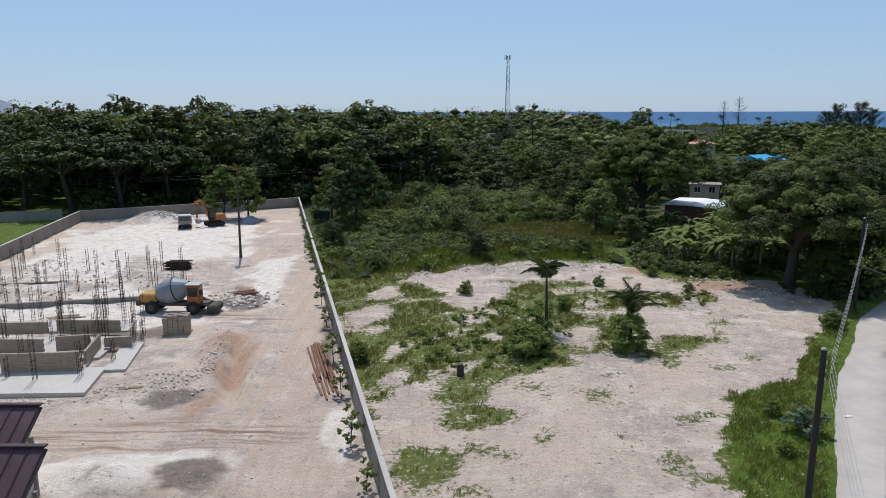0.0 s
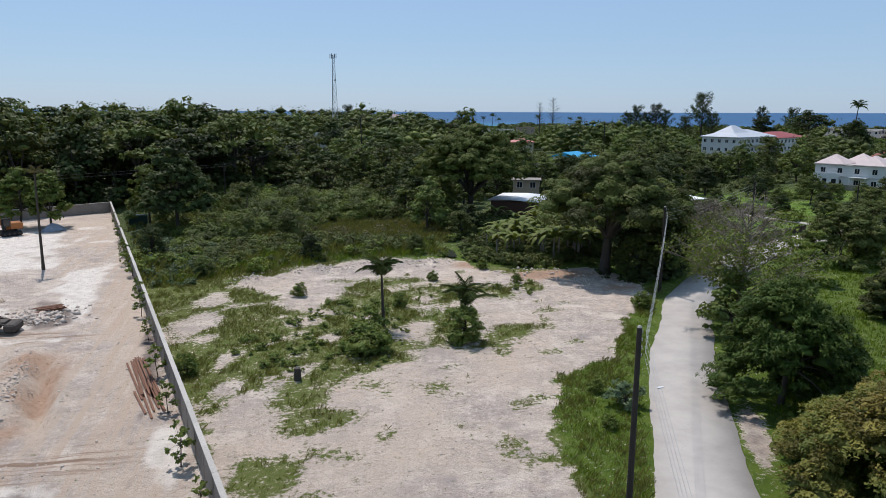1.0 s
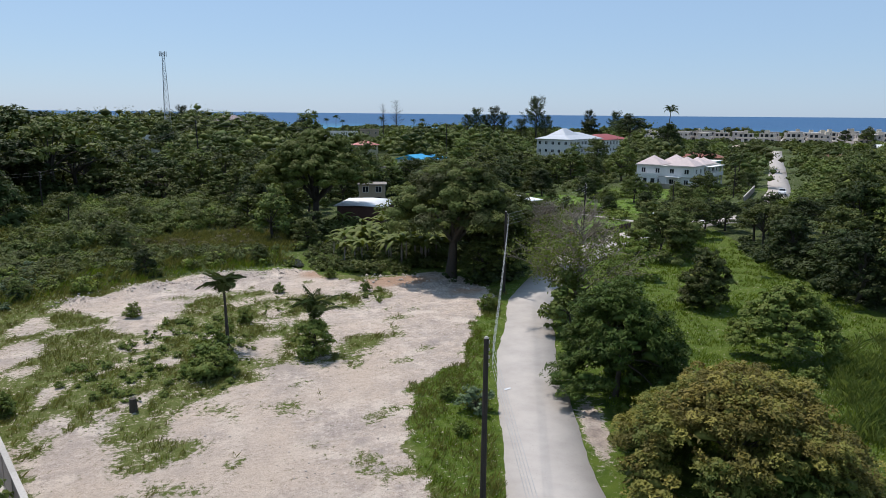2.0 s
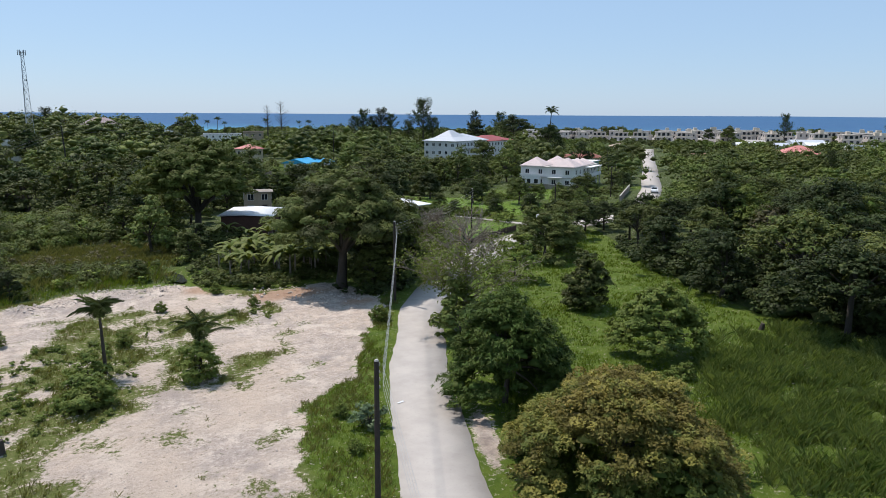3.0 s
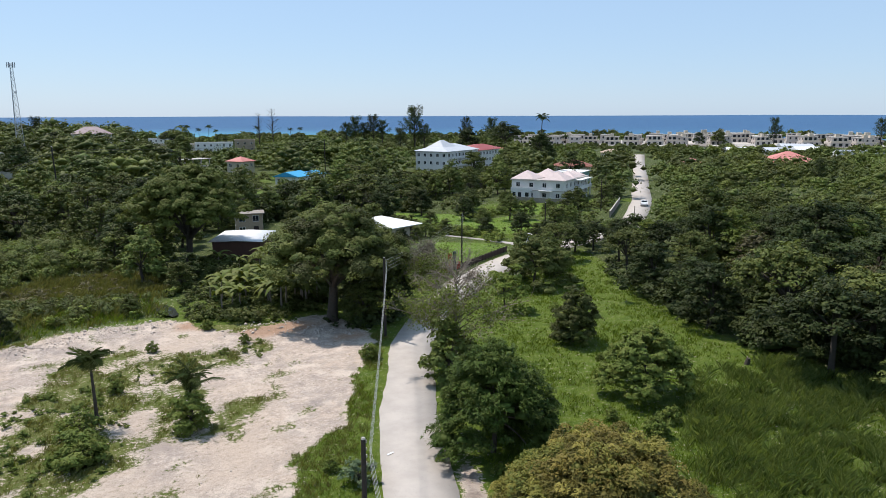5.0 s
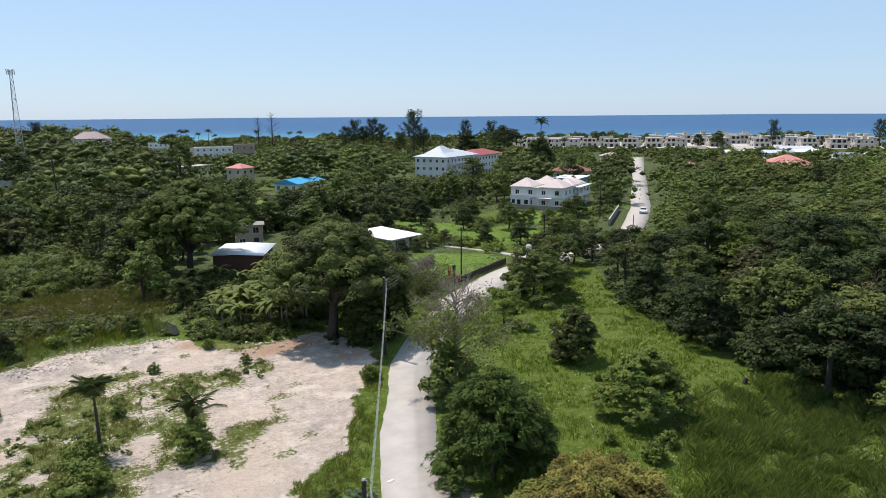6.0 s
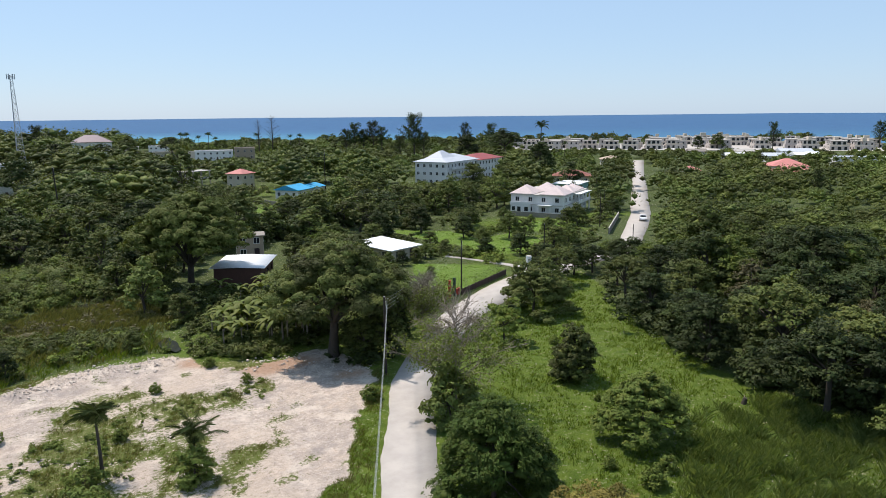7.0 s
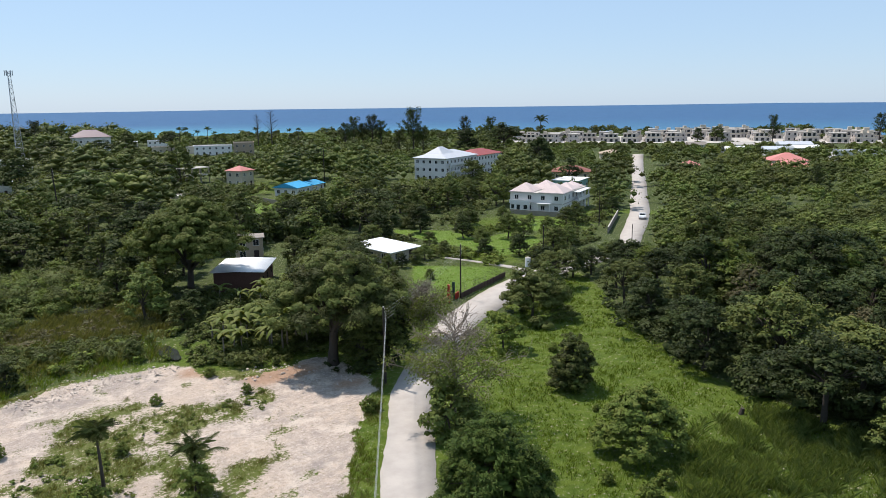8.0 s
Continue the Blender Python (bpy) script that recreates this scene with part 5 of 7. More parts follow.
# houses farther off
ROSE_LABEL = "villa with broad faded rose hipped roofs in the scrub"
building("villa", "villa with a dark red-brown hipped roof near the sea", (84, 566), -8, 26, 18, 11.0, "hip", 5.0, WHITE_WALL, ROOF_SHINGLE, 2, 4.0, 0.8)
for name, label, spot, yaw, w, d, h, wall_m, roof_m, floors in (
        ("long_house", "long pale two-storey block among trees", (142, 473), -17, 24, 12, 6.0, WHITE_WALL, CONCRETE_PALE, 2),
        ("brown_block", "drab brown flat-roofed block among trees", (166, 466), -20, 13, 12, 7.5, CREAM_DIM, CONCRETE, 2),
        ("long_house", "long low flat-roofed pale building", (26, 430), -4, 19, 12, 5.0, WHITE_WALL, ROOF_WHITE, 1),
        ("flat_house", "flat-roofed pale house among trees", (118, 600), -12, 18, 14, 5.0, CREAM_WALL, ROOF_WHITE, 1),
        ("flat_house", "flat-roofed white house among trees", (139, 580), -13, 18, 10, 6.0, WHITE_WALL, ROOF_WHITE, 2),
        ("flat_house", "low grey flat-roofed house among trees", (126, 515), -14, 15, 10, 4.2, CREAM_WALL, CONCRETE, 1),
        ("flat_house", "low house with a pale tan roof among trees", (144, 500), -15, 10, 10, 4.4, CREAM_WALL, CONCRETE_PALE, 1),
        ("white_block", "small white flat-roofed house among trees", (15, 303), -3, 10, 9, 4.4, WHITE_WALL, ROOF_WHITE, 1),
        ("white_shed", "low white-roofed outbuilding behind the trees", (62, 233), -15, 7, 5, 3.0, CREAM_WALL, ROOF_WHITE, 1),
        ("white_block", "long white flat-roofed house in the scrub", (377, 178), -48, 24, 12, 5.2, WHITE_WALL, ROOF_PALEBLUE, 1)):
    building(name, label, spot, yaw, w, d, h, "parapet", 0, wall_m, roof_m, floors, 3.6)
building("red_villa", ROSE_LABEL, (318, 179), -50, 16, 14, 3.6, "hip", 3.2, WHITE_WALL, ROOF_ROSE, 1, 4.0, 0.8)
building("red_villa", ROSE_LABEL, (285, 157), -50, 15, 14, 3.8, "hip", 3.2, WHITE_WALL, ROOF_ROSE, 1, 4.0, 0.8)
building("red_roofed_house", "small house with a red roof in the scrub", (274, 196), -50, 8, 8, 3.0, "hip", 1.8, CREAM_WALL, ROOF_ROSE, 1, 3.2, 0.5)
building("tan_roofed_house", "house with a faded tan roof beside the far road", (304, 270), -45, 12, 10, 3.2, "hip", 1.8, CREAM_WALL, CREAM_DIM, 1, 3.2, 0.6)
building("canopy_house", "white house with a pale blue canopy roof", (430, 236), -46, 18, 12, 4.2, "gable", 1.6, WHITE_WALL, ROOF_PALEBLUE, 1, 4.0, 0.8)
for x, y, w, mat_r in ((420, 262, 13, CONCRETE_PALE), (402, 282, 11, CONCRETE), (378, 240, 11, ROOF_WHITE), (392, 224, 13, ROOF_PALEBLUE), (414, 218, 14, ROOF_WHITE)):
    building("white_roofed_house", "low house with a white roof near the new town", (x, y), -40, w, 10, 3.4, "gable", 1.6, WHITE_WALL, mat_r, 1, 4.0, 0.6)


def townhouse(label, towers, seed):
    """A new beige flat-roofed townhouse: stepped blocks, dark panes for openings and a stair tower."""
    r = np.random.default_rng(seed)
    top = thing("townhouse", Matrix(), label, "townhouse", "townhouses by the sea")
    part("wall", box(0, 13, 0, 10, -0.5, 3.2), BEIGE_WALL, top)
    part("upper_storey", box(1.0, 11.5, 1.2, 9.5, 3.2, 6.3), BEIGE_WALL, top)
    part("roof", box(0.6, 11.9, 0.8, 9.9, 6.3, 6.55), CONCRETE_PALE, top)
    part("terrace", box(-0.2, 13.2, -0.2, 1.2, 3.2, 3.95), CREAM_WALL, top)
    if towers:
        part("stair_tower", box(4.8, 7.6, 0.4, 3.6, 6.3, 8.6), CREAM_WALL, top)
    # flat dark panes on the walls stand in for the shade of deep openings
    for u, v, z, w, h in ((2.2, -0.05, 0.5, 1.9, 2.0), (6.5, -0.05, 0.3, 2.4, 2.3), (10.6, -0.05, 0.5, 1.9, 2.0), (2.9, 1.14, 4.0, 1.8, 1.8), (6.2, 1.14, 3.96, 2.2, 2.0), (9.7, 1.14, 4.0, 1.8, 1.8)):
        part("window", box(u - w / 2, u + w / 2, v, v + 0.1, z, z + h), GLASS, top, "flat dark window pane")
    for v in (3, 7):
        part("window", box(-0.05, 0.05, v - 0.6, v + 0.6, 0.8, 2.2), GLASS, top, "flat dark window pane")
        part("window", box(0.95, 1.05, v - 0.6, v + 0.6, 4.1, 5.5), GLASS, top, "flat dark window pane")
    return top


TOWN = [townhouse("new beige flat-roofed townhouse", False, 1), townhouse("new beige townhouse with a stair tower", True, 2)]
TOWN_SPOTS = []
r = np.random.default_rng(77)
for row in range(8):
    for k in range(17):
        along, deep = 4 + k * 16.4 + r.normal(0, 1.6), row * 19.0 + r.normal(0, 1.6)
        if deep < (48 if along < 105 else 150 if along < 185 else 84) and r.random() > 0.12 and not (row == 0 and 150 < along < 200):
            TOWN_SPOTS.append((392 + 0.64 * along + 0.77 * deep, 440 - 0.77 * along + 0.64 * deep))
TOWN[0].matrix_basis, TOWN[1].matrix_basis = pose(*TOWN_SPOTS.pop(0), 0, 0, 0, -50), pose(*TOWN_SPOTS.pop(0), 0, 0, 0, -50)
for k, (px, py) in enumerate(TOWN_SPOTS):
    copy_thing(TOWN[int(r.random() < 0.4)], pose(px, py, -0.2, 0, 0, -50 + (90 if r.random() < 0.3 else 0) + r.normal(0, 7)) @ Matrix.Diagonal((1.0, 1.0, r.uniform(1.0, 1.25), 1)))
# fresh pale earth round the new town
me, TX, TY = sheet("pavement", np.arange(-62, 63, 6.0), np.arange(-150, 151, 6.0), lambda X, Y: 0.25 + 0.15 * vnoise(X, Y, 20, 3))
ob = tagged(link("pavement", me, CONCRETE_PALE), "bare pale ground round the new townhouses", "ground", kind="structure")
ob.matrix_basis = pose(518, 366, 0, 0, 0, 39.7)

# ---- far woods ----
HOUSES = [(144, 150, 15), (160, 158, 15), (188, 178, 12), (218, 210, 12), (178, 247, 20), (198, 258, 20), (104, 280, 11), (106, 238, 12), (118, 243, 9), (91, 301, 10), (44, 117, 15), (54, 137, 5), (76, 122, 12), (95, 572, 18), (154, 476, 16), (175, 470, 12), (36, 436, 14), (129, 605, 14), (149, 584, 13), (134, 519, 12), (150, 504, 9), (21, 307, 8), (66, 234, 6), (388, 176, 16), (328, 178, 13), (294, 157, 12), (281, 197, 8), (311, 270, 9), (440, 236, 14), (428, 262, 11), (412, 282, 11), (402, 300, 11), (388, 240, 10), (402, 224, 10), (424, 218, 11), (380, 262, 9), (40, 418, 8)]


def wood_leaves(X, Y, H, gap, per, leaf, r, lobes_n=12):
    """Leaves of many crowns, each with a tone of its own, and the lobes that they sit on."""
    n, m = len(X), lobes_n
    if not n:
        return np.zeros((0, 3)), np.zeros((0, 3)), np.zeros(0), np.zeros((0, 5))
    R = np.minimum(gap * r.uniform(0.62, 1.0, n) * np.where(H > 8.5, 1.25, 1.0), H * 0.95)
    ang = np.arange(m)[None] * 2.4 + r.uniform(0, 6, (n, 1))
    q = np.sqrt((np.arange(m)[None] + 0.3) / m) * np.ones((n, 1))
    reach = R[:, None] * 0.78 * q * r.uniform(0.75, 1.2, (n, m))
    z = H[:, None] * (0.86 - 0.56 * q ** 2.0 + r.normal(0, 0.06, (n, m)))
    rx = R[:, None] * r.uniform(0.30, 0.48, (n, m))
    lob = np.stack([X[:, None] + reach * np.cos(ang), Y[:, None] + reach * np.sin(ang), z, rx, rx * 0.8], -1).reshape(-1, 5)
    k = per // m
    d = r.normal(0, 1, (n * m, 3, 3))
    d /= np.linalg.norm(d, axis=2, keepdims=True)
    d[..., 2] = np.abs(d[..., 2])
    which = r.integers(0, 3, (n * m, k))
    mid = np.take_along_axis(d, which[..., None], 1)
    e = r.normal(0, 1, (n * m, k, 3))
    e /= np.linalg.norm(e, axis=2, keepdims=True)
    e[..., 2] = np.abs(e[..., 2]) - 0.5 * r.random((n * m, k))
    P = lob[:, None, :3] + (mid * 0.5 + e * 0.55) * lob[:, None, [3, 3, 4]]
    return P.reshape(-1, 3), (e * 0.7 + mid * 0.5 + np.array([0, 0, 0.25])).reshape(-1, 3), np.repeat(r.random(n), m * k), lob


EAST_FAR = [(125, 92), (126, 98), (165, 122), (205, 155), (420, 330), (460, 200), (330, -40), (150, -10), (130, 30)]


def far_woods(pick, seed):
    """Crowns of the distant woods, as one mass of leaves. pick: which of the kinds of foliage."""
    r = np.random.default_rng(seed)
    Vs, Qs, tones, base = [], [], [], 0
    for r0, r1, gap, per, leaf in ((118, 215, 5.0, 300, 0.17), (215, 330, 9.5, 280, 0.34), (330, 520, 13.5, 200, 0.64), (520, 800, 18.0, 140, 1.05)):
        count = int((r1 * r1 - r0 * r0) * 0.5 * 1.9 / (gap * gap) * 1.45)
        rad = np.sqrt(r.uniform(r0 * r0, r1 * r1, count))
        a = np.radians(r.uniform(-37, 72, count))
        X, Y = rad * np.sin(a), rad * np.cos(a)
        kind = (vnoise(X, Y, 35, 21) + r.normal(0, 0.18, count)) > 0.5
        ok = (near_line(X, Y, ROAD) > 5.6) & (kind == pick) & ~on_lawn(X, Y)
        east = inside(X, Y, EAST_FAR)
        if r0 < 200:
            ok &= east
        for x, y, c in HOUSES + [(px + 4, py + 2, 11) for px, py in TOWN_SPOTS]:
            ok &= np.hypot(X - x, Y - y) > c * 0.85
        scrub = east | ((X > 150) & (rad > 300))
        H = np.where(scrub, r.uniform(3.4, 7.0, count), r.uniform(5.5, 12.0, count)) * (0.5 + 1.0 * vnoise(X, Y, 28, 5))
        town = inside(X, Y, [(372, 442), (380, 400), (540, 215), (600, 215), (680, 300), (660, 470), (560, 490), (420, 490)])
        H = np.where(scrub, H, H * np.interp(np.degrees(a), [-5, 4, 20], [1.35, 1.3, 1.1]))
        H = np.where(town, np.minimum(H, 5.5), H)
        # far trees are lowered too, to keep houses and town in the camera's view
        H = np.minimum(H, sight_cap(X, Y, [h for h in HOUSES if not 270 < h[0] < 330 and not 360 < h[0] < 445] + [(392 + 0.64 * k, 440 - 0.77 * k, 10) for k in range(0, 272, 16)]) * r.uniform(0.8, 1.1, count))
        ok &= (H > 1.8) & ~(town & (r.random(count) < 0.75))
        P, N, tone, lob = wood_leaves(X[ok], Y[ok], H[ok], gap, per, leaf, r)
        V, Q = cards(P, N, leaf, r, 0.3, 0.55, tri=True)
        C, F = hearts(lob, r, 0.52)
        Vs += [V, C]
        Qs += [Q + base, F + base + len(V)]
        base += len(V) + len(C)
        tones += [np.repeat(tone, 3), np.repeat(tone[:: max(1, per // 12)][:len(lob)], 6)]
    me = np_mesh("woods", np.concatenate(Vs), np.concatenate(Qs))
    me.attributes.new("tone", "FLOAT", "POINT").data.foreach_set("value", np.concatenate(tones).astype(np.float32))
    return me


tagged(link("woods", far_woods(True, 500), LEAF_MID), "dense green tropical woods reaching to the coast", "woods", kind="stuff")
tagged(link("woods", far_woods(False, 501), LEAF_SCRUB), "light green woods and scrub reaching to the coast", "woods", kind="stuff")

# ---- nearer woods, tree by tree ----
WEST = [(-130, 128), (-66, 130), (-30, 150), (0, 153), (0, 205), (-60, 205), (-160, 185)]
wood(WEST, 8.0, (12.5, 18.5), 601, [0, 1, 2, 4, 2, 4], "tall woods behind the building site", HOUSES[:14], True)
NORTH = [(0, 153), (22, 153), (40, 148), (60, 156), (84, 142), (96, 160), (118, 165), (125, 180), (100, 205), (0, 215)]
wood(NORTH, 8.2, (7, 12), 606, [0, 3, 2, 3, 4], "woods behind the clearing", HOUSES[:14], True)
EAST = [(64, 8), (65.5, 27), (68.5, 36), (70, 41), (73, 51), (82, 67), (90, 78), (98, 89), (118, 92), (126, 96), (130, 60), (120, 10)]
wood(EAST, 6.6, (7.5, 11.5), 602, [1, 4, 1, 4, 0, 4, 2, 1, 4, 1, 4, 3, 1, 4, 0, 6], "woodland beyond the meadow", HOUSES)
wood([(40, 90), (58, 92), (62, 104), (58, 130), (44, 104)], 5.5, (5, 8), 603, [1, 2, 3], "trees behind the shade tree", HOUSES)
wood([(140, 165), (175, 190), (205, 195), (160, 225), (128, 200), (118, 170)], 7.5, (7, 11), 604, [1, 2, 3], "trees round the houses", HOUSES, True)
wood([(150, 165), (180, 172), (200, 168), (190, 160), (168, 140), (160, 150)], 6.0, (4, 7), 605, [1, 2, 3], "trees round the houses", HOUSES, True)
for x, y, h, k in ((106, 126, 9, 1), (102, 131, 9.5, 3), (88, 145, 9, 1), (100, 150, 7, 2), (94, 140, 8, 4), (82, 138, 8, 1), (78, 134, 6, 2), (62, 124, 8, 3), (66, 106, 3, 2), (122, 128, 5, 1), (130, 126, 6, 2), (136, 128, 6, 3), (98, 108, 5, 1), (106, 106, 6, 2), (114, 110, 5, 3), (112, 116, 4, 2), (92, 112, 4, 1), (94, 118, 3.5, 3), (86, 118, 3.5, 2), (158, 135, 5, 1), (150, 132, 6, 2), (90, 92, 6, 1), (95, 100, 4, 2), (80, 81, 6, 3), (86, 85, 7, 0), (93, 88, 6.0, 1), (100, 91, 4.5, 2), (108, 94, 4.0, 3), (77, 77, 5, 2), (115, 96, 3.5, 1), (106, 90, 5, 3), (62, 112, 7, 1), (66, 119, 7, 2), (60, 118, 8, 0), (44, 73.2, 6.5, 2), (47.8, 76.6, 7, 1), (41, 73, 5.5, 2), (50, 82, 7, 1), (43.5, 79, 6, 2), (41, 88, 7, 2), (45, 90, 6, 1), (66, 113, 4.2, 2), (69.5, 113.5, 3.4, 3), (73, 114, 3.2, 1), (77, 115, 3.2, 2), (80.5, 117, 3.4, 3), (63, 109, 5, 1), (65, 117, 6, 1), (68, 131, 7, 3), (118, 120, 5, 3), (124, 136, 4, 2), (110, 140, 6, 3), (114, 146, 6, 1), (104, 140, 5, 2), (126, 146, 4, 3), (88, 126, 4, 2), (96, 128, 4, 3)):
    if h > 90 or not on_lawn(np.array([x]), np.array([y]))[0]:
        tagged(copy_thing(KINDS[k], place(x, y, x, h / 11.0)), group="garden trees")
for x, y, h, k in ((101, 131, 6, 1), (109, 124, 6.5, 3), (97, 143, 7, 1), (113, 123, 5, 2), (105, 117, 3.5, 2), (126, 135, 3.2, 3), (98, 120, 4.5, 3), (72, 103, 2.2, 2)):
    tagged(copy_thing(KINDS[k], place(x, y, x, h / 11.0)), "small round-crowned tree on the garden lawn", group="lawn trees")
r = np.random.default_rng(640)
for k in range(30):                                   # tall trees that break the skyline
    a, d = math.radians(r.uniform(-16, 16)), r.uniform(235, 400)
    x, y = d * math.sin(a), d * math.cos(a)
    if all((x - hx) ** 2 + (y - hy) ** 2 > (hc + 6) ** 2 for hx, hy, hc in HOUSES):
        tagged(copy_thing(FAR_KINDS[int(r.integers(5))], place(x, y, a, r.uniform(14, 19.5) / 11.0 * 0.95, 1.05)), "tall dark tree breaking the skyline", group="skyline trees")
for k in range(14):                                   # emergents over the western woods
    a, d = math.radians(-27 + 1.75 * k + r.uniform(-0.8, 0.8)), r.uniform(165, 225)
    tagged(copy_thing(FAR_KINDS[(0, 4, 2)[k % 3]], place(d * math.sin(a), d * math.cos(a), a * 9, r.uniform(17.5, 21.5) / 11.0, 1.0)), "tall dark tree breaking the skyline", group="skyline trees")
wood(THICKET, 13.0, (2.6, 5.0), 650, [2, 3, 2, 1, 5], "small trees in the thicket", HOUSES + [(16, 106, 12), (24, 96, 6)])
wood([(24, 104), (36, 104), (36, 118), (38, 132), (50, 150), (22, 150), (24, 128)], 6.0, (5, 9), 651, [1, 2, 3], "trees round the shed", HOUSES, True)

# ---- thicket, grass and reeds ----
POOLS = [(23.4, 92.4, 1.2, 3.2), (23.9, 111.6, 2.6, 2.6), (17.6, 119.4, 2.4, 2.0), (27.6, 106.5, 1.4, 3.2)]


def scatter(poly, count, seed):
    r = np.random.default_rng(seed)
    P = np.array(poly)
    lo, hi = P.min(0), P.max(0)
    X, Y = r.uniform(lo[0], hi[0], count), r.uniform(lo[1], hi[1], count)
    ok = inside(X, Y, poly)
    return X[ok], Y[ok], r


MARSH = [(6, 103), (18, 101), (24, 100), (29, 104), (28, 116), (18, 123), (8, 115)]


def thicket(name, poly, count, sizes, leaf, per, material, label, seed, category="scrub", tall=1.0):
    """A tangle of shrubs and vines as one mass of leaves."""
    X, Y, r = scatter(poly, count, seed)
    ok = (near_line(X, Y, ROAD) > 4.0) & ~on_lawn(X, Y)
    for x, y, c in HOUSES[:14]:
        ok &= np.hypot(X - x, Y - y) > c * 0.58
    if "dry" not in label:
        ok &= ~inside(X + (fnoise(X, Y, 3.0, 15) - 0.5) * 5, Y + (fnoise(X, Y, 3.0, 17) - 0.5) * 5, MARSH)
    for x, y, rx, ry in POOLS:
        ok &= ((X - x) / (rx + 0.4)) ** 2 + ((Y - y) / (ry + 1.0)) ** 2 > 1
    X, Y = X[ok], Y[ok]
    lobes = []
    for x, y in zip(X, Y):
        w = r.uniform(*sizes) * (0.55 + 0.9 * vnoise(x, y, 9.0, 8))
        z = float(land_height(x, y))
        lobes.append((x, y, z + w * 0.25 * tall, w, w * r.uniform(0.55, 1.0) * tall))
        lobes.append((x + r.normal(0, 0.5 * w), y + r.normal(0, 0.5 * w), z + w * 0.75 * tall, w * 0.55, w * 0.45 * tall))
    P, N, T = lobe_points(r, lobes, per * 1.5, low=-0.1)
    return tagged(link(name, leafy_mesh(name, lobes, P, N, T, leaf, r), material), label, category, kind="stuff")


BACK = [(-24, 141), (-11, 104), (2, 111), (14, 118), (24, 122), (20, 150), (-2, 152)]
thicket("thicket", THICKET, 230, (0.5, 1.4), 0.16, 70, LEAF_BRIGHT, "low bright shrubs among the tall grass", 715)
thicket("thicket", [(-12, 80), (-4, 84), (4, 88.5), (14, 90.5), (21, 91), (21, 101), (4, 104), (-10, 108)], 260, (0.7, 1.6), 0.15, 90, LEAF_MID, "bright leafy mounds in the marsh grass", 717, tall=0.8)
thicket("thicket", BACK, 240, (0.9, 2.7), 0.17, 62, LEAF_SCRUB, "dense green thicket of shrubs and creepers", 701)
thicket("thicket", BACK, 150, (0.7, 2.2), 0.17, 62, LEAF_BRIGHT, "light green shrubs growing through the thicket", 713, tall=1.2)
thicket("thicket", [(-3, 100), (22, 104), (24, 120), (18, 150), (-20, 150), (-16, 120)], 120, (1.0, 2.8), 0.18, 56, LEAF_MID, "tall shrubs standing above the thicket", 702, tall=1.4)
thicket("thicket", [(2, 100), (6, 102), (22, 100), (30, 104), (27, 118), (6, 118)], 300, (0.3, 0.8), 0.14, 80, LEAF_DRY, "dry brown scrub in the thicket", 714)
thicket("shrubs", [(26, 84), (29, 81), (34, 84), (34, 91), (28, 93), (25.5, 89)], 34, (0.9, 1.7), 0.15, 110, LEAF_MID, "rounded leafy bushes beside the pool", 721)
thicket("creeper", [(-26, 139), (-12, 79), (-8, 79), (-5, 96), (-13, 118), (-20, 140)], 560, (0.5, 1.1), 0.15, 90, LEAF_GREY, "grey-green creeper spilling along the boundary wall", 703, "creeper")
thicket("weeds", [(1, 50), (8, 50), (12, 58), (12, 68), (5, 70), (0, 62), (-4, 56)], 170, (0.14, 0.42), 0.10, 420, LEAF_WEED, "leafy yellow-green weeds on the clearing", 718, "weeds")
thicket("weeds", [(11, 69), (20, 67), (21, 71), (27, 67), (28, 73), (24, 72), (15, 74)], 90, (0.12, 0.36), 0.10, 420, LEAF_WEED, "leafy weeds between the young palms", 719, "weeds")
thicket("shrubs", [(22, 88), (30, 79), (36, 79), (46, 82), (46, 96), (36, 104), (26, 104)], 240, (0.6, 1.3), 0.16, 80, LEAF_MID, "shrubs under the big shade tree", 704)
thicket("shrubs", [(37, 66.5), (42, 68), (47, 74), (58, 84), (60, 92), (48, 92), (44, 84), (37, 74)], 150, (0.6, 1.5), 0.24, 40, LEAF_DARK, "dark undergrowth beside the road", 705)
thicket("shrubs", [(64, 72), (92, 92), (108, 102), (116, 106), (120, 116), (104, 118), (98, 106), (92, 102), (88, 92), (76, 84)], 230, (0.6, 1.6), 0.26, 30, LEAF_MID, "garden shrubs along the road", 706)
thicket("shrubs", [(68, 12), (69, 41), (72, 50), (80, 66), (90, 80), (94, 84), (90, 70), (84, 55), (80, 12)], 330, (1.2, 2.8), 0.22, 36, LEAF_DARK, "dark undergrowth at the foot of the woodland", 707)
thicket("shrubs", [(-64, 127), (-30, 145), (20, 153), (60, 150), (96, 160), (90, 172), (20, 166), (-40, 158), (-70, 140)], 480, (1.4, 3.0), 0.38, 14, LEAF_DARK, "undergrowth at the edge of the woods", 708, tall=1.5)
thicket("shrubs", [(86, 132), (118, 150), (132, 160), (140, 170), (116, 168), (96, 156), (84, 142)], 150, (0.8, 1.9), 0.30, 22, LEAF_MID, "garden shrubs among the trees", 709)
thicket("shrubs", [(34, 45), (37.5, 44), (41, 50), (45, 57), (48, 62), (44, 60), (38.5, 53)], 60, (0.4, 1.0), 0.20, 70, LEAF_SCRUB, "straggly bushes on the road verge", 710)
thicket("shrubs", [(26, 31.0), (29.0, 36.5), (31, 37), (34, 33), (30, 24), (26.5, 24)], 40, (0.35, 0.8), 0.16, 110, LEAF_BRIGHT, "low weeds on the road verge", 711)
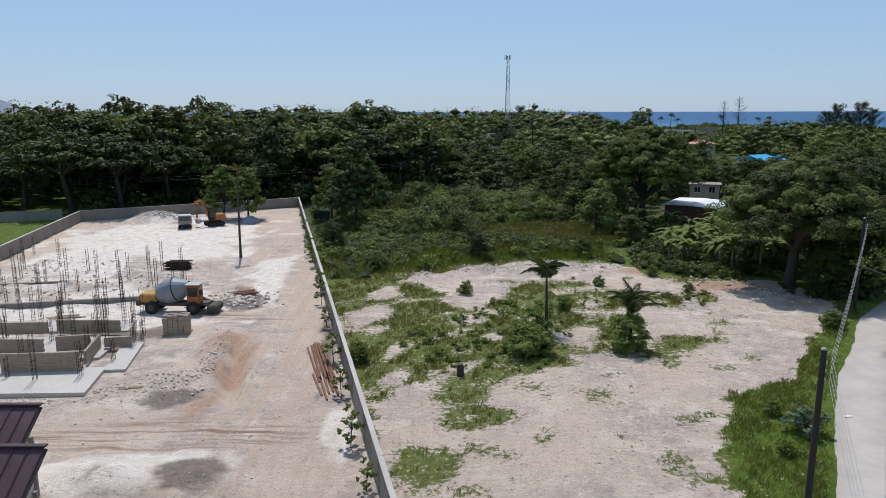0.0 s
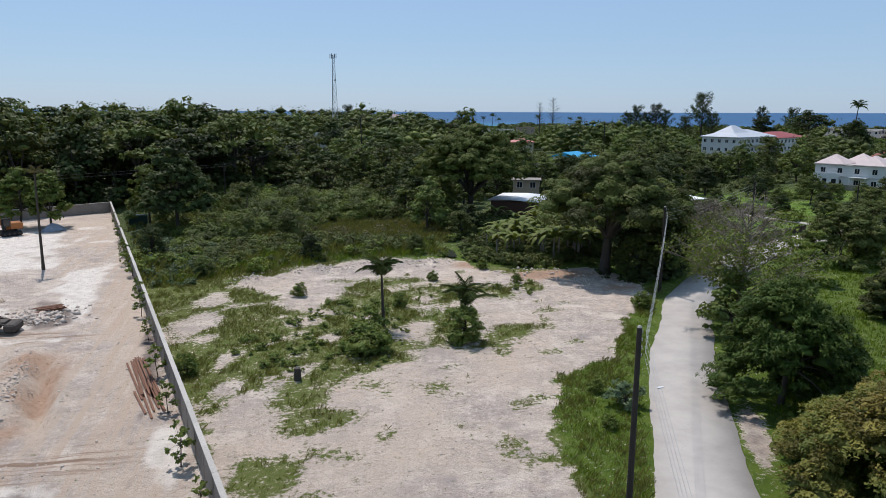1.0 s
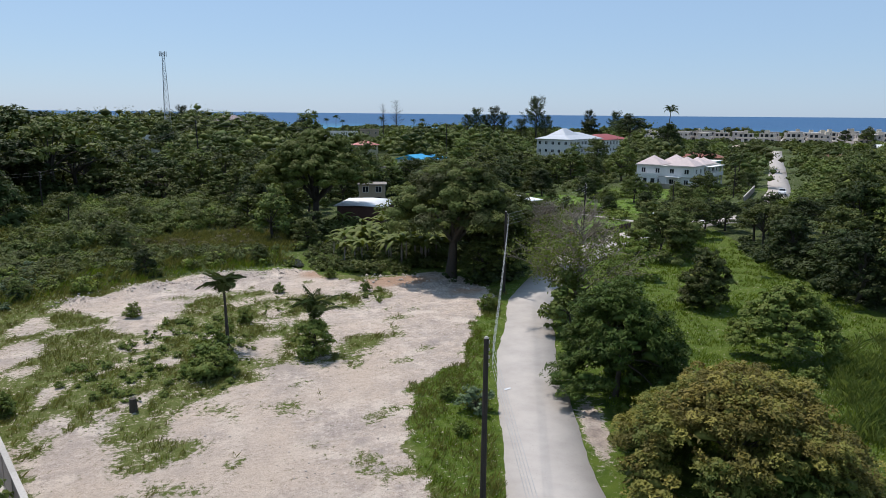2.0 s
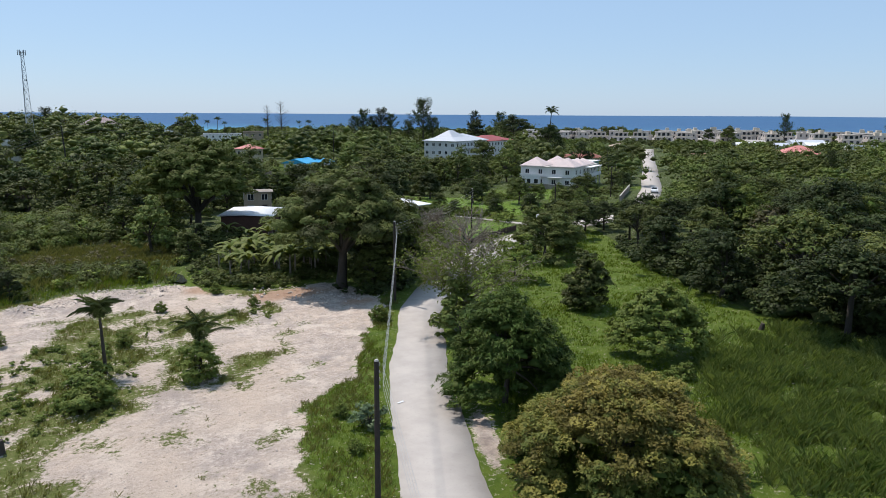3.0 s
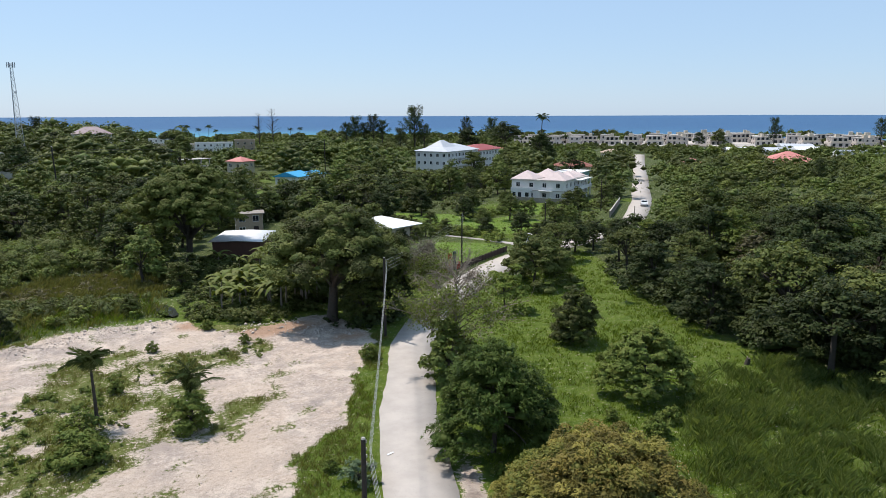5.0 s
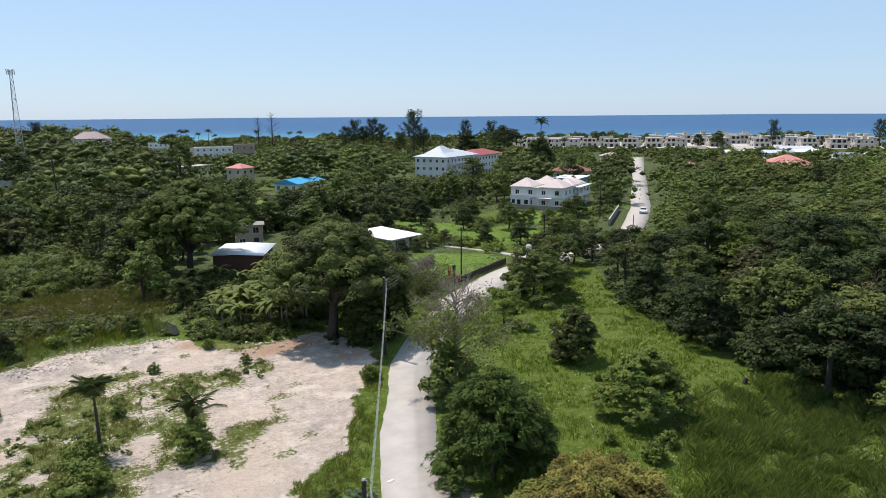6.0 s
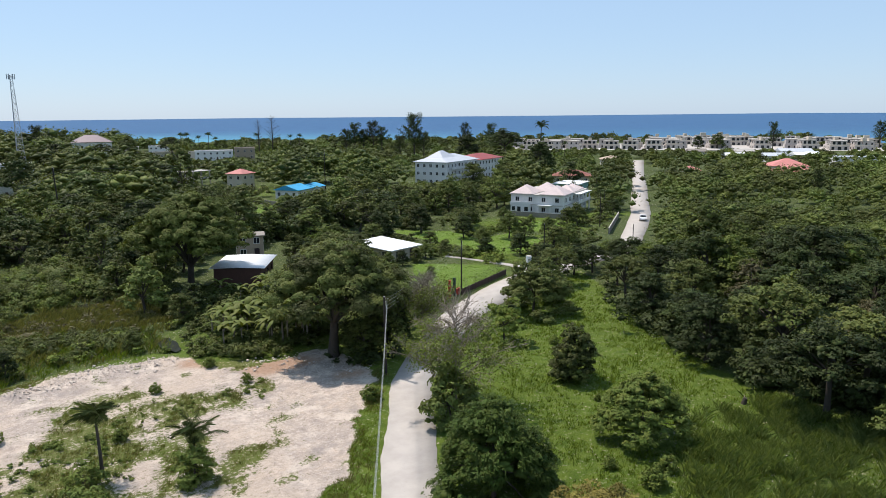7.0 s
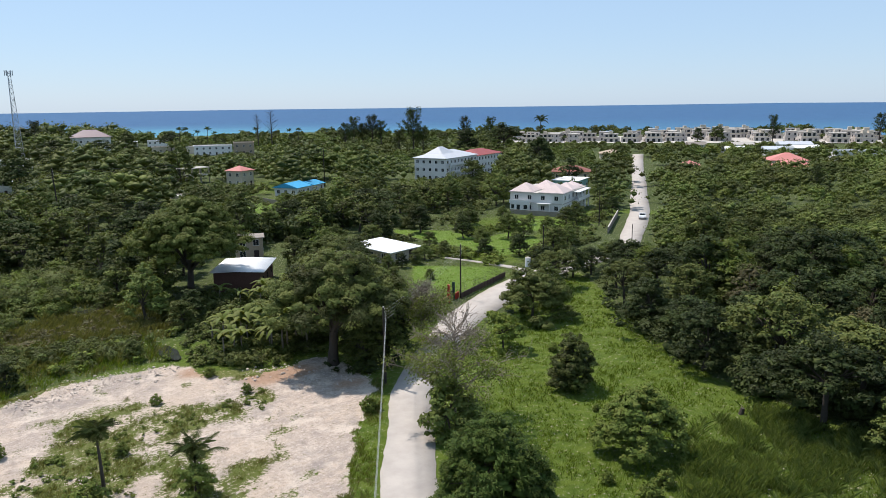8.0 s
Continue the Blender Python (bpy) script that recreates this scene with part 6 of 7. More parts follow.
for label, strip_edge, count, tall in (("clipped hedge along the upper lawn", [(97, 105.6), (123, 108), (123.5, 110), (97, 107.6)], 110, 1.2), ("flowering shrubs beside the garden drive", [(86, 104), (90.6, 104), (94.5, 111), (92, 118), (86, 122), (85.6, 116), (88.2, 110)], 90, 1.0), ("shrubs before the bungalow", [(70, 114), (76, 115.4), (83, 117), (84, 119), (76, 117.5), (70, 116.5)], 70, 1.3), ("garden bushes along the lane", [(118, 112), (128, 112), (150, 130), (146, 138), (138, 132), (126, 124), (117, 118)], 130, 1.1), ("low bushes between the lawns", [(104, 141), (110, 140), (119, 133), (119, 128), (117, 129.5), (104, 129)], 60, 0.9)):
    thicket("shrubs", strip_edge, count, (0.5, 1.3), 0.20, 46, LEAF_BRIGHT if count in (90, 60) else LEAF_MID, label, 730 + count, tall=tall)
thicket("shrubs", [(31, 99), (46, 97), (55, 103), (57, 110), (50, 113), (44, 112), (34, 117), (28, 112)], 190, (0.7, 1.7), 0.24, 36, LEAF_MID, "rank shrubs before the shed", 716)
X, Y, r = scatter([(68.0, 90.2), (68.9, 91.2), (83.5, 97.6), (84, 96.2)], 1200, 712)
P = np.c_[X, Y, r.uniform(0.2, 1.7, len(X))]
V, Q = cards(np.repeat(P, 4, 0) + r.normal(0, 0.2, (len(P) * 4, 3)), np.tile([0, 0, 1.0], (len(P) * 4, 1)), 0.16, r)
tagged(link("hedge", np_mesh("hedge", V, Q), LEAF_DARK), "clipped dark hedge behind a garden fence", "hedge", kind="stuff")


def blades(X, Y, h, w, r, lean=0.35, per=6):
    """Tufts of grass: each a few bent blades."""
    n = len(X)
    X, Y, h = np.repeat(X, per), np.repeat(Y, per), np.repeat(h, per) * r.uniform(0.5, 1.2, n * per)
    Z = land_height(X, Y)
    a = r.uniform(0, 6.283, n * per)
    bx, by = X + r.normal(0, 0.10, n * per), Y + r.normal(0, 0.10, n * per)
    ox, oy = np.cos(a), np.sin(a)
    lx, ly = r.normal(0, lean, n * per) * h + 0.15 * h, r.normal(0, lean, n * per) * h
    V = np.stack([np.c_[bx - ox * w, by - oy * w, Z], np.c_[bx + ox * w, by + oy * w, Z], np.c_[bx + lx * 0.5 + ox * w * 0.7, by + ly * 0.5 + oy * w * 0.7, Z + h * 0.7], np.c_[bx + lx, by + ly, Z + h]], 1).reshape(-1, 3)
    return V, np.arange(len(V)).reshape(-1, 4)


def grass(name, poly, count, height, width, material, label, seed, least=0.0, category="grass", lean=0.35, per=6, patch=4.0):
    X, Y, r = scatter(poly, count, seed)
    m = masks(X, Y)["bare"]
    ok = (m < 0.45 - 0.3 * r.random(len(X))) & (near_line(X, Y, ROAD) > 2.6 + r.random(len(X)) * 0.6)
    ok &= inside(X + (fnoise(X, Y, 4.0, seed + 2) - 0.5) * 9, Y + (fnoise(X, Y, 4.0, seed + 5) - 0.5) * 9, poly)
    if category == "reeds":                                      # reeds thin out towards their edge
        ok &= near_line(X, Y, poly + poly[:1]) > 5.0 * r.random(len(X)) ** 2
    ok &= fnoise(X, Y, 1.5, seed + 9) > 0.36 + 0.16 * r.random(len(X))
    X, Y = X[ok], Y[ok]
    h = height * (0.35 + 1.1 * fnoise(X, Y, patch, seed))
    V, Q = blades(X, Y, h, width, r, lean, per)
    return tagged(link(name, np_mesh(name, V, Q), material), label, category, kind="stuff")


LOT_AREA = [(-15, 86), (10, 88), (40, 70), (40, 62), (27, 47), (16, 20), (2, 14), (-8, 50)]
grass("grass", LOT_AREA, 9000, 0.24, 0.015, GRASS, "patches of rank green grass on the clearing", 801)
grass("weeds", LOT_AREA, 52000, 0.34, 0.015, WEED, "yellowish weeds on the clearing", 802, patch=2.5)
grass("grass", [(14, 14), (24, 34), (29, 44), (38, 60), (40, 66), (33, 60), (20, 47), (15, 35)], 12000, 0.26, 0.018, GRASS, "lush grass verge along the road", 803)
grass("grass", MEADOW, 40000, 0.34, 0.03, GRASS, "bright green meadow grass", 804, per=4)
grass("grass", [(20, 10), (26, 26), (32, 38), (40, 50), (44, 56), (42, 42), (34, 20)], 14000, 0.36, 0.016, GRASS, "rough grass beside the road", 805)
grass("reeds", REEDS, 21000, 0.95, 0.012, REED, "tall wind-bent reeds beyond the meadow", 806, category="reeds", lean=0.42, per=6, patch=3.0)
grass("grass", GARDEN, 16000, 0.14, 0.03, GRASS, "mown garden lawn", 807)
grass("weeds", THICKET, 9000, 1.1, 0.03, WEED, "tall dry weeds in the thicket", 808, per=4)
grass("weeds", [(-4, 98), (14, 102), (28, 98), (32, 112), (24, 118), (4, 116)], 9000, 1.0, 0.03, WEED, "dry brown reeds round the pools", 810, per=4)
grass("reeds", [(-12, 78), (-4, 82), (6, 86.5), (20, 88), (24, 90), (25, 104), (-11, 108)], 9000, 0.7, 0.028, GRASS, "tall green marsh grass behind the clearing", 809, category="reeds", per=4, patch=3.0)

# ---- standing water behind the clearing ----
WATER, _n, _l, _b = shader("still_water", 0.06, 0.0, 0.5)
_b.inputs["Base Color"].default_value = (0.035, 0.040, 0.035, 1)
for x, y, rx, ry in POOLS:
    r = np.random.default_rng(int(x))
    a = np.linspace(0, 2 * np.pi, 40, endpoint=False)
    q = 0.8 + 0.35 * vnoise(np.cos(a) * 3 + x, np.sin(a) * 3, 1.0, 2)
    V = np.concatenate([np.c_[x + rx * q * np.cos(a), y + ry * q * np.sin(a), np.full(40, -0.22)], [[x, y, -0.22]]])
    i = np.arange(40)
    tagged(link("puddle", np_mesh("puddle", V, np.c_[i, (i + 1) % 40, np.full(40, 40)]), WATER), "shallow dark puddle in the thicket", "puddle", kind="structure")


# ---- far single trees ----
def casuarina(name, seed, h, w, label, bare=0.0):
    """A tall feathery tree: a thin trunk, rising branches and fine needle tufts."""
    r = np.random.default_rng(seed)
    top = thing(name, Matrix(), label, "tree")
    paths = [[((0, 0, -0.3), 0.5), ((0.2, 0, h * 0.5), 0.36), ((0, 0.2, h), 0.06)]]
    P = []
    for k in range(34):
        z = h * (0.30 + 0.68 * k / 34)
        a = k * 2.4 + r.normal(0, 0.4)
        L = w / 2 * (1.15 - 0.75 * (z / h) ** 2) * r.uniform(0.5, 1.1)
        e = np.array([L * math.cos(a), L * math.sin(a), z + L * r.uniform(0.35, 1.0)])
        paths.append(limb(r, (0.1, 0.1, z), e, 0.17, 0.06, 0.04, 4))
        if r.random() > bare:
            u = r.uniform(0.3, 1.08, 120)[:, None]
            P.append(np.array([0, 0, z]) * (1 - u) + e * u + r.normal(0, 0.6, (120, 3)))
    V, Q = tubes(paths[:1], 5)
    link("trunk", np_mesh("trunk", V, Q), BARK, top)
    for path in paths[1:]:
        V, Q = tubes([path], 4)
        link("branch", np_mesh("branch", V, Q), BARK, top)
    if P:
        P = np.concatenate(P)
        V, Q = cards(P, np.tile([0, 0, 0.6], (len(P), 1)), 0.5, r, 1.0, 0.26)
        link("crown", np_mesh("crown", V, Q), LEAF_DARK, top)
    return top


cas = casuarina("casuarina", 901, 22, 15, "tall feathery casuarina on the skyline", 0.1)
stand(cas, 252, 457)
for x, y, s, t in ((258, 455, 0.8, 1.0), (247, 461, 0.85, 0.95), (268, 446, 0.8, 1.1), (244, 357, 0.8, 1.0), (263, 450, 1.0, 1.05), (239, 360, 1.15, 1.1), (319, 413, 0.75, 1.3), (333, 401, 0.9, 1.05), (455, 256, 0.7, 1.35), (592, 248, 0.9, 1.0), (66, 597, 1.0, 1.0), (239, 118, 0.42, 1.0), (600, 240, 0.9, 0.9), (232, 365, 0.8, 0.9)):
    copy_thing(cas, place(x, y, x, s, t))
stand(casuarina("dead_tree", 902, 29, 13, "tall dead casuarina with bare broken branches", 1.0), 209, 505)
stand(casuarina("dead_tree", 903, 26, 9, "slim dead casuarina with bare branches", 1.0), 200, 509)
far_palm = stand(palm("coconut_palm", 904, 15, 13, 3.6, "tall coconut palm near the shore", 0.04, 0.22, leaf=1.0), 152, 540, 0)
for x, y, s in ((157, 539, 1.0), (165, 537, 0.86), (171, 535, 1.0), (176, 533, 0.8), (204, 523, 0.95), (227, 513, 0.85), (233, 511, 0.88), (277, 291, 1.45), (301, 295, 0.75), (195, 175, 0.55), (162, 142, 0.5), (157, 139, 0.42), (166, 148, 0.45)):
    copy_thing(far_palm, place(x, y, x * 0.7, s))
for x, y, h, k in ((229, 240, 17, 1), (236, 246, 14, 1), (72, 557, 20, 4), (60, 585, 17, 1), (109, 510, 17, 3), (136, 503, 15, 4), (504, 329, 13, 3), (492, 338, 11, 1), (190, 219, 11, 3), (164, 207, 12, 2), (285, 330, 20, 4), (268, 345, 18, 1), (300, 352, 18, 3)):
    tagged(copy_thing(KINDS[k], place(x, y, x, h / 11.0)), "large dark tree standing above the far woods")


# ---- tower, poles and wires ----
def lattice_tower(x, y, h):
    """A three-legged lattice mast with antennas and a dish."""
    top = thing("radio_mast", pose(x, y, 0), "grey steel lattice mast with antennas on top", "mast")
    def leg(k, z):
        a, q = k * 2.0944, 2.6 - 1.9 * z / h
        return Vector((q * math.cos(a), q * math.sin(a), z))
    N = 16
    for k in range(3):
        bm = bmesh.new()
        add_bar(bm, leg(k, 0), leg(k, h), 0.11, 6)
        part("leg", bm, STEEL_WHITE, top)
    for k in range(3):
        for i in range(N):
            z0, z1 = h * i / N, h * (i + 1) / N
            for a, b in ((leg(k, z0), leg((k + 1) % 3, z1)), (leg((k + 1) % 3, z0), leg(k, z1)), (leg(k, z1), leg((k + 1) % 3, z1))):
                bm = bmesh.new()
                add_bar(bm, a, b, 0.06)
                part("brace", bm, STEEL_WHITE, top)
    for k in range(6):
        a = k * 1.047
        bm = box(-0.18, 0.18, -0.1, 0.1, 0, 2.6, 0.03)
        ob = part("antenna", bm, STEEL_WHITE, top, "pale panel antenna")
        ob.matrix_basis = Matrix.Translation((1.7 * math.cos(a), 1.7 * math.sin(a), h - 2.0)) @ Matrix.Rotation(a, 4, "Z")
    bm = bmesh.new()
    for k in range(6):
        a = k * 1.047
        add_bar(bm, (0, 0, h - 0.6), (1.7 * math.cos(a), 1.7 * math.sin(a), h - 0.6), 0.06)
    part("headframe", bm, STEEL_WHITE, top)
    for z, a in ((h * 0.72, 0.5), (h * 0.62, 2.2)):
        part("dish", cyl(0.6, 0.5, 0.35, 14, Matrix.Translation((0.9 * math.cos(a), 0.9 * math.sin(a), z)) @ Matrix.Rotation(1.57, 4, "Y")), STEEL_WHITE, top)
    return top


lattice_tower(38.3, 417.5, 49.5)


def pole(x, y, h, label, r0=0.16, arms=1, lean=(0, 0), insul=True):
    """A wooden utility pole with insulators."""
    top = thing("utility_pole", pose(x, y, 0, lean[0], lean[1], 32), label, "utility pole")
    part("post", cyl(r0, r0 * 0.72, h + 0.5, 12, Matrix.Translation((0, 0, -0.5))), WOOD_POLE, top)
    part("cap", cyl(r0 * 0.75, r0 * 0.5, 0.08, 12, Matrix.Translation((0, 0, h))), CONCRETE_PALE, top, "pale metal cap")
    if insul:
        for k in range(4):
            bm = bmesh.new()
            add_bar(bm, (0.0, 0, h - 0.25 - 0.38 * k), (0.28, 0, h - 0.25 - 0.38 * k), 0.02)
            ob = part("bracket", bm, STEEL_WHITE, top)
            part("insulator", cyl(0.05, 0.04, 0.14, 8, Matrix.Translation((0.28, 0, h - 0.32 - 0.38 * k))), CONCRETE_PALE, ob, "white ceramic insulator")
    return top


POLE_A, POLE_B, POLE_0 = (16.5, 28.9), (40.0, 65.9), (-2.0, -12.0)
pole(*POLE_A, 9.0, "dark wooden utility pole on the grass verge")
pole(*POLE_B, 9.0, "dark wooden utility pole under the shade tree")
pole(*POLE_0, 9.0, "dark wooden utility pole behind the clearing")
pole(68.6, 89.4, 8.9, "wooden utility pole beside the garden gate", 0.13)
pole(97.3, 100.2, 7.4, "wooden utility pole by the road", 0.13)
pole(138.3, 122.4, 7.6, "wooden utility pole by the far road", 0.13)
pole(125.8, 101.6, 4.4, "short wooden post by the road", 0.1, insul=False)
pole(126.0, 252.9, 15.0, "tall dark utility pole above the trees", 0.2)
pole(25.4, 193.0, 17.0, "tall leaning dark utility pole above the trees", 0.2, lean=(0, -3))


def cable(name, a, b, sag, rad, material, label):
    c = bpy.data.curves.new(name, "CURVE")
    c.dimensions, c.bevel_depth, c.bevel_resolution = "3D", rad, 1
    sp = c.splines.new("POLY")
    sp.points.add(16)
    a, b = Vector(a), Vector(b)
    for i in range(17):
        u = i / 16
        q = a.lerp(b, u)
        sp.points[i].co = (q.x, q.y, q.z - 4 * sag * u * (1 - u), 1)
    c.materials.append(material)
    return tagged(new(name, c), label, "cable", "overhead cables")


off = Vector((0.843, -0.537, 0)) * 0.3
for k in range(4):
    z = 8.78 - 0.38 * k
    for p, q, s in ((POLE_0, POLE_A, 0.5), (POLE_A, POLE_B, 0.5), (POLE_B, (68.6, 89.4), 0.4)):
        z1 = z - 0.1 if q == (68.6, 89.4) else z
        cable("cable", Vector((*p, z)) + off, Vector((*q, z1)) + off, s, 0.008, CABLE, "thin pale overhead cable along the road")
for k in range(2):
    cable("cable", (-110, 116, 5.6 - 0.55 * k), (-8.0, 143.5, 8.4 - 0.5 * k), 0.5, 0.028, CABLE_DARK, "thin dark overhead cable before the woods")
    cable("cable", (-8.0, 143.5, 8.4 - 0.5 * k), (25.4, 193.0, 16.2 - 0.7 * k), 0.6, 0.028, CABLE_DARK, "thin dark overhead cable before the woods")
    cable("cable", (25.4, 193.0, 16.4 - 0.7 * k), (126, 252.9, 14.4 - 0.7 * k), 1.2, 0.03, CABLE_DARK, "thin dark overhead cable before the woods")
pole(-8.0, 143.5, 8.6, "thin dark utility pole in the thicket", 0.12)
thicket("shrubs", GARDEN, 90, (0.5, 1.3), 0.20, 45, LEAF_SCRUB, "ornamental shrubs in the garden", 720)

# ---- the building site ----
def wheel(parent, x, y, z, rad, w):
    m = Matrix.Translation((x, y - w / 2, z)) @ Matrix.Rotation(-math.pi / 2, 4, "X")
    ob = part("wheel", cyl(rad, rad, w, 20, m), BLACK, parent, "black rubber tyre")
    part("rim", cyl(rad * 0.5, rad * 0.5, w + 0.04, 14, Matrix.Translation((0, -0.02, 0)) @ m), MUDDY_STEEL, ob)


def concrete_mixer(m):
    """A self-loading concrete mixer, front towards +x."""
    top = thing("concrete_mixer", m, "muddy self-loading concrete mixer with a grey drum", "concrete mixer")
    part("chassis", box(-3.4, 3.0, -0.55, 0.55, 0.65, 1.0, 0.04), MUDDY_STEEL, top)
    for x in (-2.3, 1.7):
        for y in (-0.95, 0.95):
            wheel(top, x, y, 0.6, 0.6, 0.45)
    part("engine_cover", box(-3.5, -1.9, -0.85, 0.85, 1.0, 1.85, 0.12), YELLOW, top, "yellow engine cover")
    part("counterweight", box(-3.9, -3.4, -0.9, 0.9, 0.7, 1.25, 0.08), MUDDY_STEEL, top)
    bm = bmesh.new()
    prof = [(-1.5, 0.25), (-1.35, 0.85), (-0.5, 1.2), (0.45, 1.2), (1.3, 0.75), (1.75, 0.5)]
    d = Matrix.Translation((-0.55, 0, 2.05)) @ Matrix.Rotation(math.radians(-15), 4, "Y") @ Matrix.Rotation(math.pi / 2, 4, "Y")
    for (z0, r0), (z1, r1) in zip(prof, prof[1:]):
        add_cyl(bm, d @ Matrix.Translation((0, 0, z0)), r0, r1, z1 - z0, 20, caps=(z0 == -1.5))
    part("drum", bm, DRUM_GREY, top, "grey conical mixing drum")
    bm = bmesh.new()
    add_cyl(bm, d @ Matrix.Translation((0, 0, 0.35)), 1.25, 1.25, 0.12, 24)
    part("drum_ring", bm, MUDDY_STEEL, top)
    part("chute", box(1.1, 1.9, -0.3, 0.3, 1.9, 2.7, 0.05), MUDDY_STEEL, top)
    cab = part("cab", box(1.1, 2.3, -0.95, 0.1, 1.0, 2.75, 0.08), ORANGE, top, "faded orange cab")
    part("windscreen", box(2.29, 2.33, -0.85, 0.0, 1.7, 2.6), GLASS, cab)
    part("side_window", box(1.25, 2.15, -0.98, -0.94, 1.7, 2.55), GLASS, cab)
    part("cab_roof", box(1.0, 2.4, -1.05, 0.2, 2.75, 2.87, 0.03), CONCRETE_PALE, cab)
    for y in (-0.75, 0.75):
        bm = bmesh.new()
        add_bar(bm, (1.2, y, 1.3), (3.2, y, 0.75), 0.1, 6)
        part("loading_arm", bm, MUDDY_STEEL, top)
    part("bucket", box(2.95, 3.9, -1.0, 1.0, 0.12, 0.85, 0.15), MUDDY_STEEL, top)


concrete_mixer(pose(-24.7, 66.0, 0, 0, 0, -3))


def excavator(m):
    top = thing("excavator", m, "orange tracked excavator with its boom folded", "excavator")
    for y in (-1.05, 1.05):
        tr = part("track", box(-1.8, 1.8, y - 0.28, y + 0.28, 0.02, 0.85, 0.25), BLACK, top)
        for x in (-1.2, -0.4, 0.4, 1.2):
            part("roller", cyl(0.2, 0.2, 0.62, 10, Matrix.Translation((x, y - 0.31, 0.4)) @ Matrix.Rotation(-math.pi / 2, 4, "X")), MUDDY_STEEL, tr)
    part("turntable", cyl(0.8, 0.8, 0.3, 16, Matrix.Translation((0, 0, 0.85))), MUDDY_STEEL, top)
    part("body", box(-2.0, 0.9, -1.25, 1.25, 1.1, 2.1, 0.1), ORANGE, top)
    cab = part("cab", box(0.0, 1.3, 0.3, 1.25, 1.1, 2.9, 0.1), BLACK, top, "dark glazed cab")
    part("window", box(0.1, 1.2, 1.24, 1.27, 1.7, 2.7), GLASS, cab)
    for name, a, b, w in (("boom", (0.9, -0.3, 1.7), (2.4, -0.3, 4.6), 0.26), ("boom", (2.4, -0.3, 4.6), (3.6, -0.3, 4.3), 0.22), ("stick", (3.6, -0.3, 4.3), (3.3, -0.3, 1.6), 0.17)):
        bm = bmesh.new()
        add_bar(bm, a, b, w, 4)
        part(name, bm, ORANGE, top)
    bm = bmesh.new()
    add_bar(bm, (1.3, -0.3, 1.6), (2.2, -0.3, 3.6), 0.08, 6)
    part("piston", bm, STEEL_WHITE, top)
    part("bucket", box(2.7, 3.6, -0.85, 0.25, 0.6, 1.5, 0.2), STEEL_WHITE, top)


excavator(pose(-37.6, 117.4, 0, 0, 0, 215) @ Matrix.Diagonal((0.82, 0.82, 0.95, 1)))


def lorry(m):
    top = thing("lorry", m, "small dark lorry with a white cab roof", "lorry")
    part("chassis", box(-2.6, 2.4, -0.5, 0.5, 0.5, 0.75), BLACK, top)
    for x in (-1.7, 1.6):
        for y in (-0.8, 0.8):
            wheel(top, x, y, 0.42, 0.42, 0.28)
    cab = part("cab", box(1.0, 2.6, -1.0, 1.0, 0.7, 2.2, 0.12), CONCRETE, top)
    part("windscreen", box(2.58, 2.62, -0.85, 0.85, 1.4, 2.05), GLASS, cab)
    part("cab_roof", box(0.95, 2.55, -1.02, 1.02, 2.2, 2.3, 0.04), CAR_WHITE, cab)
    part("bumper", box(2.6, 2.75, -1.0, 1.0, 0.45, 0.75, 0.03), BLACK, top)
    for y in (-0.75, 0.75):
        part("headlight", box(2.6, 2.64, y - 0.13, y + 0.13, 0.85, 1.02), STEEL_WHITE, top)
    bm = bmesh.new()
    for a in ((-2.7, 0.9, -1.05, -0.97, 0.75, 1.7), (-2.7, 0.9, 0.97, 1.05, 0.75, 1.7), (-2.7, -2.6, -0.97, 0.97, 0.75, 1.7), (0.82, 0.9, -0.97, 0.97, 0.75, 1.7), (-2.6, 0.82, -0.97, 0.97, 0.75, 0.82)):
        add_box(bm, *a)
    part("tipper_bed", bm, MUDDY_STEEL, top)


lorry(pose(-42.0, 116.0, 0, 0, 0, -70))


def block_mesh():
    bm = box(-0.2, 0.2, -0.095, 0.095, 0, 0.19, 0.012)
    me = bpy.data.meshes.new("block")
    bm.to_mesh(me)
    bm.free()
    me.materials.append(BLOCK)
    return me


BLOCK_ME = block_mesh()


def block_wall(a, b, courses, z0=0.3):
    """A low wall of laid concrete blocks, each a piece of its own."""
    a, b = Vector((*a, z0)), Vector((*b, z0))
    d = b - a
    n = max(2, int(d.length / 0.42))
    top = thing("block_wall", Matrix.Translation(a) @ Matrix.Rotation(math.atan2(d.y, d.x), 4, "Z"), "unfinished low wall of grey concrete blocks", "wall", "foundation walls")
    part("mortar", box(0.02, n * 0.42 - 0.02, -0.075, 0.075, 0, courses * 0.205 - 0.03), CONCRETE, top)
    for k in range(courses):
        for i in range(n):
            ob = new("block", BLOCK_ME)
            ob.parent = top
            ob.matrix_basis = Matrix.Translation((0.21 + i * 0.42 + (0.05 if k % 2 else 0), random.uniform(-0.008, 0.008), k * 0.205))
    return top


for a, b, c in (((-31.4, 49.0), (-25.8, 49.5), 7), ((-26.2, 50.7), (-27.1, 55.0), 5), ((-36.0, 53.0), (-30.4, 53.0), 6), ((-29.9, 53.6), (-27.3, 54.2), 6), ((-26.6, 54.6), (-24.3, 55.0), 4), ((-38.5, 57.9), (-32.9, 58.2), 5), ((-32.6, 58.8), (-26.8, 58.7), 5)):
    block_wall(a, b, c)


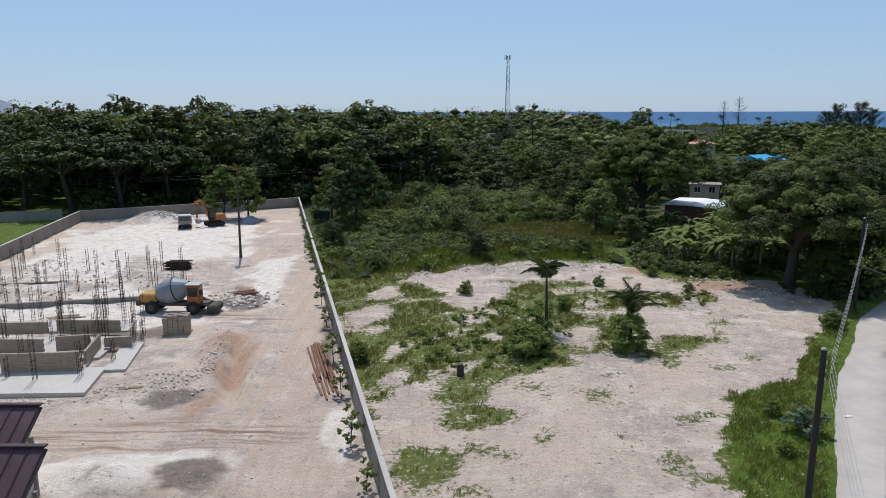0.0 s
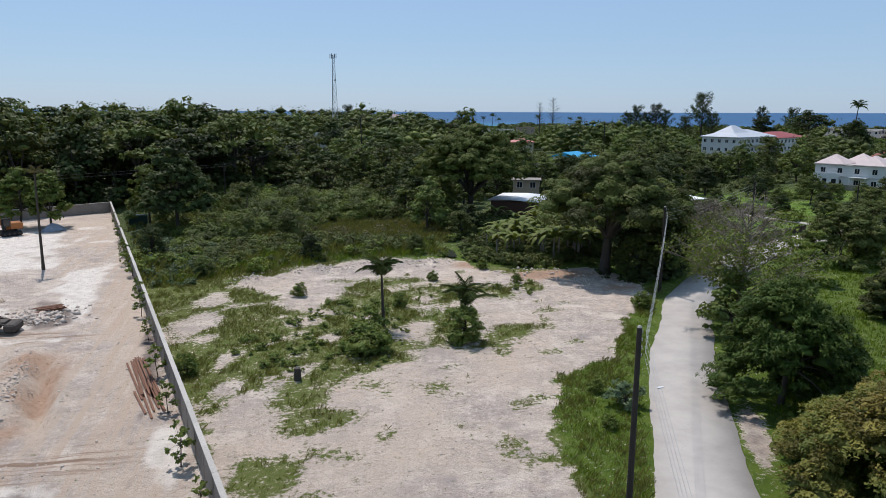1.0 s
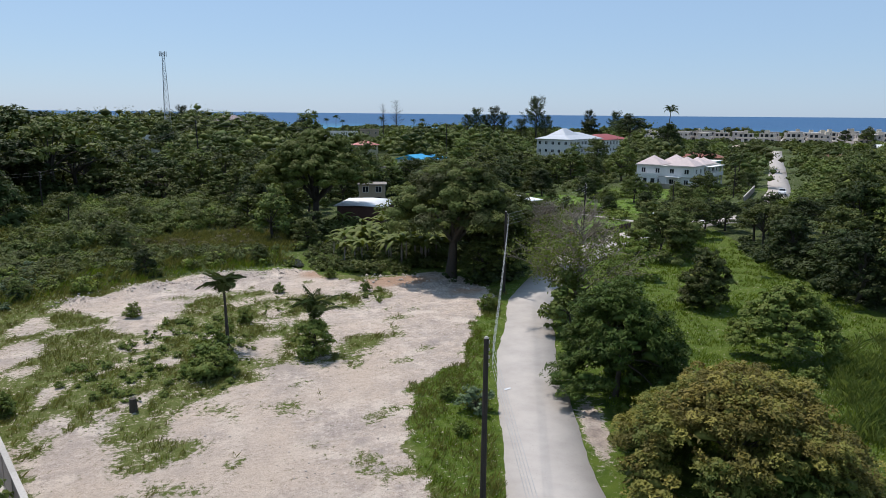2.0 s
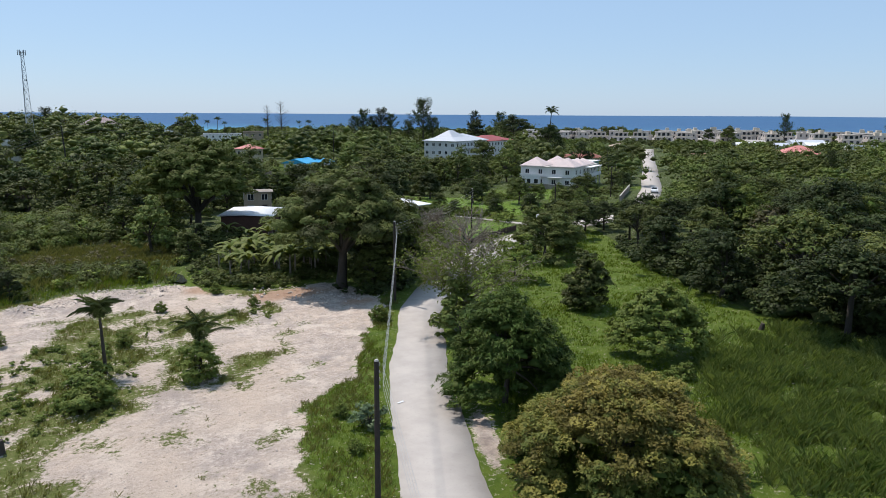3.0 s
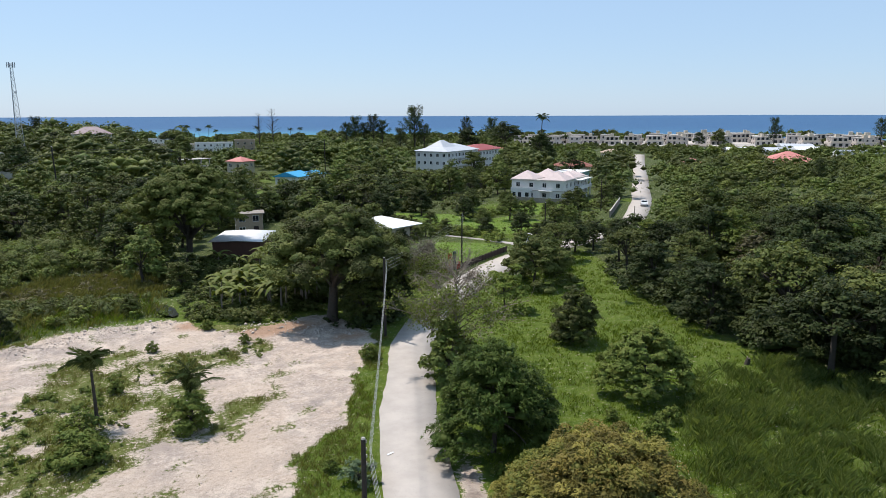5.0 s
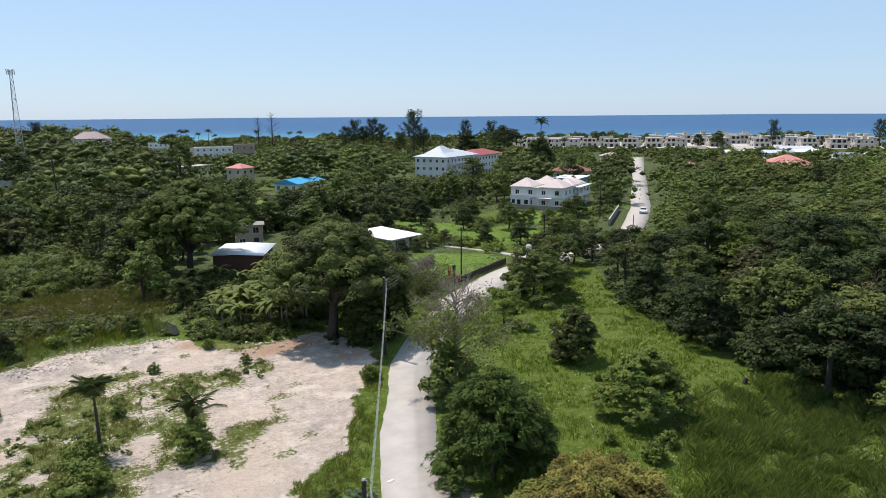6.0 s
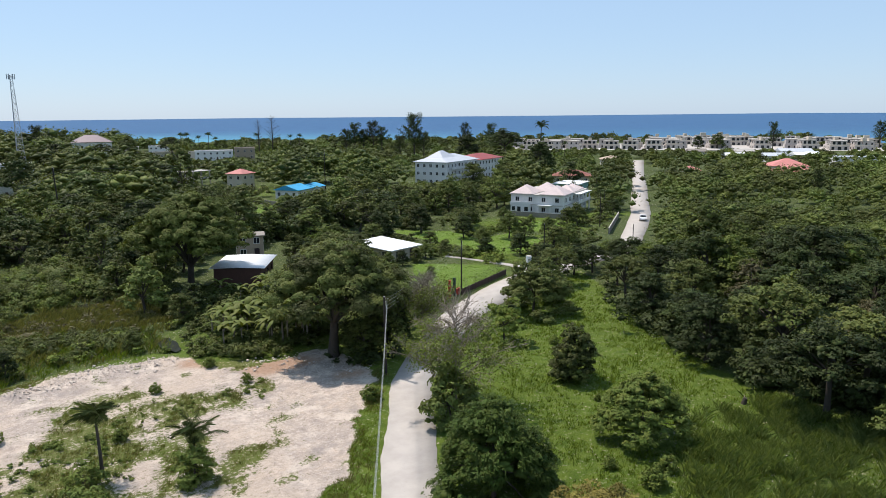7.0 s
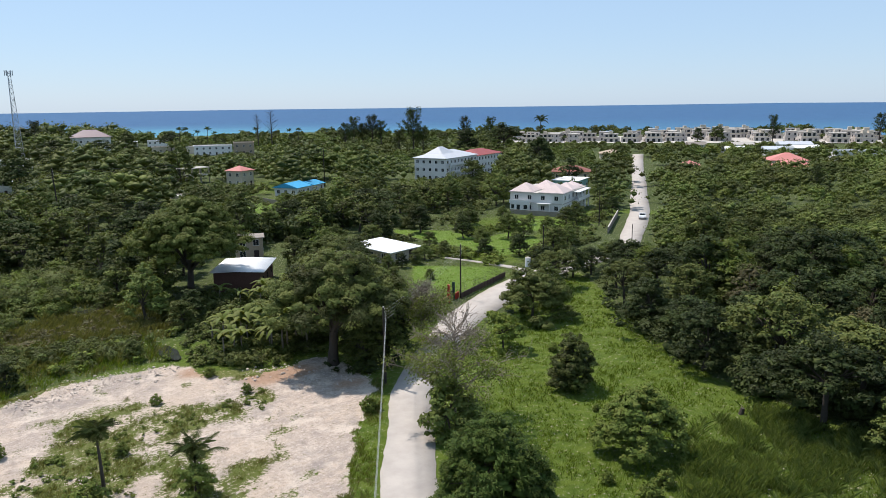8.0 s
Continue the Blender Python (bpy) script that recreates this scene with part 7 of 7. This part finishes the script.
def slab(poly, z, label):
    """A cast concrete slab with an outline of its own."""
    bm = bmesh.new()
    vs = [bm.verts.new((x, y, z)) for x, y in poly]
    f = bm.faces.new(vs)
    if f.normal.z < 0 or True:
        bm.normal_update()
        if f.normal.z < 0:
            bmesh.ops.reverse_faces(bm, faces=[f])
    ex = bmesh.ops.extrude_face_region(bm, geom=[f])
    for v in ex["geom"]:
        if isinstance(v, bmesh.types.BMVert):
            v.co.z -= z + 0.25
    bmesh.ops.recalc_face_normals(bm, faces=bm.faces[:])
    me = bpy.data.meshes.new("floor_slab")
    bm.to_mesh(me)
    bm.free()
    return tagged(link("floor_slab", me, CONCRETE_PALE), label, "floor slab")


slab([(-33, 45.0), (-23.6, 45.3), (-24.4, 50.1), (-33, 49.8)], 0.3, "pale cast concrete floor slab")
slab([(-24.35, 49.6), (-22.8, 49.7), (-24.0, 56.0), (-25.6, 56.0)], 0.28, "narrow pale concrete floor slab")
slab([(-38, 52.0), (-26.0, 52.4), (-26.4, 57.6), (-38, 57.4)], 0.22, "pale concrete floor slab between low walls")
slab([(-42, 58.8), (-26.8, 59.4), (-27.4, 62.6), (-42, 62.2)], 0.16, "thin pale concrete slab")
for a, b, h in (((-44.0, 66.4), (-30.0, 69.7), 0.5), ((-52, 74.5), (-41, 77.0), 0.35), ((-48, 60.0), (-42.4, 61.0), 0.4)):
    a, b = Vector((*a, 0)), Vector((*b, 0))
    tagged(link("ground_beam", bpy.data.meshes.new("ground_beam"), CONCRETE), "long low concrete ground beam", "ground beam")
    ob = bpy.context.scene.collection.objects[-1]
    bm = box(0, (b - a).length, -0.18, 0.18, -0.2, h, 0.02)
    bm.to_mesh(ob.data)
    bm.free()
    ob.matrix_basis = Matrix.Translation(a) @ Matrix.Rotation(math.atan2((b - a).y, (b - a).x), 4, "Z")


def rebar_cage(h, w, label):
    """A starter cage: four bars and their ties."""
    top = thing("rebar_column", Matrix(), label, "rebar", "rebar columns")
    me = None
    for x in (-w, w):
        for y in (-w, w):
            if me is None:
                bm = cyl(0.016, 0.016, h, 5)
                ob = part("bar", bm, RUST, top)
                me = ob.data
            else:
                ob = link("bar", me, RUST, top)
            ob.matrix_basis = Matrix.Translation((x, y, -0.1)) @ Matrix.Rotation(random.uniform(-0.02, 0.02), 4, "X")
    bm = bmesh.new()
    z = 0.2
    while z < h * 0.85:
        for p, q in (((-w, -w), (w, -w)), ((w, -w), (w, w)), ((w, w), (-w, w)), ((-w, w), (-w, -w))):
            add_bar(bm, (*p, z), (*q, z), 0.012, 3)
        z += 0.28
    part("ties", bm, RUST, top)
    return top


CAGES = [rebar_cage(3.6, 0.13, "rusty steel rebar column standing up from the foundations"), rebar_cage(2.6, 0.10, "short rusty rebar column")]
stand(CAGES[0], -34.1, 59.2)
stand(CAGES[1], -54.3, 93.6)
r = np.random.default_rng(1001)
SPOTS = [(-30.5, 48.2), (-28.2, 47.6), (-25.4, 48.4), (-24.6, 51.8), (-26.9, 52.6), (-29.4, 55.4), (-31.8, 56.4), (-34.6, 54.8), (-27.6, 57.2), (-24.4, 56.6), (-25.2, 58.8), (-33.2, 60.4), (-29.6, 61.0), (-36.4, 60.2), (-42.2, 69.3), (-37.3, 68.2), (-41.2, 81.8), (-38.0, 82.4), (-41.4, 68.2), (-32.0, 58.4), (-28.7, 58.4), (-26.2, 59.1), (-25.7, 58.2), (-33.1, 83.3), (-36.8, 88.1), (-45.5, 72.0), (-47.5, 79.0), (-50.0, 84.0), (-52.5, 88.0), (-46.0, 84.5), (-44.0, 76.0), (-34.8, 78.0), (-30.5, 75.0), (-33.0, 72.0), (-29.0, 78.5), (-27.0, 74.0), (-38.5, 74.0), (-49.0, 68.0), (-30.0, 49.3), (-26.0, 49.8), (-24.6, 55.4), (-27.2, 54.6), (-36.6, 58.2), (-40.2, 62.0), (-31.0, 64.5), (-35.5, 65.0)] + [(-28.0 - 2.9 * (k % 9) - 0.6 * (k // 9), 61.5 + 7.4 * (k // 9) + 0.9 * (k % 2)) for k in range(27)]
for k, (x, y) in enumerate(SPOTS):
    ob = copy_thing(CAGES[1 if k % 3 == 0 else 0], place(x, y, r.uniform(0, 1.5), 1.0, r.uniform(0.75, 1.15)))


def block_stack(m):
    top = thing("block_stack", m, "pallet stacked with grey concrete blocks", "block stack")
    part("pallet", box(-1.15, 1.15, -0.65, 0.65, 0.02, 0.14), TIMBER, top, "wooden pallet")
    for k in range(8):
        for i in range(5):
            for j in range(5):
                if k == 7 and (i + j) % 3 == 0:
                    continue
                ob = new("block", BLOCK_ME)
                ob.parent = top
                ob.matrix_basis = Matrix.Translation((-0.86 + i * 0.43 + random.uniform(-0.02, 0.02), -0.45 + j * 0.225, 0.14 + k * 0.2)) @ Matrix.Rotation(random.uniform(-0.03, 0.03), 4, "Z")


block_stack(pose(-22.4, 59.0, 0, 0, 0, 8))


def board_pile(m, n, L, material, label, flat=True):
    """Boards thrown together."""
    top = thing("board_pile", m, label, "boards")
    r = np.random.default_rng(int(L * 10) + n)
    for i in range(n):
        bm = box(-L / 2 * r.uniform(0.7, 1), L / 2 * r.uniform(0.7, 1), -0.07, 0.07, 0, 0.05, 0.006)
        ob = part("board", bm, material, top)
        ob.matrix_basis = Matrix.Translation((r.normal(0, 0.2), (i % 5) * 0.27 - 0.5 + r.normal(0, 0.03), 0.02 + (i // 5) * 0.075)) @ Matrix.Rotation(r.normal(0, 0.06 if L < 4.6 else 0.02), 4, "Z")
    return top


board_pile(pose(-31.5, 84.2, 0, 0, 0, 5), 70, 3.0, WOOD_POLE, "stack of dark wet boards on the site")
board_pile(pose(-20.0, 71.6, 0.25, 6, 0, 30), 14, 2.6, TIMBER_RED, "broken boards thrown on the rubble heap")
board_pile(pose(-26.5, 77.5, 0, 0, 0, 120), 5, 3.4, TIMBER, "loose pale planks between the foundations")
board_pile(pose(-34.5, 63.5, 0.1, 0, 0, 20), 6, 2.8, TIMBER, "loose planks on a floor slab")
board_pile(pose(-20.7, 50.2, 0.05, 0, 0, 18), 4, 4.4, TIMBER, "loose pale planks on the earth")
board_pile(pose(-20.9, 47.2, 0.02, 0, 0, 12), 2, 3.0, TIMBER, "two loose planks on the earth")
board_pile(pose(-8.9, 52.0, 0.02, 0, 0, 105), 9, 9.5, TIMBER_RED, "long reddish planks lying beside the wall")
board_pile(pose(-7.7, 47.4, 0.02, 0, 0, 107), 6, 5.0, TIMBER_RED, "reddish planks lying beside the saplings")


# ---- stones and rubble ----
def stones(name, X, Y, size, label, material, seed, category="stones"):
    """Many broken stones as one mass."""
    r = np.random.default_rng(seed)
    base = np.array([(0, 0, 1), (0.9, 0, 0.25), (-0.3, 0.85, 0.3), (-0.6, -0.7, 0.2), (0.4, -0.6, -0.4), (0.2, 0.6, -0.5), (-0.8, 0.1, -0.4)])
    tri = np.array([(0, 1, 2), (0, 2, 3), (0, 3, 1), (1, 5, 2), (2, 6, 3), (3, 4, 1), (1, 4, 5), (2, 5, 6), (3, 6, 4)])
    n = len(X)
    s = np.minimum(size * r.lognormal(-0.45, 0.5, n), size * 1.8)
    a = r.uniform(0, 6.28, n)
    V = np.repeat(base[None], n, 0) * r.uniform(0.7, 1.3, (n, 7, 3)) * s[:, None, None]
    c, t = np.cos(a)[:, None], np.sin(a)[:, None]
    V = np.stack([V[..., 0] * c - V[..., 1] * t, V[..., 0] * t + V[..., 1] * c, V[..., 2] * 0.7], -1)
    V += np.stack([X, Y, land_height(X, Y) + s * 0.2], -1)[:, None]
    Q = tri[None] + (np.arange(n) * 7)[:, None, None]
    return tagged(link(name, np_mesh(name, V.reshape(-1, 3), Q.reshape(-1, 3)), material), label, category, kind="stuff")


def around(rows, seed):
    """Places thrown round spots (x, y, spread, count)."""
    r = np.random.default_rng(seed)
    xs, ys = [], []
    for x, y, sx, sy, n in rows:
        xs.append(x + r.normal(0, sx, n))
        ys.append(y + r.normal(0, sy, n))
    return np.concatenate(xs), np.concatenate(ys)


stones("rubble", *around([(-20.3, 70.2, 1.6, 1.3, 340), (-22.5, 69.0, 0.8, 0.8, 90)], 1), 0.24, "heap of broken stones and concrete beside the mixer", STONE, 1101)
stones("rubble", *around([(-18.6, 47.2, 1.3, 1.0, 150), (-16.8, 50.0, 0.7, 3.0, 260), (-22, 46.5, 1.2, 0.5, 60), (-24, 44.6, 2.5, 0.3, 70)], 2), 0.10, "scattered broken stones by the trench", STONE, 1102)
stones("rubble", *around([(-49.5, 123.5, 2.6, 1.4, 700)], 3), 0.16, "heap of pale gravel in front of the wall", CONCRETE_PALE, 1103)
stones("rubble", *around([(6, 83.6, 3.6, 0.9, 280), (16, 85.2, 4.0, 1.4, 380), (-2, 80.2, 2.2, 0.9, 140)], 4), 0.14, "pale broken rubble along the edge of the clearing", STONE, 1104)
stones("rubble", *around([(34.5, 72.6, 2.6, 1.6, 150), (31, 77.5, 2.0, 1.2, 110), (38, 70, 1.2, 1.0, 50)], 5), 0.16, "tumbled boulders under the shade tree", STONE, 1105)
X, Y, r = scatter(LOT, 5200, 1106)
ok = masks(X, Y)["bare"] > 0.5
stones("pebbles", X[ok], Y[ok], 0.06, "loose pale stones on the clearing", STONE, 1106)
X, Y, r = scatter(SITE, 5200, 1107)
stones("pebbles", X, Y, 0.075, "loose stones on the building site", STONE, 1107)
X, Y, r = scatter([(-44, 64), (-30, 68), (-28, 86), (-50, 92), (-54, 80)], 1100, 1108)
stones("rubble", X, Y, 0.13, "lumps of spoil among the foundations", CONCRETE_PALE, 1108)

# ---- saplings along the wall ----
sap = plant_tree("sapling", 1201, 2.7, 1.7, 12, 0.10, 900, LEAF_WEED, BARK, "dome", 0.035, 0.45, "young planted tree beside the boundary wall", "sapling", gaps=0.12, tri=True)
tagged(sap, group="saplings along the wall")
stand(sap, -4.8, 38.0)
for k, (x, y) in enumerate(((-3.4, 33.2), (-6.4, 45.5), (-7.9, 52.1), (-9.8, 60.7), (-11.5, 68.2), (-13.3, 77.6), (-15.2, 85.5), (-17.1, 93.5), (-19.0, 101.5), (-20.8, 109), (-22.6, 117), (-24.4, 125), (-12.4, 73), (-16.2, 89.5), (-18.2, 97.5))):
    copy_thing(sap, place(x, y, k * 1.1, 0.7 + 0.35 * ((k * 7) % 5) / 5, 1.0))
stand(palm("dead_palm", 1202, 11.6, 8, 1.5, "tall thin dead palm trunk with a withered head", 0.01, 0.17, LEAF_DRY, up=0.1, leaf=0.35), -26.0, 91.5)
me, TX, TY = sheet("tarpaulin", np.linspace(-1.7, 1.7, 22), np.linspace(-1.2, 1.2, 18), lambda X, Y: np.maximum(0.02, (1 - (X / 1.7) ** 2) * (1 - (Y / 1.2) ** 2) * 1.1 + (vnoise(X, Y, 0.35, 4) - 0.5) * 0.35))
ob = tagged(link("tarpaulin", me, plain("blue_grey_sheet", (0.270, 0.300, 0.350), 0.6, var=0.4, scale=3)), "blue-grey tarpaulin thrown over a heap", "tarpaulin")
ob.matrix_basis = pose(-32.6, 121.0, 0, 0, 0, 20)
crate = thing("water_tank", pose(-20.4, 122.0, 0.4, 0, 0, 12), "dark green box standing in the creeper", "tank")
part("body", box(-1.4, 1.4, -0.8, 0.8, 0, 1.5, 0.05), GREEN_PAINT, crate)
part("lid", box(-1.45, 1.45, -0.85, 0.85, 1.5, 1.58, 0.02), GREEN_PAINT, crate)


# ---- the shingled lodge ----
def lodge(x0, x1, yr, half, zr, drop, label):
    """A small lodge under a lean-to roof whose top edge runs along x."""
    top = thing("lodge", pose(x0, yr, 0), label, "lodge")
    L, ze = x1 - x0, zr - drop
    bm = bmesh.new()
    ends = [[bm.verts.new((x, y, z)) for y, z in ((-half + 0.5, -0.2), (-0.12, -0.2), (-0.12, zr - 0.12), (-half + 0.5, ze + 0.5 * drop / half - 0.12))] for x in (0.3, L - 0.6)]
    bm.faces.new(ends[0])
    bm.faces.new(ends[1][::-1])
    for i in range(4):
        bm.faces.new((ends[0][(i + 1) % 4], ends[0][i], ends[1][i], ends[1][(i + 1) % 4]))
    bmesh.ops.recalc_face_normals(bm, faces=bm.faces[:])
    part("wall", bm, CREAM_WALL, top)
    for s in (-1,):
        bm = bmesh.new()
        vs = [bm.verts.new(p) for p in ((0, 0, zr), (L, 0, zr), (L, s * half, ze), (0, s * half, ze))]
        bm.faces.new(vs)
        bmesh.ops.solidify(bm, geom=bm.faces[:], thickness=0.09)
        slope = part("roof_slope", bm, ROOF_SHINGLE, top)
        n = int(L / 0.62)
        for i in range(n + 1):
            bm = bmesh.new()
            u = L * i / n
            add_bar(bm, (u, s * 0.03, zr + 0.06), (u, s * half, ze + 0.06), 0.028, 4)
            part("batten", bm, TRIM_DARK, slope)
    part("ridge_cap", box(-0.05, L + 0.1, -0.14, 0.14, zr + 0.03, zr + 0.12, 0.03), TRIM_DARK, top)
    bm = bmesh.new()
    for s in (-1,):
        add_bar(bm, (L + 0.03, 0, zr - 0.1), (L + 0.03, s * half, ze - 0.1), 0.09, 4)
    part("bargeboard", bm, TRIM_DARK, top)
    part("gutter", box(0, L, -half - 0.1, -half + 0.02, ze - 0.1, ze + 0.02), TRIM_DARK, top)
    for y in (-half + 0.5, -0.25):
        part("post", box(L - 0.55, L - 0.4, y - 0.08, y + 0.08, 0, ze), CONCRETE, top)
    return top


lodge(-31, -19.0, 32.6, 2.4, 4.9, 1.5, "lodge with a purple-brown shingle lean-to roof")
lodge(-31, -16.4, 28.3, 2.9, 4.9, 1.9, "larger lodge with a purple-brown shingle lean-to roof")

# ---- garden gate, fences and the road beyond ----
gate = thing("garden_gate", pose(65.6, 88.6, 0, 0, 0, 25), "red-painted garden gateway with tall posts", "gate")
part("post", box(-0.25, 0.15, -0.25, 0.15, -0.2, 2.9, 0.03), RED_PAINT, gate, "red painted gate post")
part("post", box(1.3, 1.7, -0.25, 0.15, -0.2, 3.0, 0.03), GREEN_PAINT, gate, "dark gate post")
part("low_wall", box(-2.6, -0.27, -0.12, 0.1, -0.2, 1.1, 0.02), ROOF_RUSSET, gate, "low russet wall")
part("low_wall", box(1.75, 3.4, -0.12, 0.1, -0.2, 1.0, 0.02), RED_PAINT, gate, "low red wall")
for k in range(7):
    part("bar", box(0.2 + k * 0.17, 0.24 + k * 0.17, -0.06, -0.02, 0.1, 1.7), TRIM_DARK, gate)
part("rail", box(0.15, 1.3, -0.08, 0.0, 1.65, 1.72), TRIM_DARK, gate)


def fence(a, b, h, material, label, step=1.1, slats=True):
    a, b = Vector((*a, 0)), Vector((*b, 0))
    d = b - a
    top = thing("fence", Matrix.Translation(a) @ Matrix.Rotation(math.atan2(d.y, d.x), 4, "Z"), label, "fence")
    n = max(1, int(d.length / step))
    s = d.length / n
    for i in range(n + 1):
        part("post", box(i * s - 0.06, i * s + 0.06, -0.06, 0.06, -0.3, h + 0.08), material, top)
        if i < n and slats:
            part("panel", box(i * s + 0.065, (i + 1) * s - 0.065, -0.03, 0.03, 0.08, h), material, top)
    return top


fence((68.4, 89.0), (83.4, 95.6), 1.0, TRIM_DARK, "dark garden fence along the road")
fence((55.5, 83.2), (63.0, 87.6), 1.2, CONCRETE, "grey block garden wall beside the road", 2.0)
wall_run("wall_garden", (134.4, 152.4), (141.2, 137.0), 1.4, 0.2, "weathered retaining wall before the white house", cap=False)
wall_run("wall_field", (145.7, 202.4), (150.7, 183.8), 1.8, 0.2, "old grey field wall among trees", cap=False)
wall_run("wall_drive", (131.5, 113.5), (155, 130.5), 1.6, 0.2, "white wall along the far road", cap=True)
wall_run("wall_red", (87.4, 235.8), (92.0, 203.0), 1.5, 0.2, "long reddish wall beyond the lawn", cap=False)


def car(m):
    """A white saloon car."""
    top = thing("car", m, "white saloon car on the far road", "car")
    bm = bmesh.new()
    prof = [(-2.15, 0.35), (-2.2, 0.75), (-1.95, 0.95), (-1.3, 1.0), (-0.85, 1.42), (0.45, 1.44), (1.05, 1.0), (2.0, 0.85), (2.2, 0.6), (2.15, 0.35)]
    sides = [[bm.verts.new((x, y * (0.78 if z > 1.2 else 0.88), z)) for x, z in prof] for y in (-1, 1)]
    for i in range(len(prof)):
        j = (i + 1) % len(prof)
        bm.faces.new((sides[0][i], sides[0][j], sides[1][j], sides[1][i]))
    bm.faces.new(sides[0][::-1])
    bm.faces.new(sides[1])
    bmesh.ops.recalc_face_normals(bm, faces=bm.faces[:])
    body = part("body", bm, CAR_WHITE, top)
    for x in (-1.35, 1.35):
        for y in (-0.8, 0.8):
            wheel(top, x, y, 0.32, 0.32, 0.2)
    bm = bmesh.new()
    vs = [bm.verts.new(p) for p in ((1.03, -0.72, 1.04), (1.03, 0.72, 1.04), (0.5, 0.68, 1.42), (0.5, -0.68, 1.42))]
    bm.faces.new(vs)
    bmesh.ops.solidify(bm, geom=bm.faces[:], thickness=-0.03)
    part("windscreen", bm, GLASS, body)
    for y in (-0.84, 0.84):
        part("side_window", box(-0.75, 0.6, y - 0.02, y + 0.02, 1.02, 1.36), GLASS, body)
    for y in (-0.62, 0.62):
        part("headlight", box(2.1, 2.2, y - 0.16, y + 0.16, 0.62, 0.76, 0.02), STEEL_WHITE, body)
    return top


car(pose(155.6, 122.6, 0.1, 0, 0, 219))
tank = thing("water_tank", pose(92.7, 99.6, 0), "white round water tank by the road", "tank")
part("body", cyl(0.55, 0.55, 1.7, 18), CAR_WHITE, tank)
part("lid", cyl(0.57, 0.3, 0.15, 18, Matrix.Translation((0, 0, 1.7))), CONCRETE_PALE, tank)
st = thing("tree_stump", pose(64.4, 37.3, 0, 0, 0, 30) @ Matrix.Diagonal((0.7, 0.7, 0.7, 1)), "grey broken tree stump in the grass", "stump")
part("trunk", cyl(0.42, 0.28, 1.0, 9, Matrix.Translation((0, 0, -0.1)) @ Matrix.Rotation(0.15, 4, "X")), BARK, st)
part("branch", cyl(0.12, 0.05, 1.4, 7, Matrix.Translation((0, 0, 0.3)) @ Matrix.Rotation(1.25, 4, "Y")), BARK_PALE, st)
st = thing("tree_stump", pose(1.75, 49.2, 0), "rotten brown stump in the weeds of the clearing", "stump")
part("trunk", cyl(0.28, 0.22, 0.95, 9, Matrix.Translation((0, 0, -0.1))), BARK, st)
lit = tagged(link("litter", np_mesh("litter", np.array([(-0.28, -0.08, 0), (0.28, -0.08, 0), (0.28, 0.08, 0.02), (-0.28, 0.08, 0.03), (0, 0, 0.05)]), np.array([(0, 1, 4), (1, 2, 4), (2, 3, 4), (3, 0, 4)])), CAR_WHITE), "scrap of white paper lying on the road", "litter")
lit.matrix_basis = pose(25.87, 41.9, 0.10, 0, 0, 10)
